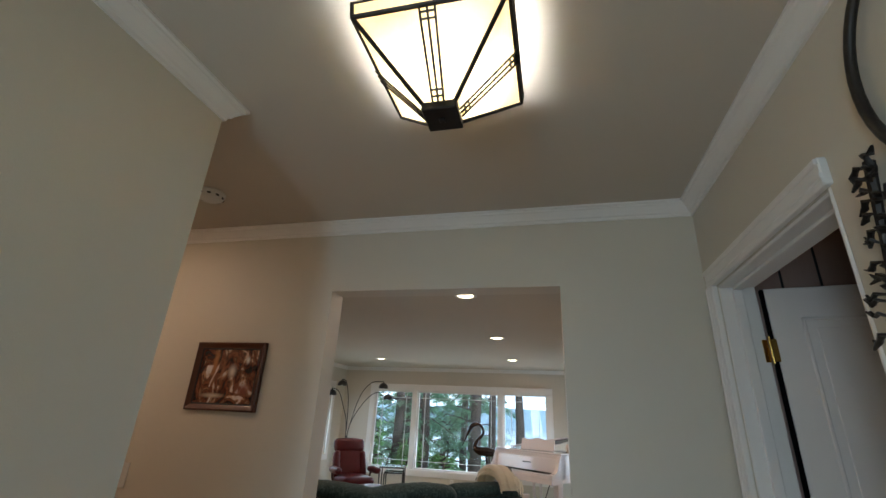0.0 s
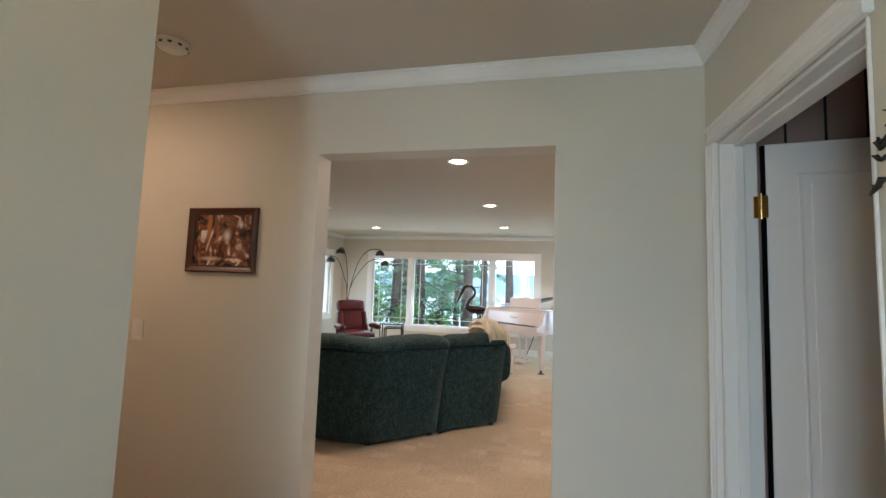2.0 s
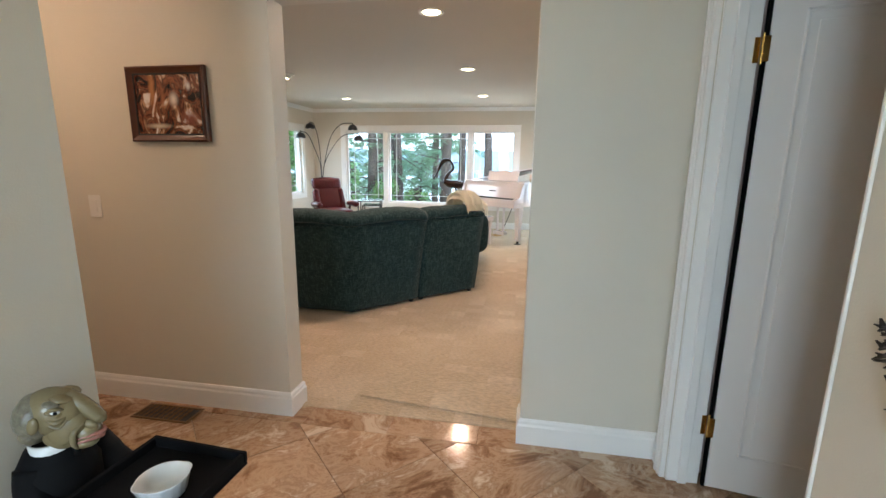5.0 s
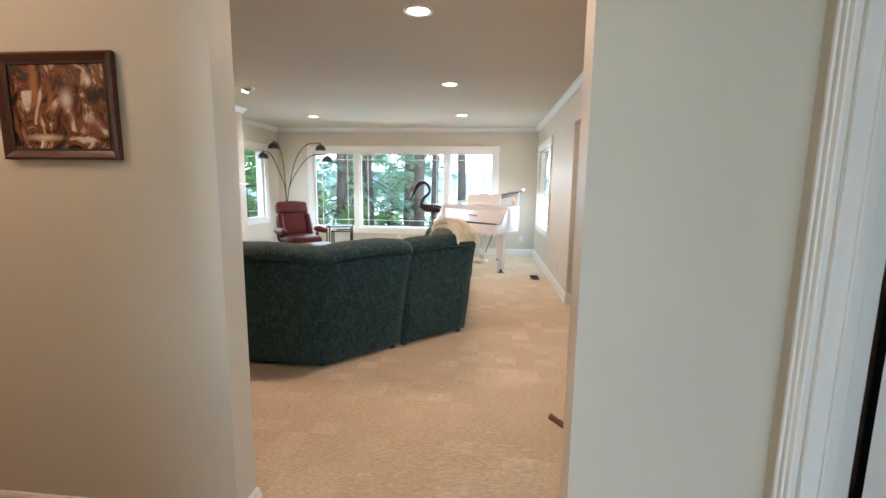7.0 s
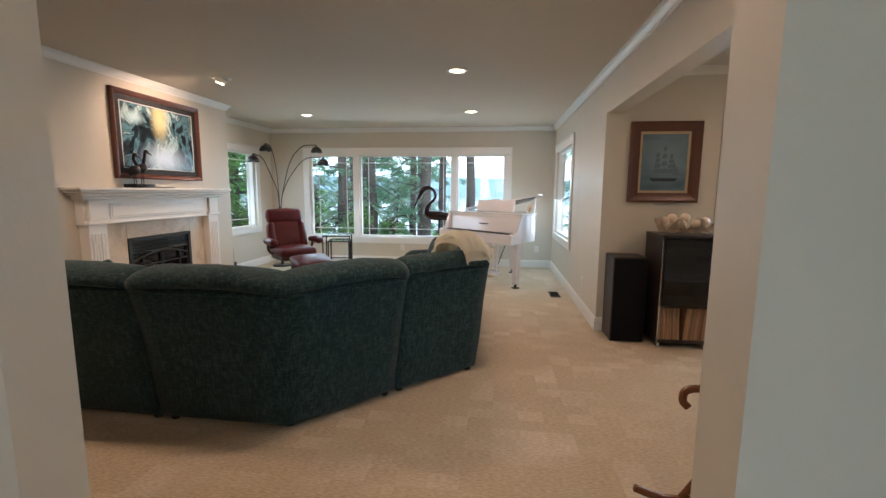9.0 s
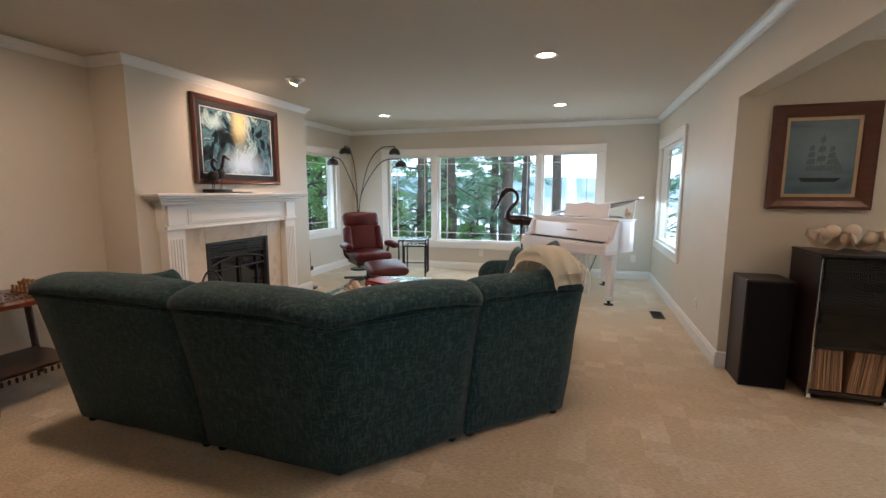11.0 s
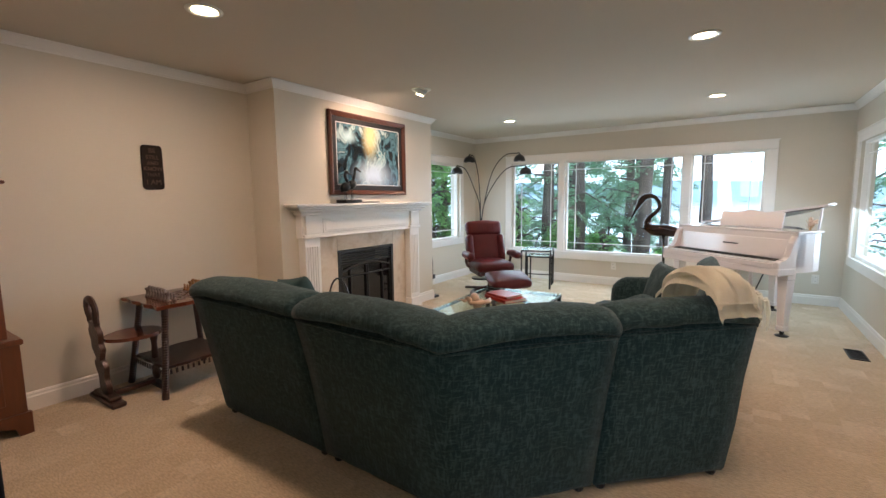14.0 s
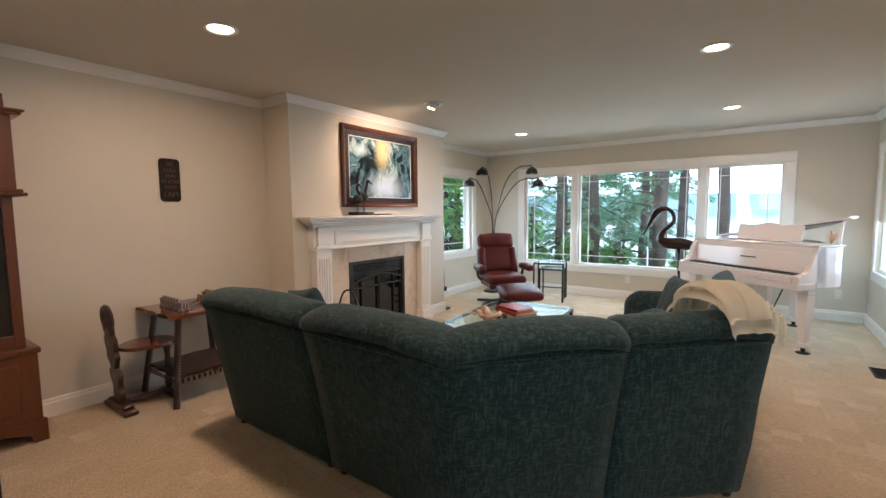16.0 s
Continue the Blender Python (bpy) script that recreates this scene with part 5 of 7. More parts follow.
for k in range(51):
    if k % 7 in (1, 4):
        continue
    B(kb0 + (k + 1) * kw - 0.006, kb0 + (k + 1) * kw + 0.006, 0.085, 0.18, 0.726, 0.740, bm=bm)
tagged(part("black_keys", bm, M_BLACK, piano), kind="stuff")
bm = B(kb0 - 0.008, kb1 + 0.008, 0.175, 0.20, 0.70, 0.93, 0.004, m=pose(0, 0.175, 0.7, -8) @ pose(0, -0.175, -0.7))
part("fallboard", bm, M_PIANO, piano)
part("maker_plate", B(-0.78, -0.60, 0.163, 0.168, 0.84, 0.852, m=pose(0, 0.175, 0.7, -8) @ pose(0, -0.175, -0.7)), M_BRONZE, piano, "small dark lettering bar")
part("key_felt", B(kb0, kb1, 0.165, 0.176, 0.728, 0.742), M_BLACK, piano)
part("front_lid", B(-PW, 0, 0.22, 0.56, 0.987, 1.006, 0.006, 2), M_PIANO, piano)
desk = [(-1.06, 0.0)] + [(-1.06 + 0.74 * k / 20, 0.155 + 0.022 * math.sin(math.pi * k / 20) + 0.012 * math.cos(k / 20 * 4 * math.pi)) for k in range(21)] + [(-0.32, 0.0)]
bm = prism(desk[::-1], 0, 0.016, m=pose(0, 0.44, 1.007, 78), bev=0.004)
part("music_desk", bm, M_PIANO, piano, "white scalloped music desk")
# propped lid, hinged on the bass side
lid = [(0.0, 0.56), (PW + 0.10, 0.56)] + [((x + PW) * 1.06 + 0.01, y + 0.01) for x, y in outer[2:]]
LM = pose(-PW, 0, 1.008, 0, -8.8, 0)
bm = prism(lid, 0.0, 0.022, bev=0.006, m=LM)
part("lid", bm, M_PIANO, piano, "white lid propped on a stick")
bm = prism([(0.03, 0.60), (PW - 0.05, 0.60), (PW - 0.12, 0.68), (PW - 0.34, 0.88), (0.62, 1.20), (0.03, 1.15)], -0.006, -0.0005, m=LM)
part("lid_lining", bm, M_OAKDARK, piano, "dark underside of the lid")
part("lid_prop", tube([(-0.10, 0.62, 0.985), (-0.085, 0.625, 1.218)], 0.011, 8), M_PIANO, piano)
for lx, ly in ((-0.07, 0.20), (-PW + 0.07, 0.20), (-0.86, 1.10)):
    bm = bmesh.new()
    B(-0.055, 0.055, -0.055, 0.055, 0.55, 0.62, 0.006, bm=bm)
    for z0, z1, w0, w1 in ((0.10, 0.55, 0.032, 0.05),):
        v = [bm.verts.new((sx * w, sy * w, z)) for z, w in ((z0, w0), (z1, w1)) for sx, sy in ((-1, -1), (1, -1), (1, 1), (-1, 1))]
        for k in range(4):
            bm.faces.new((v[k], v[(k + 1) % 4], v[4 + (k + 1) % 4], v[4 + k]))
        bm.faces.new(v[:4][::-1])
        bm.faces.new(v[4:])
    B(-0.04, 0.04, -0.04, 0.04, 0.055, 0.10, 0.006, bm=bm)
    leg = part("leg", bm, M_PIANO, piano, m=pose(lx, ly, 0))
    bm = lathe([(0.018, 0.012), (0.02, 0.055)], 12)
    lathe([(0.058, 0.0), (0.06, 0.006), (0.035, 0.014)], 18, bm=bm)
    part("caster", bm, M_IRON, leg, "dark metal caster cup")
ly = thing("lyre", pose(-0.69, 0.42, 0))
ly.parent = piano
bm = B(-0.09, -0.06, -0.02, 0.02, 0.12, 0.62, 0.004)
B(0.06, 0.09, -0.02, 0.02, 0.12, 0.62, 0.004, bm=bm)
B(-0.13, 0.13, -0.05, 0.05, 0.07, 0.13, 0.006, bm=bm)
part("lyre_frame", bm, M_PIANO, ly)
bm = bmesh.new()
for k in (-1, 0, 1):
    B(k * 0.06 - 0.014, k * 0.06 + 0.014, -0.16, -0.04, 0.055, 0.068, 0.004, bm=bm)
part("pedal", bm, M_BRASS, ly, "brass pedals")
part("lyre_brace", tube([(0.0, 0.05, 0.10), (0.0, 0.36, 0.62)], 0.007, 6), M_IRON, ly)

bench = thing("piano_bench", pose(-0.80, 7.60, 0, 0, 0, -41), "white piano bench in front of the keyboard", "bench")
part("seat", B(-0.36, 0.36, -0.17, 0.17, 0.40, 0.48, 0.015, 2), M_PIANO, bench)
for sx in (-1, 1):
    for sy in (-1, 1):
        part("leg", B(sx * 0.31 - 0.025, sx * 0.31 + 0.025, sy * 0.12 - 0.025, sy * 0.12 + 0.025, 0, 0.40, 0.004), M_PIANO, bench)

posy = thing("dried_posy", PIANO @ pose(-0.06, 0.45, 1.007), "small dried flower posy on the piano lid", "flowers")
rng = random.Random(5)
bm = bmesh.new()
for k in range(14):
    a, r = rng.uniform(0, 6.28), rng.uniform(0, 0.045)
    p = Vector((r * math.cos(a), r * math.sin(a), 0.05 + rng.uniform(0, 0.06)))
    tube([(0, 0, 0), p * 0.6, p], 0.0025, 5, bm=bm)
part("stems", bm, M_CANE, posy)
bm = bmesh.new()
for k in range(16):
    a, r = rng.uniform(0, 6.28), rng.uniform(0, 0.05)
    bmesh.ops.create_icosphere(bm, subdivisions=1, radius=rng.uniform(0.012, 0.022), matrix=pose(r * math.cos(a), r * math.sin(a), 0.055 + rng.uniform(0, 0.06), rng.uniform(0, 90)))
part("blossom", bm, M_SHELL, posy)

# ---- bronze heron ----
bm = bmesh.new()
prof = curve([(0.42, 0, 0.86), (0.25, 0, 0.93), (0.05, 0, 0.97), (-0.12, 0, 0.98), (-0.20, 0, 1.05), (-0.16, 0, 1.16), (-0.06, 0, 1.26), (-0.05, 0, 1.36), (-0.12, 0, 1.45), (-0.22, 0, 1.45), (-0.28, 0, 1.40), (-0.34, 0, 1.28), (-0.44, 0, 1.07)], 4)
knot = [0.012, 0.06, 0.088, 0.08, 0.050, 0.032, 0.027, 0.026, 0.028, 0.044, 0.047, 0.028, 0.004]
rad = [knot[min(k // 4, 12)] + (knot[min(k // 4 + 1, 12)] - knot[min(k // 4, 12)]) * (k % 4) / 4 for k in range(len(prof))]
tube(prof, rad, 12, bm=bm)
for k in range(9):
    s = -1 if k % 2 else 1
    tube(curve([(0.0, s * 0.09, 1.0), (0.2 + 0.02 * k, s * (0.11 - 0.006 * k), 0.97 - 0.012 * k), (0.40 + 0.02 * k, s * 0.05, 0.90 - 0.012 * k)], 4), [0.03, 0.034, 0.034, 0.032, 0.03, 0.026, 0.02, 0.013, 0.004], 6, bm=bm, flat=0.3)
tube(curve([(-0.14, 0, 1.0), (-0.22, 0.0, 0.99), (-0.30, 0, 1.02)], 4), [0.05, 0.045, 0.04, 0.034, 0.028, 0.022, 0.016, 0.009, 0.003], 8, bm=bm, flat=0.5)
for s in (-0.04, 0.04):
    tube([(0.02, s, 0.90), (0.04, s, 0.48), (0.0, s, 0.02)], [0.018, 0.011, 0.010], 8, bm=bm)
    for a in (-0.5, 0, 0.5):
        tube([(0.0, s, 0.02), (-0.12 * math.cos(a), s + 0.12 * math.sin(a), 0.01)], [0.010, 0.004], 6, bm=bm)
ob = part("heron_statue", bm, M_BRONZE, smooth=True)
ob.matrix_basis = pose(-1.27, 8.70, 0.02, 0, 0, 14)
ob.scale = (0.95, 0.95, 0.95)
tagged(ob, "tall patinated bronze heron statue with a long bill", "statue")
ob = part("statue_base", B(-0.2, 0.2, -0.16, 0.16, 0, 0.02, 0.004), M_BLACK)
ob.matrix_basis = pose(-1.27, 8.70, 0, 0, 0, 14)
tagged(ob, "flat black plinth under the heron statue", "plinth")

# ---- chess corner ----
TAB = pose(-4.03, 3.82, 0) @ Matrix.Diagonal((0.87, 0.87, 1, 1))
tab = thing("chess_table", TAB, "carved wooden chess table with splayed twisted legs and a lower shelf", "table")
HT = 0.675
edge = []
for side in range(4):
    for k in range(12):
        u = -0.34 + 0.68 * k / 12
        w = 0.34 - 0.012 * (1 - math.cos(2 * math.pi * k / 4)) * (0 < k < 12)
        edge.append([(u, -w), (w, u), (-u, w), (-w, -u)][side])
part("tabletop", prism(edge, HT - 0.028, HT, bev=0.005), M_CHESSTOP, tab, "polished red-brown top with a scalloped edge")
sq = bmesh.new()
for i in range(8):
    for j in range(8):
        if (i + j) % 2:
            B(-0.21 + i * 0.0525, -0.21 + (i + 1) * 0.0525, -0.21 + j * 0.0525, -0.21 + (j + 1) * 0.0525, HT, HT + 0.002, bm=sq)
part("board_squares", sq, M_OAKDARK, tab, "dark inlaid chess squares")
for sx in (-1, 1):
    for sy in (-1, 1):
        pts = [(sx * (0.23 + 0.09 * (1 - k / 72)), sy * (0.23 + 0.09 * (1 - k / 72)), k / 72 * (HT - 0.03)) for k in range(73)]
        rr = [0.023 + 0.005 * (k % 2) if 5 < k < 66 else 0.027 for k in range(73)]
        part("leg", tube(pts, rr, 10), M_OAKDARK, tab, "ring-turned dark leg")
part("shelf", prism([(x * 0.86, y * 0.86) for x, y in edge], 0.20, 0.222, bev=0.004), M_OAKDARK, tab, "scalloped lower shelf")
bm = bmesh.new()
for k in range(12):
    B(0.293, 0.30, -0.26 + k * 0.045, -0.243 + k * 0.045, 0.165, 0.20, 0.001, bm=bm)
    B(-0.26 + k * 0.045, -0.243 + k * 0.045, -0.30, -0.293, 0.165, 0.20, 0.001, bm=bm)
tagged(part("dentil_trim", bm, M_OAKDARK, tab), kind="stuff")

PAWN = [(0.016, 0), (0.016, 0.006), (0.011, 0.012), (0.007, 0.026), (0.011, 0.030), (0.006, 0.034), (0.011, 0.044), (0.0, 0.052)]
TALL = [(0.019, 0), (0.019, 0.008), (0.013, 0.015), (0.009, 0.045), (0.014, 0.050), (0.009, 0.055), (0.015, 0.075), (0.010, 0.085), (0.0, 0.092)]
ROOK = [(0.019, 0), (0.019, 0.008), (0.013, 0.015), (0.011, 0.045), (0.016, 0.050), (0.016, 0.066), (0.010, 0.066), (0.009, 0.058), (0.0, 0.058)]
M_PEWTER = mat("pewter", (0.30, 0.27, 0.25), 0.3, 0.8, second=(0.2, 0.18, 0.17), scale=30)
M_GILT = mat("antique_gilt", (0.38, 0.20, 0.08), 0.3, 0.8, second=(0.22, 0.10, 0.04), scale=30)
shapes = {}
for tone, mt in (("pewter", M_PEWTER), ("gilt", M_GILT)):
    for kind, pr in (("pawn", PAWN), ("king", TALL), ("rook", ROOK)):
        shapes[tone, kind] = mesh_of(lathe(pr, 12), "chess_piece", mt, True)
for i in range(8):
    for row, tone, kind in ((0, "pewter", "rook" if i in (0, 7) else "king"), (1, "pewter", "pawn"), (6, "gilt", "pawn"), (7, "gilt", "rook" if i in (0, 7) else "king")):
        c = new("chess_piece", shapes[tone, kind])
        c.matrix_basis = pose(-4.03 + 0.87 * (i - 3.5) * 0.0525, 3.82 + 0.87 * (row - 3.5) * 0.0525, HT + 0.002)
        tagged(c, "small dull pewter chess piece on the chess table" if tone == "pewter" else "small antique gilt chess piece on the chess table", "chess piece", "chess set")

st = thing("carved_chair", pose(-4.08, 3.31, 0), "small dark carved chair with a pierced back and trestle base", "chair")
back = curve([(0.02, 0.30), (0.055, 0.36), (0.085, 0.40), (0.06, 0.44), (0.085, 0.50), (0.07, 0.54), (0.045, 0.565), (0.09, 0.63), (0.12, 0.70), (0.11, 0.76), (0.06, 0.785), (0.0, 0.775)], 4)
side = [(p.x, p.y) for p in back]
low = [(p.x, p.y) for p in curve([(0.05, 0.06), (0.07, 0.12), (0.045, 0.18), (0.085, 0.26), (0.06, 0.31)], 4)]
hole = [(0.055 * math.sin(a) * (1.0 if math.cos(a) > 0 else 0.75), 0.68 + 0.06 * math.cos(a)) for a in [2 * math.pi * k / 20 for k in range(20)]]
bm = bmesh.new()
T = Matrix(((1, 0, 0, 0), (0, 0, 1, -0.015), (0, 1, 0, 0), (0, 0, 0, 1)))
prism([(-x, z) for x, z in low] + [(x, z) for x, z in low[::-1]], 0, 0.032, bm=bm, m=T, bev=0.004)
prism([(-x, z) for x, z in side if z < 0.60] + [(x, z) for x, z in side[::-1] if z < 0.60], 0, 0.032, bm=bm, m=T, bev=0.004)
tube([(0.052 + 0.0, 0, 0.585)] + [(1.28 * hx * 1.05 + 0.0, 0, 0.60 + (hz - 0.62) * 1.25) for hx, hz in [(0.055 * math.sin(a), 0.68 + 0.06 * math.cos(a)) for a in [math.pi * (0.75 - 1.5 * k / 14) for k in range(15)]]] + [(-0.052, 0, 0.585)], 0.024, 8, bm=bm, flat=0.8)
part("backrest", bm, M_OAKDARK, st, "pierced and scalloped back board", m=pose(0, 0, 0.06, 4) @ pose(0, 0, -0.06))
seat = [(0.17 * math.cos(a) * (1 if math.sin(a) > 0 else 0.9), 0.19 + 0.185 * math.sin(a)) for a in [2 * math.pi * k / 28 for k in range(28)]]
part("seat", prism(seat, 0.425, 0.45, bev=0.006), M_CHESSTOP, st, "polished saddle seat")
part("front_leg", lathe([(0.02, 0.06), (0.03, 0.10), (0.02, 0.16), (0.024, 0.25), (0.018, 0.33), (0.03, 0.40), (0.022, 0.426)], 12, m=pose(0, 0.32, 0)), M_OAKDARK, st)
bm = B(-0.20, 0.20, -0.045, 0.045, 0, 0.035, 0.008)
B(-0.15, 0.15, -0.035, 0.035, 0.035, 0.065, 0.008, bm=bm)
part("foot", bm, M_OAKDARK, st)
bm = B(-0.12, 0.12, 0.29, 0.35, 0, 0.035, 0.008)
B(-0.025, 0.025, 0.04, 0.30, 0.03, 0.06, 0.004, bm=bm)
part("stretcher", bm, M_OAKDARK, st)

# ---- longcase clock against the west wall ----
ck = thing("longcase_clock", pose(WX + 0.012, 2.59, 0), "tall cherry longcase clock with a glazed trunk", "clock")
bm = B(0, 0.36, -0.29, 0.29, 0.13, 0.56, 0.004)
B(0, 0.375, -0.305, 0.305, 0.555, 0.59, 0.006, bm=bm)
B(0.355, 0.366, -0.20, 0.20, 0.20, 0.50, 0.006, bm=bm)
part("plinth", bm, M_CHERRY, ck)
bm = bmesh.new()
o = [(-0.305, 0), (-0.305, 0.135), (0.305, 0.135), (0.305, 0), (0.24, 0), (0.225, 0.05), (0.12, 0.085), (-0.12, 0.085), (-0.225, 0.05), (-0.24, 0)]
prism(o, 0, 0.03, bm=bm, m=Matrix(((0, 0, 1, 0.345), (1, 0, 0, 0), (0, 1, 0, 0), (0, 0, 0, 1))))
B(0, 0.345, 0.275, 0.30, 0, 0.132, 0.003, bm=bm)
B(0, 0.345, -0.30, -0.275, 0, 0.132, 0.003, bm=bm)
part("bracket_foot", bm, M_CHERRY, ck, "shaped bracket base")
bm = B(0, 0.04, -0.25, 0.25, 0.59, 1.51, 0.003)
B(0.04, 0.31, 0.20, 0.25, 0.59, 1.51, 0.003, bm=bm)
B(0.04, 0.31, -0.25, -0.20, 0.59, 1.51, 0.003, bm=bm)
B(0.27, 0.31, -0.20, 0.20, 0.59, 0.67, 0.003, bm=bm)
B(0.27, 0.31, -0.20, 0.20, 1.44, 1.51, 0.003, bm=bm)
part("trunk", bm, M_CHERRY, ck)
part("trunk_glass", B(0.287, 0.293, -0.20, 0.20, 0.67, 1.44), M_DARKGLASS, ck, "glass door of the trunk")
bm = B(0, 0.375, -0.31, 0.31, 1.51, 1.53, 0.005)
B(0, 0.355, -0.295, 0.295, 1.53, 1.55, 0.005, bm=bm)
part("waist_moulding", bm, M_CHERRY, ck)
bm = B(0, 0.33, -0.27, 0.27, 1.55, 1.98, 0.003)
B(0, 0.375, -0.31, 0.31, 1.98, 2.0, 0.005, bm=bm)
B(0, 0.39, -0.325, 0.325, 2.0, 2.015, 0.005, bm=bm)
B(0, 0.31, -0.25, 0.25, 2.015, 2.08, 0.006, bm=bm)
part("hood", bm, M_CHERRY, ck)
for s in (-1, 1):
    o = [(s * 0.25, 2.08), (s * 0.25, 2.105), (s * 0.21, 2.115), (s * 0.17, 2.135), (s * 0.13, 2.175), (s * 0.09, 2.20), (s * 0.055, 2.20), (s * 0.035, 2.175), (s * 0.04, 2.15), (s * 0.065, 2.14), (s * 0.05, 2.08)]
    bm = prism(o, 0, 0.03, m=Matrix(((0, 0, 1, 0.27), (1, 0, 0, 0), (0, 1, 0, 0), (0, 0, 0, 1))))
    lathe([(0.0, 0.012), (0.020, 0.010), (0.024, 0.0)], 16, bm=bm, m=Matrix(((0, 0, 1, 0.30), (1, 0, 0, s * 0.07), (0, 1, 0, 2.165), (0, 0, 0, 1))))
    part("swan_neck_pediment", bm, M_CHERRY, ck, "scrolled swan-neck crest")
M_DIAL = mat("silvered_dial", (0.62, 0.60, 0.55), 0.3, 0.4, second=(0.52, 0.50, 0.45), scale=30)
DIALM = Matrix(((0, 0, 1, 0.3365), (1, 0, 0, 0), (0, 1, 0, 1.765), (0, 0, 0, 1)))
part("dial", lathe([(0.0, 0.0), (0.0, 0.003), (0.145, 0.003), (0.148, 0.0)], 48, m=DIALM), M_DIAL, ck, "silvered round dial", smooth=False)
part("chapter_ring", lathe([(0.095, 0.0032), (0.095, 0.005), (0.138, 0.005), (0.138, 0.0032)], 48, m=DIALM), M_PLASTIC, ck, "pale chapter ring")
for k in range(12):
    a = math.pi * k / 6
    part("hour_mark", B(-0.003, 0.003, 0.102, 0.130, 0.0052, 0.006), M_BLACK, ck, m=DIALM @ pose(0, 0, 0, 0, 0, math.degrees(a)))
part("hour_hand", B(-0.003, 0.003, 0.0, 0.075, 0.0064, 0.0072), M_BLACK, ck, m=DIALM @ pose(0, 0, 0, 0, 0, 130))
part("minute_hand", B(-0.002, 0.002, 0.0, 0.115, 0.0076, 0.0084), M_BLACK, ck, m=DIALM @ pose(0, 0, 0, 0, 0, -40))
part("dial_glass", B(0.331, 0.336, -0.19, 0.19, 1.60, 1.93, 0.002), M_DARKGLASS, ck, "dark glazed dial door")

# ---- carved plaque ----
pq = thing("wall_plaque", pose(WX, 3.76, 1.495, 0, 0, 90), "dark carved wooden plaque with raised letters", "wall sign")
o = []
for cx, cz, a0 in ((0.125, 0.32, 0), (0.03, 0.32, 90), (0.03, 0.03, 180), (0.125, 0.03, 270)):
    o += [(cx + 0.03 * math.cos(radians(a0 + d)), cz + 0.03 * math.sin(radians(a0 + d))) for d in (0, 22, 45, 68, 90)]
part("board", prism(o, 0, 0.016, m=Matrix(((1, 0, 0, 0), (0, 0, -1, 0), (0, 1, 0, 0), (0, 0, 0, 1))), bev=0.005), mat("weathered_dark_wood", (0.022, 0.013, 0.010), 0.65, second=(0.012, 0.008, 0.006), scale=20, bump=0.4, fine=80, spec=0.2), pq)
M_LETTER = mat("carved_letters", (0.09, 0.058, 0.040), 0.6, spec=0.2)
for txt, z, s in (("BE", 0.290, 0.050), ("STILL", 0.240, 0.042), ("AND", 0.196, 0.038), ("KNOW", 0.150, 0.042), ("THAT", 0.105, 0.038), ("I AM", 0.040, 0.056)):
    cu = bpy.data.curves.new("lettering", "FONT")
    cu.body, cu.size, cu.extrude, cu.align_x = txt, s, 0.003, "CENTER"
    cu.materials.append(M_LETTER)
    t = new("lettering", cu)
    t.parent = pq
    t.matrix_basis = pose(0.0775, -0.0175, z, 90)
# ---- hi-fi in the dining area ----


def speaker(x0, x1, y0, y1, h, label):
    s = thing("loudspeaker", pose(x0, y0, 0), label, "loudspeaker", "loudspeakers")
    w, d = x1 - x0, y1 - y0
    part("cabinet", B(0, w, 0.018, d, 0, h, 0.004), mat_walnut, s, "dark walnut veneer")
    part("grille", B(0.008, w - 0.008, 0.0, 0.017, 0.01, h - 0.012, 0.006, 2), M_CLOTH, s, "black cloth grille")


mat_walnut = mat("dark_walnut_veneer", (0.022, 0.013, 0.013), 0.4, second=(0.014, 0.008, 0.008), scale=8, stretch=(6, 6, 0.5))
M_CLOTH = mat("speaker_cloth", (0.008, 0.008, 0.010), 0.9, second=(0.012, 0.012, 0.014), scale=40, bump=0.4, fine=500, spec=0.1)
speaker(0.75, 1.04, 5.465, 5.78, 0.775, "black floor loudspeaker beside the hi-fi rack")
speaker(1.625, 1.92, 5.45, 5.78, 0.74, "black floor loudspeaker under the dining window")
hf = thing("hifi_cabinet", pose(1.10, 5.345, 0) @ Matrix.Diagonal((0.9, 0.98, 0.925, 1)), "dark hi-fi cabinet with components and a row of records", "cabinet")
for x0 in (0, 0.49):
    part("side_panel", B(x0, x0 + 0.02, 0, 0.42, 0.05, 1.05, 0.002), mat_walnut, hf)
part("top_panel", B(-0.004, 0.514, -0.004, 0.42, 1.0505, 1.072, 0.004), mat_walnut, hf)
part("bottom_panel", B(0.0205, 0.4895, 0.01, 0.42, 0.05, 0.075, 0.002), mat_walnut, hf)
part("back_panel", B(0.0205, 0.4895, 0.40, 0.42, 0.0755, 1.05), mat_walnut, hf)
for z in (0.40, 0.56, 0.72, 0.88):
    part("shelf", B(0.02, 0.49, 0.02, 0.40, z, z + 0.014, 0.001), mat_walnut, hf)
part("glass_door", B(0.012, 0.498, -0.030, -0.025, 0.40, 1.045), pane_mat("smoked_door_glass", 0.035, (0.5, 0.46, 0.45)), hf, "smoked glass door")
for x in (0.006, 0.504):
    part("chrome_strip", tube([(x, -0.008, 0.06), (x, -0.008, 1.04)], 0.006, 8), M_CHROME, hf, "chrome edge strip")
M_FACEPLATE = mat("component_fascia", (0.03, 0.02, 0.02), 0.3, 0.3, second=(0.05, 0.028, 0.026), scale=30, stretch=(0.3, 1, 12), amount=0.9)
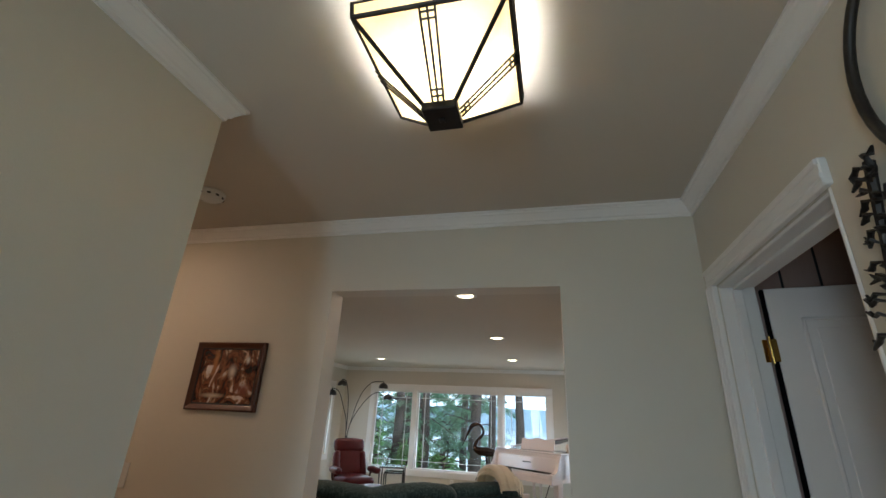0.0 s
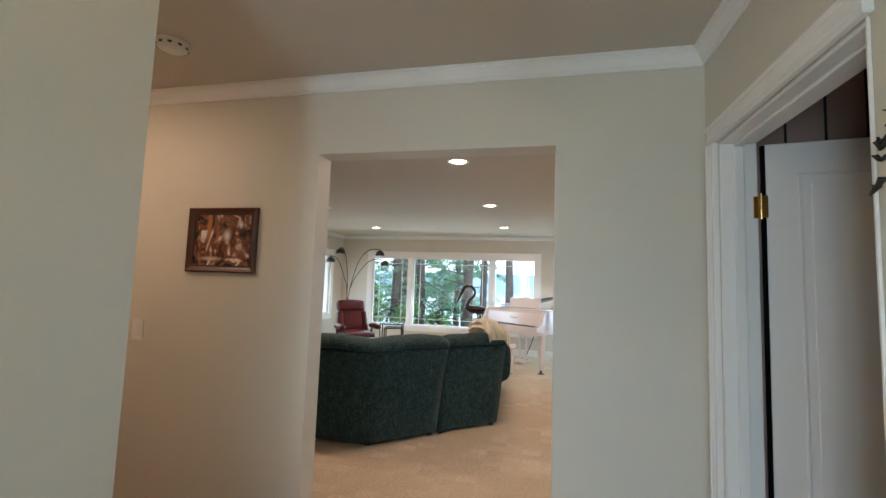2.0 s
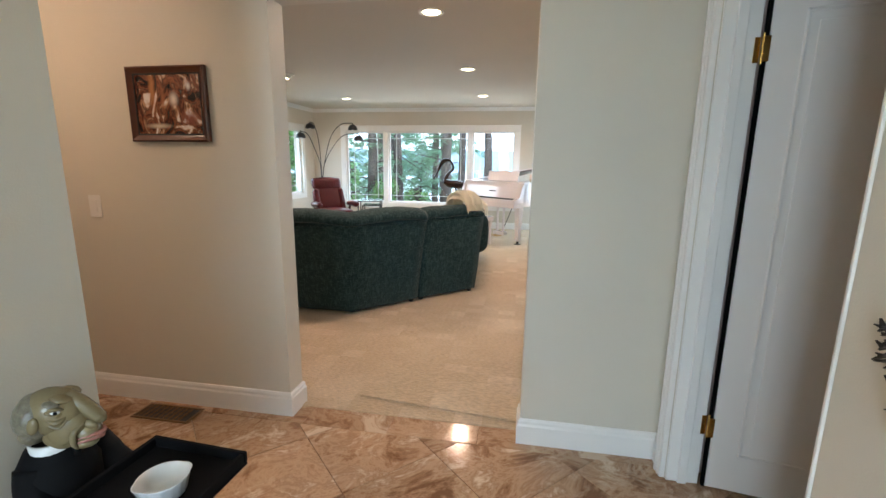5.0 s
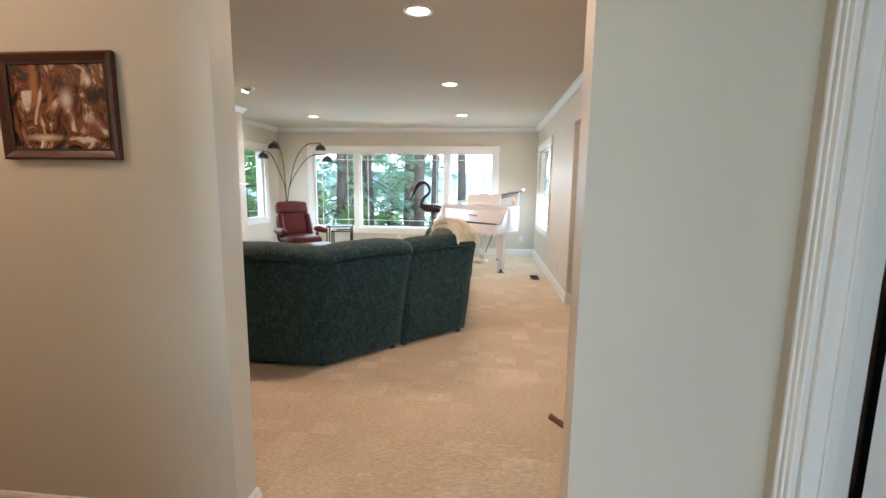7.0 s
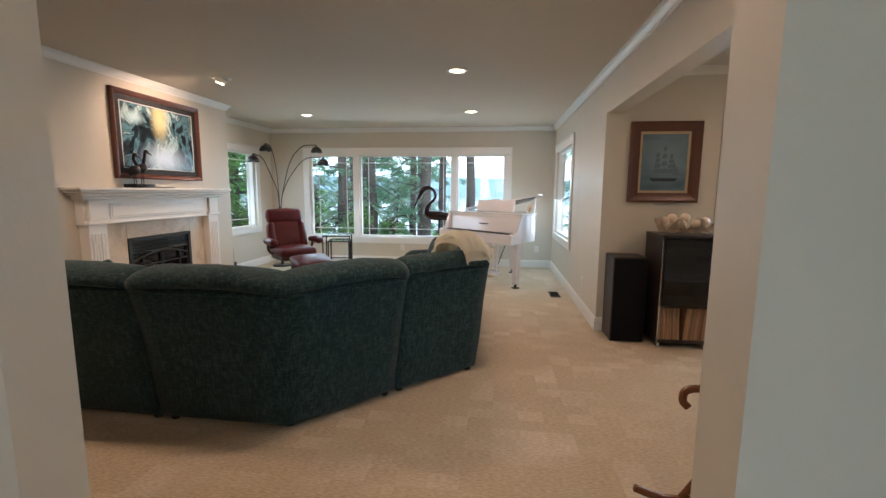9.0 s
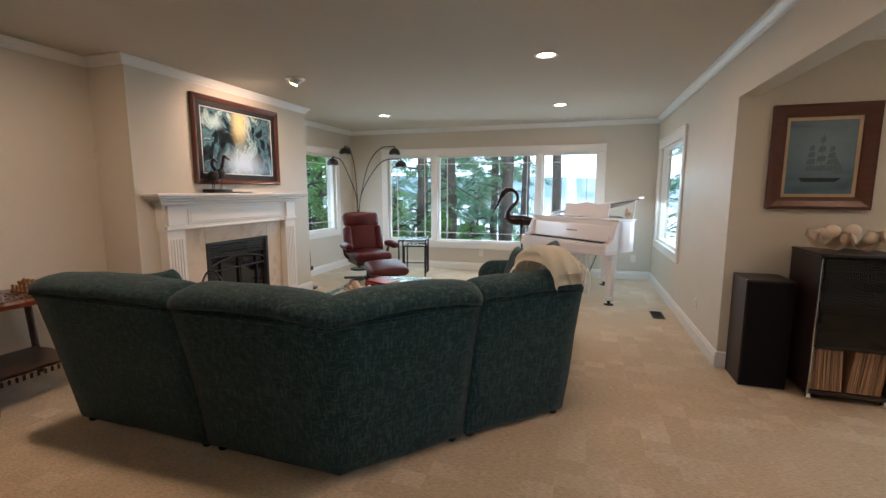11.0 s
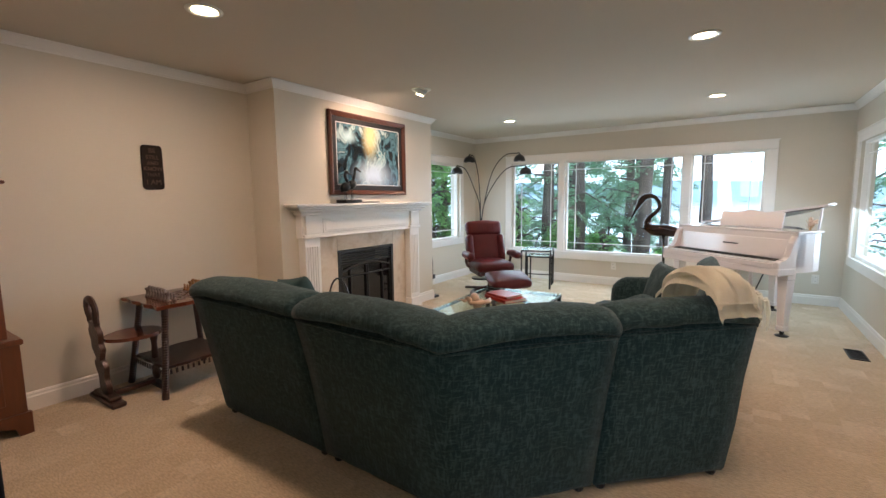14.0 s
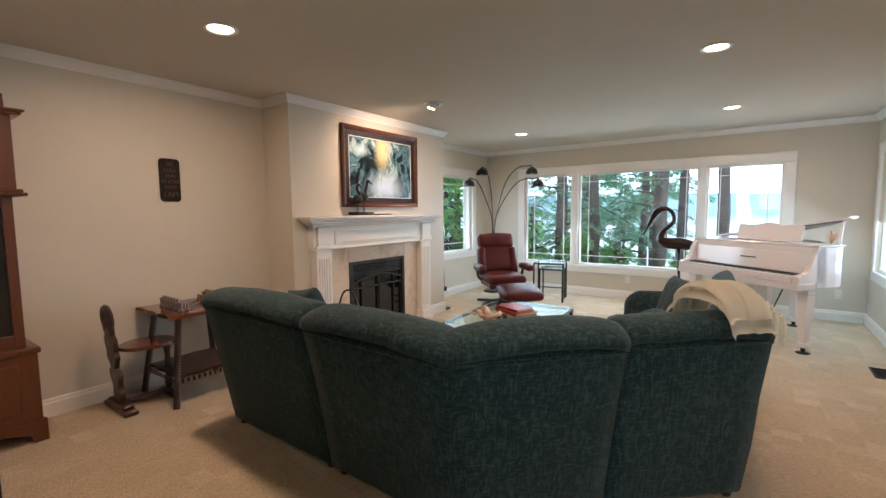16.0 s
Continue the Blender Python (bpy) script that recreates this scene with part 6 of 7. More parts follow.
for z, h in ((0.58, 0.07), (0.66, 0.05), (0.735, 0.09), (0.895, 0.06), (0.965, 0.05)):
    c = part("component", B(0.04, 0.47, -0.0125, -0.009, z, z + h, 0.001), M_FACEPLATE, hf, "component fascia behind smoked glass")
    bm = bmesh.new()
    for k in range(4):
        lathe([(0.008, 0), (0.007, 0.006), (0, 0.006)], 10, bm=bm, m=pose(0.30 + k * 0.04, -0.0125, z + h / 2, 90))
    part("knob", bm, M_BLACK, c)
rng = random.Random(11)
x = 0.03
lp = [mesh_of(B(0, t, 0.03, 0.34, 0, 0.285), "record_sleeve", M_LP) for t in (0.005, 0.008, 0.011)]
while x < 0.46:
    if 0.23 < x < 0.26:
        x = 0.262
    k = rng.randrange(3)
    r = new("record_sleeve", lp[k])
    r.matrix_basis = pose(1.10 + x * 0.9, 5.35, 0.071, 0, rng.uniform(-1, 1) + (4 if x > 0.26 else -3), 0)
    tagged(r, "worn record sleeve standing in the hi-fi cabinet", "record", "records")
    x += (0.006, 0.009, 0.012)[k] + 0.003
for x in (0.03, 0.48):
    for y in (0.03, 0.38):
        part("caster", lathe([(0.018, 0.0), (0.022, 0.02), (0.014, 0.05)], 10, m=pose(x, y, 0)), M_CHROME, hf, "chrome caster")

rb = thing("ribbon_bowl", pose(1.34, 5.56, 0.993), "pearly wavy ribbon bowl holding pale balls", "ornament")
own = bmesh.new()
rows = []
for k in range(81):
    a = k / 80
    x = (a - 0.5) * 0.50
    w = math.sin(a * 6 * math.pi)
    rows.append([own.verts.new((x + 0.03 * math.cos(a * 6 * math.pi), s * 0.085, 0.075 + 0.062 * w + 0.02 * s * math.cos(a * 6 * math.pi))) for s in (-1, -0.3, 0.3, 1)])
for a, b in zip(rows, rows[1:]):
    for k in range(3):
        own.faces.new((a[k], a[k + 1], b[k + 1], b[k]))
bmesh.ops.solidify(own, geom=own.faces[:], thickness=0.014)
part("ribbon", own, M_RIBBON, rb, smooth=True)
for k, (x, z) in enumerate(((-0.15, 0.085), (-0.02, 0.06), (0.02, 0.115), (0.17, 0.085), (-0.09, 0.11), (0.10, 0.07))):
    bm = bmesh.new()
    bmesh.ops.create_icosphere(bm, subdivisions=3, radius=0.042, matrix=pose(x, 0.02 * (-1) ** k, z + 0.02))
    part("ball", bm, M_RIBBON, rb, smooth=True)

# ---- bentwood rocking chair ----
rk = thing("rocking_chair", pose(0.90, 3.12, 0, 0, 0, 90), "bentwood rocking chair with a cane back", "rocking chair")
# local: faces -y
M_BENTW = mat("honey_bentwood", (0.20, 0.075, 0.025), 0.25, second=(0.12, 0.04, 0.014), scale=9, stretch=(1, 1, 4), coat=0.3)
for s in (-1, 1):
    rock = curve([(s * 0.25, -0.55, 0.11), (s * 0.25, -0.38, 0.035), (s * 0.25, 0.0, 0.015), (s * 0.22, 0.40, 0.022)] + ([(-0.17, 0.64, 0.05), (-0.145, 0.79, 0.125)] if s < 0 else [(0.21, 0.50, 0.04), (0.205, 0.58, 0.07)]), 7)
    part("rocker", tube(rock, 0.017, 10), M_BENTW, rk, "curved rocker", smooth=True)
    loop = curve([(s * 0.25, -0.25, 0.03), (s * 0.26, -0.30, 0.25), (s * 0.26, -0.22, 0.45), (s * 0.26, -0.22, 0.60), (s * 0.27, -0.33, 0.665), (s * 0.27, -0.41, 0.63), (s * 0.27, -0.39, 0.57)], 7)
    part("front_loop", tube(loop, 0.016, 10), M_BENTW, rk, smooth=True)
    armr = curve([(s * 0.27, -0.36, 0.665), (s * 0.28, -0.15, 0.67), (s * 0.26, 0.08, 0.66), (s * 0.22, 0.20, 0.62)], 7)
    part("armrest", tube(armr, 0.018, 10), M_BENTW, rk, smooth=True)
    scroll = curve([(s * 0.22, 0.25, 0.50), (s * 0.25, 0.32, 0.52), (s * 0.27, 0.375, 0.50), (s * 0.27, 0.385, 0.455), (s * 0.26, 0.365, 0.43)], 7)
    part("scroll", tube(scroll, 0.017, 10), M_BENTW, rk, smooth=True)
    rear = curve([(s * 0.22, 0.38, 0.03), (s * 0.23, 0.20, 0.30), (s * 0.22, 0.10, 0.44)], 7)
    part("rear_leg", tube(rear, 0.016, 10), M_BENTW, rk, smooth=True)
ring = [(0.21 * math.copysign(abs(math.cos(a)) ** 0.45, math.cos(a)), 0.25 * math.copysign(abs(math.sin(a)) ** 0.6, math.sin(a))) for a in [2 * math.pi * k / 48 for k in range(49)]]
BK = pose(0, 0.27, 0.615, 90 - 14)
part("back_frame", tube([BK @ Vector((x, y, 0)) for x, y in ring], 0.024, 10), M_BENTW, rk, smooth=True)


def cane(nx, ny, w, h, step):
    bm = bmesh.new()
    for k in range(int(2 * w / step)):
        x = -w + k * step
        e = h * (1 - abs(x / w) ** 5) ** 0.4
        B(x - 0.0018, x + 0.0018, -e, e, -0.001, 0.001, bm=bm)
    for k in range(int(2 * h / step)):
        y = -h + k * step
        e = w * (1 - abs(y / h) ** 4) ** 0.4
        B(-e, e, y - 0.0018, y + 0.0018, -0.0022, 0.0, bm=bm)
    for sgn in (-1, 1):
        for k in range(int(2 * (w + h) / (step * 1.4142))):
            c = -(w + h) + k * step * 1.4142
            x0, x1 = max(-w, c - h) * 0.96, min(w, c + h) * 0.96
            if x1 - x0 < 0.02:
                continue
            p0, p1 = Vector((x0, sgn * (c - x0), 0.002)), Vector((x1, sgn * (c - x1), 0.002))
            if max(abs(p0.y), abs(p1.y)) > h:
                continue
            d = (p1 - p0).normalized() * 0
            n2 = Vector((-(p1 - p0).y, (p1 - p0).x, 0)).normalized() * 0.0018
            q = [bm.verts.new(v) for v in (p0 - n2, p1 - n2, p1 + n2, p0 + n2)]
            bm.faces.new(q)
    return bm


part("cane_back", cane(0, 0, 0.195, 0.235, 0.0165), M_CANE, rk, "open woven cane panel", m=BK)
seatring = [(0.23 * math.cos(a), 0.22 * math.sin(a) - 0.05) for a in [2 * math.pi * k / 36 for k in range(37)]]
part("seat_frame", tube([(x, y, 0.44 - 0.06 * (y + 0.05)) for x, y in seatring], 0.02, 8), M_BENTW, rk, smooth=True)
part("cane_seat", cane(0, 0, 0.21, 0.20, 0.0165), M_CANE, rk, m=pose(0, -0.05, 0.442, -3.4))

# dark framed panel against the south wall, seen by its edge
bk = thing("black_panel", pose(-1.75, 2.302, 0), "tall black framed panel leaning flat against the wall", "panel")
part("board", B(-0.35, 0.36, -0.045, 0.028, 0.02, 1.80, 0.003), M_COAT, bk)
bm = B(-0.36, -0.31, 0.0175, 0.040, 0.0, 1.82, 0.003)
B(0.32, 0.37, 0.0175, 0.040, 0.0, 1.82, 0.003, bm=bm)
B(-0.31, 0.32, 0.0175, 0.040, 0.0, 0.05, 0.003, bm=bm)
B(-0.31, 0.32, 0.0175, 0.040, 1.77, 1.82, 0.003, bm=bm)
part("frame", bm, M_COAT, bk)

# ---- ceiling fittings ----
for cx, cy in CANS + [(-2.55, 1.58)]:
    c = thing("recessed_light", pose(cx, cy, CEIL), "recessed ceiling light with a white trim ring, lit warm", "ceiling light", "recessed lights")
    part("trim_ring", lathe([(0.098, -0.001), (0.098, -0.006), (0.080, -0.010), (0.068, -0.003), (0.068, -0.001)], 32), M_TRIM, c, smooth=True)
    part("lamp_disc", lathe([(0.0, -0.004), (0.066, -0.004), (0.066, -0.0015), (0.0, -0.0015)], 32), M_CAN, c, "glowing lamp face")
sp = thing("accent_spot", pose(-3.10, 5.77, CEIL), "white ceiling accent light aimed at the painting", "ceiling light")
part("trim_ring", lathe([(0.095, -0.001), (0.095, -0.008), (0.065, -0.012), (0.065, -0.001)], 28), M_TRIM, sp)
part("eyeball", lathe([(0.0, -0.055), (0.035, -0.05), (0.055, -0.03), (0.06, -0.002)], 24, m=pose(0, 0, 0, 0, 22, 0)), M_TRIM, sp, smooth=True)
part("lamp_face", lathe([(0.0, -0.060), (0.036, -0.058), (0.036, -0.052), (0.0, -0.052)], 20, m=pose(0, 0, 0, 0, 22, 0)), M_CAN, sp)

fl = thing("ceiling_lamp", pose(-0.27, 0.965, 0), "square amber art-glass ceiling lamp with dark metal frame", "ceiling light")
RT, RB, RH = 0.20, 0.045, 2.385
ZB = 2.215
M_LAMPMETAL = mat("lamp_bronze", (0.012, 0.010, 0.009), 0.4, 0.5, second=(0.02, 0.017, 0.014), scale=30)
bm = bmesh.new()
cor = [(-1, -1), (1, -1), (1, 1), (-1, 1)]
for k in range(4):
    a, b = cor[k], cor[(k + 1) % 4]
    tube([(a[0] * RT, a[1] * RT, RH), (b[0] * RT, b[1] * RT, RH)], 0.007, 6, bm=bm)
    tube([(a[0] * RT * 1.02, a[1] * RT * 1.02, RH + 0.045), (b[0] * RT * 1.02, b[1] * RT * 1.02, RH + 0.045)], 0.004, 6, bm=bm)
    tube([(a[0] * RT, a[1] * RT, RH), (a[0] * RB, a[1] * RB, ZB)], 0.0065, 6, bm=bm)
    tube([(a[0] * RT, a[1] * RT, RH), (a[0] * RT * 1.02, a[1] * RT * 1.02, RH + 0.045)], 0.006, 6, bm=bm)
part("frame", bm, M_LAMPMETAL, fl, "dark bronze frame")
for k in range(4):
    a, b = Vector((*cor[k], 0)), Vector((*cor[(k + 1) % 4], 0))
    own = bmesh.new()
    q = [Vector((a.x * RT, a.y * RT, RH)), Vector((b.x * RT, b.y * RT, RH)), Vector((b.x * RB, b.y * RB, ZB)), Vector((a.x * RB, a.y * RB, ZB))]
    own.faces.new([own.verts.new(v) for v in q])
    bmesh.ops.solidify(own, geom=own.faces[:], thickness=0.003)
    part("glass_panel", own, M_AMBER, fl, "lit amber and cream glass")
    own = bmesh.new()
    q2 = [q[0], q[1], Vector((b.x * RT * 1.02, b.y * RT * 1.02, RH + 0.045)), Vector((a.x * RT * 1.02, a.y * RT * 1.02, RH + 0.045))]
    own.faces.new([own.verts.new(v) for v in q2])
    bmesh.ops.solidify(own, geom=own.faces[:], thickness=0.003)
    part("glass_band", own, M_AMBER, fl)
    # leading: two lines with a ladder of squares at each end
    mid_t, mid_b = (q[0] + q[1]) / 2, (q[2] + q[3]) / 2
    along_v = (q[1] - q[0]).normalized()
    out = Vector((mid_t.x, mid_t.y, -0.35 * 0)).normalized() * 0.006 + Vector((0, 0, -0.006))
    bm = bmesh.new()
    for off in (-0.020, 0.0, 0.020):
        o2 = off * (0.75 if off else 0)
        tube([mid_t + along_v * off + out, mid_b + along_v * off * 0.75 + out], 0.0032, 5, bm=bm)
    for f in (0.07, 0.14, 0.86, 0.93):
        c = mid_t + (mid_b - mid_t) * f + out
        wv = 0.020 * (1 - 0.25 * f)
        tube([c - along_v * wv, c + along_v * wv], 0.0032, 5, bm=bm)
    part("leading", bm, M_LAMPMETAL, fl)
bm = B(-RB - 0.003, RB + 0.003, -RB - 0.003, RB + 0.003, ZB - 0.022, ZB + 0.004, 0.003)
B(-0.008, 0.008, -0.008, 0.008, ZB - 0.028, ZB - 0.02, 0.002, bm=bm)
part("bottom_cap", bm, M_LAMPMETAL, fl, "dark bronze bottom box")
bm = lathe([(0.065, CEIL - 0.02), (0.07, CEIL - 0.001)], 24)
for s in (-1, 1):
    tube([(0.0, 0, CEIL - 0.02), (0.0, 0, ZB)], 0.006, 6, bm=bm)
part("canopy", bm, M_LAMPMETAL, fl)

sd = thing("smoke_detector", pose(-1.68, 1.665, CEIL), "round white smoke detector on the ceiling", "smoke detector")
part("body", lathe([(0.07, -0.001), (0.07, -0.012), (0.062, -0.03), (0.04, -0.042), (0.0, -0.044)], 28), M_PLASTIC, sd, smooth=True)
bm = bmesh.new()
for k in range(10):
    a = k * 0.628
    B(-0.008, 0.008, 0.057, 0.066, -0.030, -0.022, bm=bm, m=pose(0, 0, 0, 0, 0, math.degrees(a)))
part("vent_slot", bm, M_BLACK, sd)


def plate(m, label, category, toggle):
    p = thing("switch_plate" if toggle else "power_outlet", m, label, category)
    part("plate", B(-0.037, 0.037, -0.006, 0, -0.058, 0.058, 0.002), M_PLASTIC, p)
    if toggle:
        part("rocker_switch", B(-0.016, 0.016, -0.010, -0.006, -0.033, 0.033, 0.002, m=pose(0, 0, 0, 2)), M_PLASTIC, p)
    else:
        bm = B(-0.016, 0.016, -0.0085, -0.006, 0.008, 0.038, 0.004)
        B(-0.016, 0.016, -0.0085, -0.006, -0.038, -0.008, 0.004, bm=bm)
        part("socket", bm, M_PLASTIC, p)
        bm = bmesh.new()
        for z in (0.025, -0.021):
            B(-0.007, -0.005, -0.0092, -0.0083, z - 0.005, z + 0.005, bm=bm)
            B(0.005, 0.007, -0.0092, -0.0083, z - 0.005, z + 0.005, bm=bm)
        part("slot", bm, M_BLACK, p)


plate(pose(-2.22, 2.119, 1.095), "white rocker light switch on the foyer wall", "switch", True)
plate(pose(EX - 0.001, 6.52, 0.33, 0, 0, -90), "white power outlet low on the wall", "outlet", False)
plate(pose(0.43, NY - 0.001, 0.33), "white power outlet behind the piano", "outlet", False)
plate(pose(-2.02, NY - 0.001, 0.31), "white power outlet below the window", "outlet", False)


def register(m, w, d, frame_mat, label):
    r = thing("floor_register", m, label, "floor vent")
    bm = bmesh.new()
    for a, b, c, e in ((0, w, 0, 0.014), (0, w, d - 0.014, d), (0, 0.014, 0.014, d - 0.014), (w - 0.014, w, 0.014, d - 0.014)):
        B(a, b, c, e, 0.0005, 0.008, 0.002, bm=bm)
    part("frame", bm, frame_mat, r)
    part("well", B(0.012, w - 0.012, 0.012, d - 0.012, 0.0003, 0.002), M_BLACK, r)
    n = int((w - 0.05) / 0.03)
    for k in range(n):
        bm = B(0.03 + k * 0.03, 0.034 + k * 0.03, 0.014, d - 0.014, 0.002, 0.0065)
        if frame_mat is M_DARKBRASS:
            for j in range(3):
                c = 0.035 + j * (d - 0.07) / 2
                tube([(0.032 + k * 0.03 + 0.011 * math.cos(q), c + 0.013 * math.sin(q), 0.0055) for q in [math.pi * 2 * i / 8 for i in range(9)]], 0.0015, 4, bm=bm)
        part("slat", bm, frame_mat, r)


register(pose(-1.985, 1.935, 0), 0.335, 0.14, M_DARKBRASS, "brass floor register with a scrolled grille on marble tiles")
register(pose(0.42, 7.40, 0, 0, 0, -90), 0.30, 0.13, M_IRON, "dark metal floor register in the carpet")

# ---- butler figure with a tray ----
own = bmesh.new()
HEAD = pose(0.010, -0.032, 0.775, 0, 0, 38) @ pose(0, 0, 0, 0, 4, 0) @ Matrix.Diagonal((0.76, 0.74, 0.84, 1))
slots = []


def slot(index):
    """Every face added since the last call takes this material."""
    slots.extend([index] * (len(own.faces) - len(slots)))


def ball(c, radii, index, tilt=0.0, uneven=0.0):
    b = bmesh.new()
    bmesh.ops.create_icosphere(b, subdivisions=3, radius=1.0)
    for v in b.verts:
        v.co *= 1 + uneven * noise.noise(v.co * 6 + Vector(c) * 40)
    bmesh.ops.transform(b, matrix=HEAD @ pose(*c, 0, tilt, 0) @ Matrix.Diagonal((*radii, 1)), verts=b.verts)
    join(own, b)
    slot(index)


def fold(points, radii, index):
    p = curve([HEAD @ Vector(q) for q in points], 5)
    tube(p, [radii[0] + (radii[1] - radii[0]) * math.sin(math.pi * k / (len(p) - 1)) for k in range(len(p))], 8, bm=own)
    slot(index)


ball((-0.012, 0, 0.014), (0.080, 0.056, 0.066), 0)
ball((-0.052, 0, 0.004), (0.054, 0.061, 0.064), 3, 0, 0.06)
ball((-0.060, 0, -0.036), (0.034, 0.052, 0.038), 3, 0, 0.08)
ball((0.030, 0, -0.022), (0.052, 0.045, 0.052), 0)
ball((0.010, 0, -0.054), (0.052, 0.042, 0.040), 0)
ball((0.066, 0, -0.052), (0.042, 0.033, 0.034), 0)
ball((0.060, 0, -0.078), (0.038, 0.030, 0.018), 0)
fold([(0.024, 0, 0.062), (0.055, 0, 0.036), (0.085, 0, 0.008), (0.108, 0, -0.014)], (0.014, 0.017), 0)
ball((0.104, 0, -0.014), (0.017, 0.016, 0.014), 0)
for s in (-1, 1):
    ball((0.086, s * 0.016, -0.022), (0.019, 0.010, 0.012), 0, 20)
    ball((0.022, s * 0.026, 0.060), (0.026, 0.022, 0.009), 0, 14, 0.08)
    ball((0.006, s * 0.044, 0.052), (0.020, 0.014, 0.008), 3, 8, 0.10)
    ball((0.014, s * 0.0445, 0.032), (0.014, 0.009, 0.009), 1)
    ball((0.018, s * 0.0500, 0.031), (0.006, 0.0045, 0.006), 2)
    fold([(0.034, s * 0.038, 0.034), (0.018, s * 0.053, 0.043), (-0.006, s * 0.052, 0.034)], (0.002, 0.005), 0)
    fold([(0.034, s * 0.038, 0.028), (0.018, s * 0.053, 0.022), (-0.006, s * 0.052, 0.031)], (0.002, 0.004), 0)
    fold([(0.040, s * 0.036, 0.020), (0.022, s * 0.051, 0.004), (-0.008, s * 0.052, 0.016)], (0.002, 0.006), 0)
    fold([(0.040, s * 0.038, 0.006), (0.022, s * 0.049, -0.010), (-0.006, s * 0.050, 0.000)], (0.002, 0.005), 0)
    fold([(0.074, s * 0.020, -0.012), (0.054, s * 0.038, -0.034), (0.050, s * 0.036, -0.066), (0.056, s * 0.026, -0.086)], (0.003, 0.007), 0)
    ball((0.020, s * 0.034, -0.034), (0.034, 0.012, 0.036), 0)
    ball((-0.034, s * 0.056, 0.000), (0.014, 0.008, 0.024), 0, 12)
for z, w, rad in ((-0.052, 1.0, 0.0055), (-0.064, 0.94, 0.0065)):
    fold([(0.056, -0.033, z - 0.004), (0.094 * w, -0.022, z + 0.002), (0.113 * w, 0, z + 0.003), (0.094 * w, 0.022, z + 0.002), (0.056, 0.033, z - 0.004)], (0.002, rad), 4)
# collar, shirt and bow tie
lathe([(0.040, 0.63), (0.044, 0.690), (0.040, 0.692), (0.034, 0.635)], 20, bm=own, m=pose(-0.018, -0.038, 0.026))
slot(1)
# coat, arms, trousers, shoes
lathe([(0.038, 0.682), (0.060, 0.668), (0.082, 0.625), (0.084, 0.53), (0.075, 0.43), (0.09, 0.28), (0.08, 0.26)], 24, bm=own, m=pose(-0.026, -0.03, 0.026) @ Matrix.Diagonal((0.95, 0.95, 1, 1)))
for s in (-1, 1):
    tube(curve([(-0.022, s * 0.055 - 0.02, 0.665), (-0.010, s * 0.070 - 0.015, 0.62), (0.04, s * 0.085 - 0.01, 0.575), (0.10, s * 0.09, 0.575), (0.16, s * 0.09, 0.582)], 5), [0.038] * 6 + [0.035] * 8 + [0.028] * 7, 12, bm=own)
    tube([(0, s * 0.06, 0.30), (0.0, s * 0.07, 0.05)], [0.06, 0.045], 12, bm=own)
    tube([(-0.04, s * 0.075, 0.03), (0.05, s * 0.08, 0.03), (0.12, s * 0.085, 0.02)], [0.03, 0.035, 0.015], 10, bm=own, flat=0.7)
for s in (-1, 1):
    prism([(0, 0), (0.04, 0.022), (0.04, -0.022)], 0, 0.018, bm=own, m=pose(0.022, -0.008, 0.698, 0, 0, 40) @ Matrix.Scale(0.7, 4) @ pose(0, 0, 0, 0, 90, 0) @ pose(0, 0, 0, 0, 0, 90 * s))
me = mesh_of(own, "butler_statue", M_FACE)
for extra in (M_WHITECER, M_COAT, M_HAIR, M_LIPS):
    me.materials.append(extra)
slots += [2] * (len(me.polygons) - len(slots))
for p, index in zip(me.polygons, slots):
    p.use_smooth = True
    p.material_index = index
ob = new("butler_statue", me)
ob.matrix_basis = pose(-1.0, 0.92, 0, 0, 0, -14)
tagged(ob, "painted butler statue in a black coat holding a tray", "statue")
TRAY = pose(-0.915, 0.845, 0.605, 0, 0, -3)
tray = thing("serving_tray", TRAY, "black rectangular tray held by the butler statue", "tray")
part("tray_base", B(0, 0.27, -0.19, 0.19, 0, 0.010, 0.003), M_COAT, tray)
for a, b, c, d in ((0, 0.27, -0.19, -0.178), (0, 0.27, 0.178, 0.19), (0, 0.012, -0.178, 0.178), (0.258, 0.27, -0.178, 0.178)):
    part("rim", B(a, b, c, d, 0.010, 0.036, 0.002), M_COAT, tray)
own = bmesh.new()
rings = []
for r, z in ((0.0, 0.004), (0.060, 0.0), (0.066, 0.004), (0.078, 0.045), (0.082, 0.05), (0.077, 0.05), (0.064, 0.012), (0.0, 0.010)):
    ring = []
    for k in range(64):
        a = 2 * math.pi * k / 64
        f = 1 + (0.02 * math.cos(16 * a) if 0.003 < z < 0.046 and r > 0.065 else 0) + (0.10 * max(0, abs(math.cos(a)) - 0.92) / 0.08 if z > 0.044 else 0)
        ring.append(own.verts.new((r * 1.08 * f * math.cos(a), r * 0.95 * f * math.sin(a), z)))
    rings.append(ring)
for a, b in zip(rings, rings[1:]):
    for k in range(64):
        own.faces.new((a[k], a[(k + 1) % 64], b[(k + 1) % 64], b[k]))
bmesh.ops.remove_doubles(own, verts=own.verts, dist=1e-5)
ob = part("fluted_dish", own, M_WHITECER, smooth=True)
ob.matrix_basis = TRAY @ pose(0.165, 0.050, 0.0105, 0, 0, 62) @ Matrix.Diagonal((0.60, 0.66, 0.85, 1))
tagged(ob, "white fluted oval dish on the black tray", "dish")

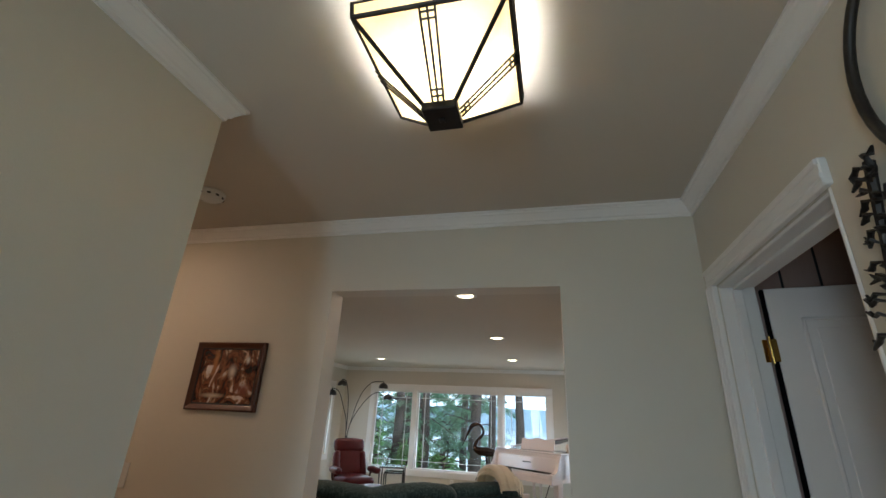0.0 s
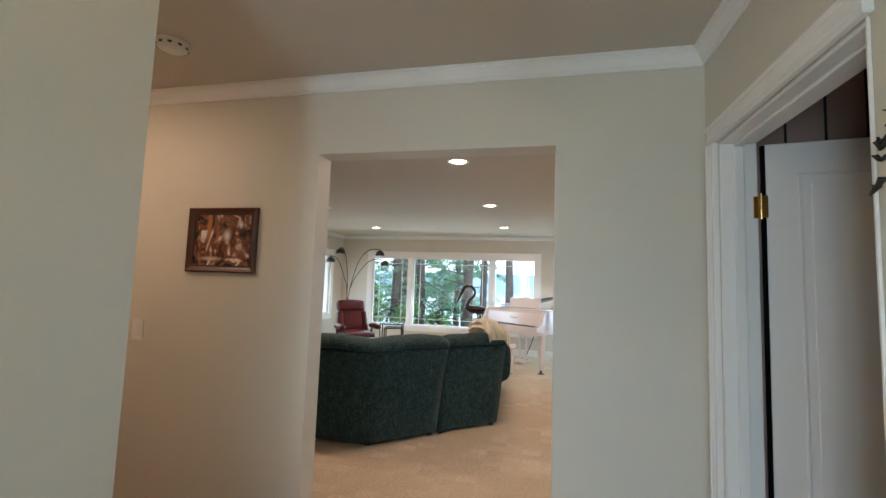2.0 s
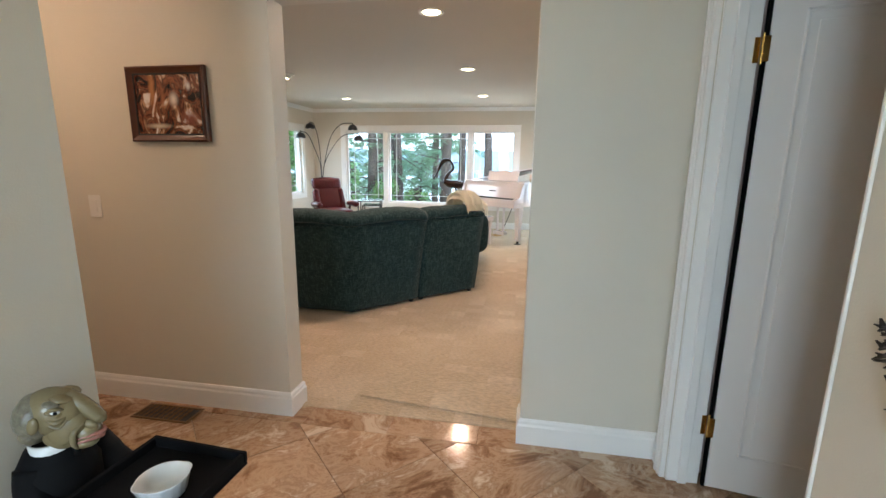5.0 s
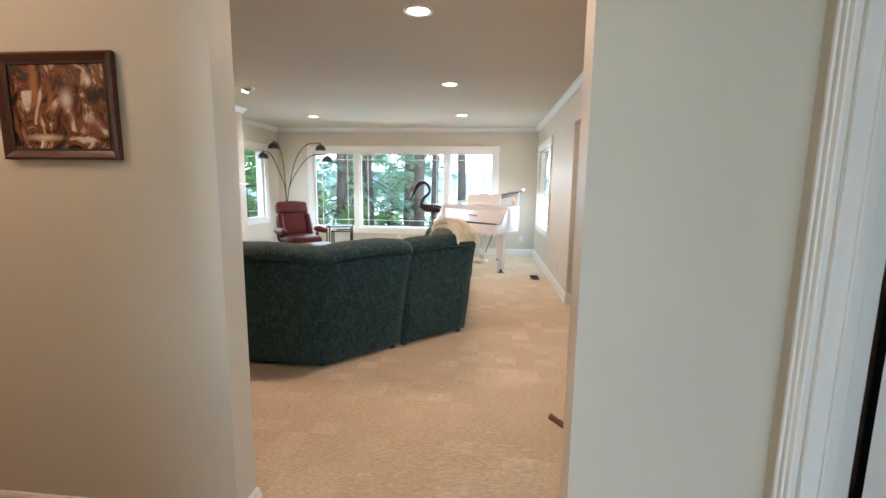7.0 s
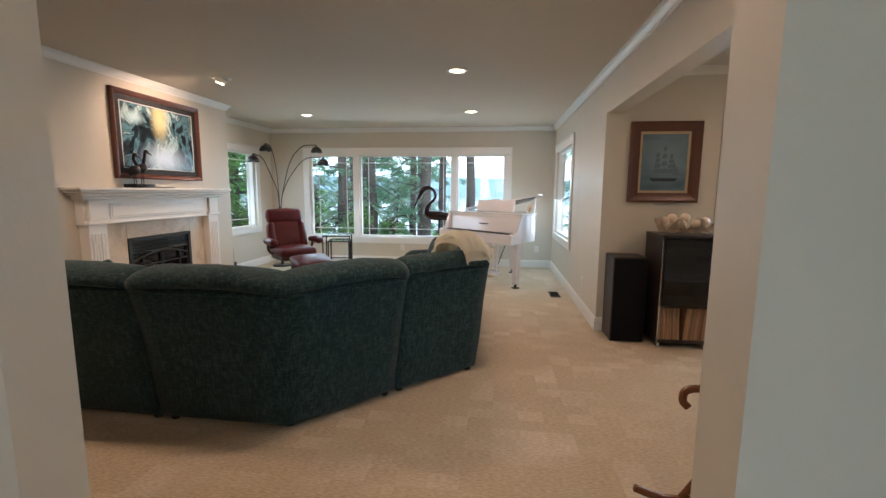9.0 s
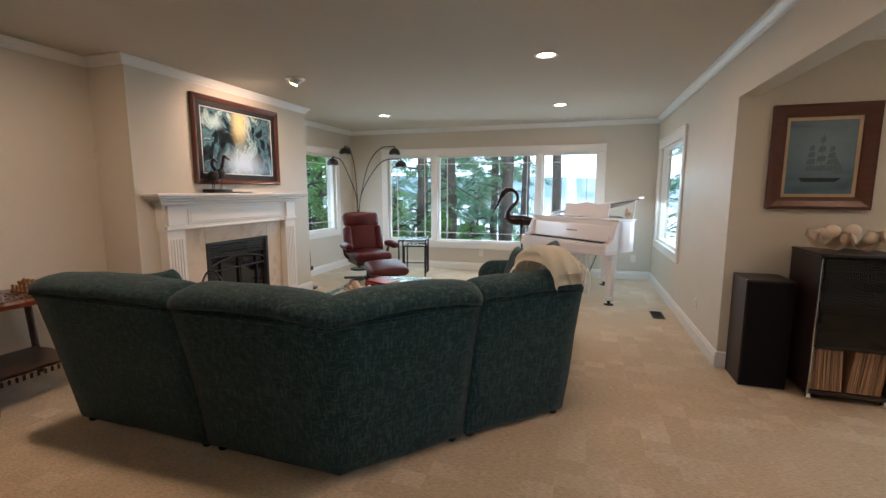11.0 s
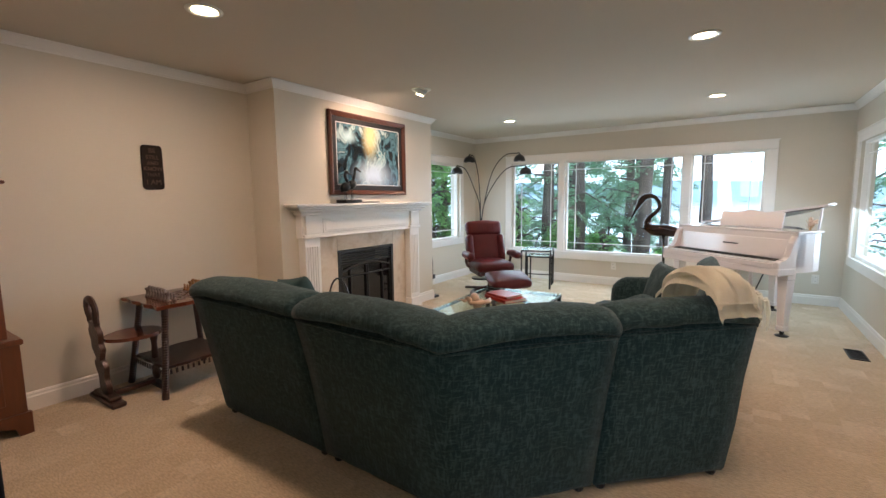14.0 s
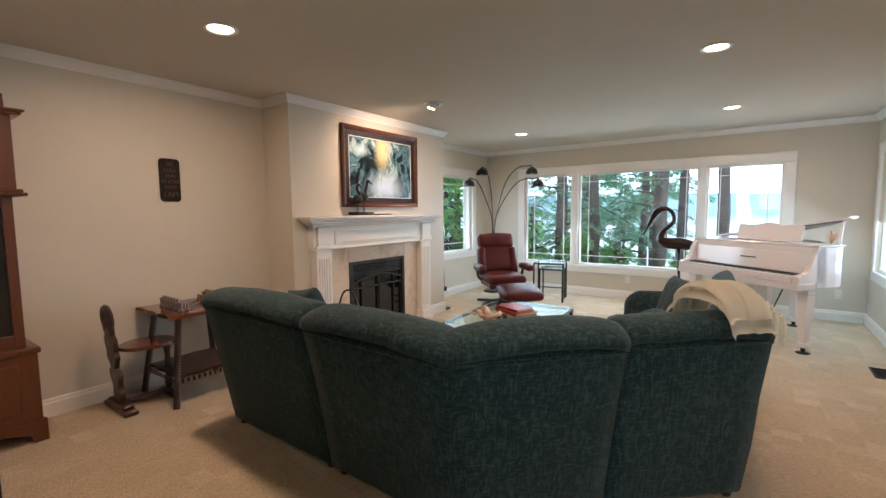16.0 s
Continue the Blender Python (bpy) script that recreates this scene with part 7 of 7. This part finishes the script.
# ---- iron wall piece: a ring with a leafy branch ----
wa = thing("iron_wall_art", pose(0.668, 0.745, 1.62, 0, 0, -90), "black iron wall piece with a ring and leafy branches", "wall art")
part("ring", tube([(0.0 + 0.21 * math.cos(a), -0.02, 0.50 + 0.25 * math.sin(a)) for a in [2 * math.pi * k / 40 for k in range(41)]], 0.011, 8), M_IRON, wa, smooth=True)
rng = random.Random(8)


def leafy(pts, n, size, bm):
    c = curve(pts, 8)
    tube(c, [0.011 - 0.006 * k / len(c) for k in range(len(c))], 7, bm=bm)
    for k in range(n):
        p = c[int((k + 0.5) / n * (len(c) - 1))]
        s = -1 if k % 2 else 1
        a = rng.uniform(0.2, 1.0)
        q = p + Vector((s * size * math.cos(a), -rng.uniform(0, 0.02), size * (math.sin(a) - 0.5)))
        mid = (p + q) / 2 + Vector((0, -0.008, 0.008))
        tube([p, mid, q], [0.004, 0.008 + 0.003 * rng.random(), 0.005], 5, bm=bm, flat=0.5)
        for _ in range(2):
            r = q + Vector((s * rng.uniform(0, 0.02), rng.uniform(-0.008, 0.0), rng.uniform(-0.015, 0.02)))
            tube([mid, q, r], [0.004, 0.008, 0.003], 5, bm=bm, flat=0.5)


for s in (-1, 1):
    bm = bmesh.new()
    leafy([(s * 0.245, -0.02, 0.36), (s * 0.265, -0.02, 0.25), (s * 0.29, -0.02, 0.12), (s * 0.33, -0.02, 0.0)], 26, 0.042, bm)
    part("branch", bm, M_IRON, wa, "branch of small iron leaves")
cl = thing("iron_leaf_cluster", pose(0.668, 0.905, 0.895, 0, 0, -90) @ Matrix.Diagonal((0.75, 1.0, 0.85, 1)), "black iron leaf cluster on the foyer wall", "wall art")
bm = bmesh.new()
for k in range(5):
    leafy([(0.0, -0.02, 0.0), (-0.06 + 0.03 * k, -0.02, 0.10), (-0.13 + 0.065 * k, -0.02, 0.20)], 60, 0.044, bm)
part("leaves", bm, M_IRON, cl)

# ---- outside ----
M_BARK = mat("fir_bark", (0.17, 0.135, 0.12), 0.9, second=(0.07, 0.055, 0.05), scale=5, amount=0.9, stretch=(3, 3, 0.5), bump=1.0, fine=14)
M_GROUND = mat("forest_floor", (0.10, 0.11, 0.045), 0.95, second=(0.16, 0.12, 0.07), scale=0.9, amount=0.8, bump=0.6, fine=9)
M_WATER = mat("grey_water", (0.32, 0.38, 0.42), 0.12, second=(0.38, 0.43, 0.46), scale=0.02, stretch=(1, 4, 1))
# pale blue of distance haze is mixed into the hill colour itself
M_HILL = mat("haze_tinted_hill", (0.40, 0.52, 0.60), 1.0, second=(0.30, 0.43, 0.50), scale=0.02, spec=0.0)
M_SAND = mat("pale_shore", (0.62, 0.60, 0.56), 0.9, second=(0.50, 0.48, 0.45), scale=0.4)


def leaf_mat(name, a, b):
    m = mat(name, a, 0.6, second=b, scale=1.3, amount=0.9, spec=0.3)
    nt = m.node_tree
    bs = nt.nodes["Principled BSDF"]
    src = bs.inputs["Base Color"].links[0].from_socket
    geo = nt.nodes.new("ShaderNodeNewGeometry")
    hsv = nt.nodes.new("ShaderNodeHueSaturation")
    mr = nt.nodes.new("ShaderNodeMapRange")
    mr.inputs["To Min"].default_value, mr.inputs["To Max"].default_value = 0.6, 1.5
    nt.links.new(geo.outputs["Random Per Island"], mr.inputs[0])
    nt.links.new(mr.outputs[0], hsv.inputs["Value"])
    nt.links.new(src, hsv.inputs["Color"])
    nt.links.new(hsv.outputs[0], bs.inputs["Base Color"])
    tl = nt.nodes.new("ShaderNodeBsdfTranslucent")
    nt.links.new(hsv.outputs[0], tl.inputs[0])
    mix = nt.nodes.new("ShaderNodeMixShader")
    mix.inputs[0].default_value = 0.5
    nt.links.new(bs.outputs[0], mix.inputs[1])
    nt.links.new(tl.outputs[0], mix.inputs[2])
    nt.links.new(mix.outputs[0], nt.nodes["Material Output"].inputs[0])
    return m


M_NEEDLE = leaf_mat("conifer_needles", (0.19, 0.37, 0.25), (0.36, 0.55, 0.36))
M_MAPLE = leaf_mat("bright_leaves", (0.22, 0.50, 0.17), (0.40, 0.66, 0.26))


def ground_z(x, y):
    s = max(0.0, y - 10.5)
    w = max(0.0, abs(x + 1.8) - 6.5)
    return -0.55 - 0.16 * s - 0.02 * s ** 1.35 * (s < 60) - 0.05 * w + 0.12 * noise.noise((x * 0.4, y * 0.4, 0))


# one sheet of land from the house to the shore and beyond, under the water
own = bmesh.new()
xs = [-3000, -900, -300, -120, -60] + [-40 + 2 * k for k in range(41)] + [60, 120, 300, 900, 3000]
ys = [-3000, -600, -100, -30, -10, 0, 6] + [9.6 + 1.2 * k for k in range(30)] + [60, 120, 400, 1000, 3000]
grid = [[own.verts.new((x, y, max(ground_z(x, y), -14.0) if y < 60 else -14.0)) for y in ys] for x in xs]
for i in range(len(xs) - 1):
    for j in range(len(ys) - 1):
        own.faces.new((grid[i][j], grid[i + 1][j], grid[i + 1][j + 1], grid[i][j + 1]))
structure("ground", own, M_GROUND, "mossy sloping ground outside the house", "ground", True)
own = bmesh.new()
own.faces.new([own.verts.new(v) for v in ((-3000, 18, -7.0), (3000, 18, -7.0), (3000, 2600, -7.0), (-3000, 2600, -7.0))])
structure("water", own, M_WATER, "calm pale grey water of the bay", "water")
own = bmesh.new()
own.faces.new([own.verts.new(v) for v in ((14, 22, -6.9), (90, 24, -6.9), (120, 60, -6.9), (30, 48, -6.9))])
structure("shore", own, M_SAND, "pale tidal flat", "ground")
# far hills; their haze is only base colour, no volume
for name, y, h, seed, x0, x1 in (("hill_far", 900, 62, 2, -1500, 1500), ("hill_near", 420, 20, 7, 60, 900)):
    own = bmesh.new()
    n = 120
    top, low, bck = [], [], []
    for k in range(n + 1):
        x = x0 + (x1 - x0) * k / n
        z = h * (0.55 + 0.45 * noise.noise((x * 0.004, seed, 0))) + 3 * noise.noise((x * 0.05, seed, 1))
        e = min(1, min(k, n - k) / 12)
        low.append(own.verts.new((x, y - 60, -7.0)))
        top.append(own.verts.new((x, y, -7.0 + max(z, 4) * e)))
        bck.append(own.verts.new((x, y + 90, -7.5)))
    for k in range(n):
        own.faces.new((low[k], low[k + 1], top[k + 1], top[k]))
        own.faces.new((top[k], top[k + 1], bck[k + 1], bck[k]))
    structure("backdrop_" + name, own, M_HILL, "wooded hill across the water, distance haze in its colour", "hill", True)
# pale overcast sky round the horizon
own = bmesh.new()
R0 = 1600
lo = [own.verts.new((R0 * math.cos(a), R0 * math.sin(a), -20)) for a in [2 * math.pi * k / 48 for k in range(48)]]
hi = [own.verts.new((R0 * math.cos(a), R0 * math.sin(a), 1500)) for a in [2 * math.pi * k / 48 for k in range(48)]]
for k in range(48):
    own.faces.new((lo[k], hi[k], hi[(k + 1) % 48], lo[(k + 1) % 48]))
structure("backdrop_sky", own, glow("overcast_sky", (0.72, 0.87, 1.0), 3.4), "bright overcast sky", "sky", True)


def sprays(centres, size, rng, droop, flat=0.35):
    """Feathery foliage: small pointed leaf blades fanned round each centre."""
    verts, faces = [], []
    for c, d, s in centres:
        side = d.cross(Vector((0, 0, 1)))
        side = side.normalized() if side.length > 1e-3 else Vector((1, 0, 0))
        for k in range(11):
            a = rng.uniform(-1.1, 1.1)
            v = (d * math.cos(a) + side * math.sin(a) + Vector((0, 0, rng.uniform(-flat, flat) - droop))).normalized()
            L = size * s * rng.uniform(0.6, 1.3)
            w = v.cross(Vector((rng.uniform(-0.4, 0.4), rng.uniform(-0.4, 0.4), 1))).normalized() * L * 0.17
            p = c + Vector((rng.uniform(-1, 1), rng.uniform(-1, 1), rng.uniform(-0.6, 0.6))) * size * 0.75
            i = len(verts)
            verts += [p, p + v * L * 0.55 + w, p + v * L, p + v * L * 0.55 - w]
            faces.append((i, i + 1, i + 2, i + 3))
    me = bpy.data.meshes.new("foliage")
    me.from_pydata([tuple(v) for v in verts], [], faces)
    return me


def conifer(x, y, r, h, seed, first, boughs, reach, label, foliage=None, size=0.105):
    rng = random.Random(seed)
    z0 = ground_z(x, y) - 0.15
    t = thing("fir_tree", pose(x, y, z0), label, "tree", "trees outside")
    lean = rng.uniform(-0.15, 0.15)
    pts = [(lean * k / 12 + 0.03 * rng.uniform(-1, 1), 0.03 * rng.uniform(-1, 1), h * k / 12) for k in range(13)]
    tr = tube(pts, [r * (1.25 if k == 0 else 1 - 0.55 * k / 12) for k in range(13)], 14)
    for v in tr.verts:
        v.co += v.normal * 0 + Vector((v.co.x, v.co.y, 0)).normalized() * 0.025 * noise.noise((v.co.x * 9, v.co.y * 9, v.co.z * 1.2))
    part("trunk", tr, M_BARK, t, "furrowed grey-brown bark", smooth=True)
    cen = []
    limb = bmesh.new()
    for k in range(boughs):
        f = k / max(boughs - 1, 1)
        z = first + (h * 0.95 - first) * f
        a = rng.uniform(0, 2 * math.pi)
        L = reach * (1 - 0.7 * f) * rng.uniform(0.6, 1.15)
        d = Vector((math.cos(a), math.sin(a), 0))
        mid = Vector((0, 0, z)) + d * L * 0.5 + Vector((0, 0, 0.08 * L))
        end = Vector((0, 0, z)) + d * L + Vector((0, 0, -0.22 * L))
        tube([Vector((0, 0, z)), mid, end], [0.03, 0.018, 0.005], 5, bm=limb)
        n = int(17 * L) + 8
        for q in range(n):
            u = 0.22 + 0.78 * q / n
            p = Vector((0, 0, z)).lerp(mid, u * 2) if u < 0.5 else mid.lerp(end, u * 2 - 1)
            sd = d.cross(Vector((0, 0, 1)))
            wv = rng.uniform(-1, 1) * 0.30 * L * (1.1 - u)
            cen.append((p + sd * wv + Vector((0, 0, rng.uniform(-0.12, 0.03) - abs(wv) * 0.2)), (d + sd * wv * 1.5).normalized(), 1.0))
    part("limbs", limb, M_BARK, t)
    me = sprays(cen, size, rng, 0.35)
    me.materials.append(foliage or M_NEEDLE)
    c = new("crown", me)
    c.parent = t
    return t


# tall trunks beyond the north window; crowns begin high, boughs hang into the view
for k, (x, y, r, first) in enumerate(((-4.35, 12.6, 0.24, 0.6), (-3.60, 12.9, 0.23, 1.3), (-2.95, 15.2, 0.20, 1.8), (-2.20, 13.1, 0.27, 2.6), (-1.95, 14.6, 0.21, 3.6), (-1.05, 14.3, 0.24, 5.0), (-6.4, 14.0, 0.26, 0.8), (-5.5, 17.0, 0.25, 0.8))):
    conifer(x, y, r * 0.62, 11.0, 20 + k, first, 34 if first < 2 else 25, 2.0, "tall fir with a bare lower trunk outside the window")
for k, (x, y, h, first) in enumerate(((-6.2, 21.0, 13.0, 2.5), (-4.0, 23.0, 14.0, 2.5), (-9.0, 19.0, 13.0, 2.0), (-8.0, 26.0, 15.0, 3.0))):
    conifer(x, y, 0.22, h, 120 + k, first, 50, 2.8, "distant fir on the slope", None, 0.17)
# understory: bright shrubs and small firs
for k, (x, y, h, reach) in enumerate(((-4.6, 11.5, 2.3, 1.1), (-3.7, 11.9, 1.9, 1.1), (-5.4, 12.4, 2.9, 1.3), (-2.9, 12.3, 1.7, 1.0), (-3.4, 14.6, 3.0, 1.3), (-1.7, 12.6, 1.5, 0.8))):
    conifer(x, y, 0.05, h, 50 + k, 0.15, 40, reach, "bright green young tree outside the window", M_MAPLE if k != 4 else M_NEEDLE, 0.085)
for k, (x, y, h, reach) in enumerate(((-5.9, 10.3, 4.6, 1.5), (-6.7, 11.6, 5.5, 1.9), (-5.5, 9.4, 3.2, 1.0), (-7.6, 13.0, 7.0, 2.2), (-6.6, 8.4, 4.6, 1.5))):
    conifer(x, y, 0.09, h, 70 + k, 0.2, 60, reach, "dense green conifer close to the side window", M_MAPLE if k % 2 == 0 else M_NEEDLE, 0.11)
for k, (x, y, h, first) in enumerate(((7.6, 18.5, 10.0, 3.2), (4.6, 19.5, 10.0, 4.2), (8.4, 13.2, 9.0, 3.4), (2.7, 12.8, 8.0, 1.2), (3.4, 18.0, 11.0, 2.0))):
    conifer(x, y, 0.24, h, 90 + k, first, 40, 2.6, "large conifer by the shore with hanging boughs")
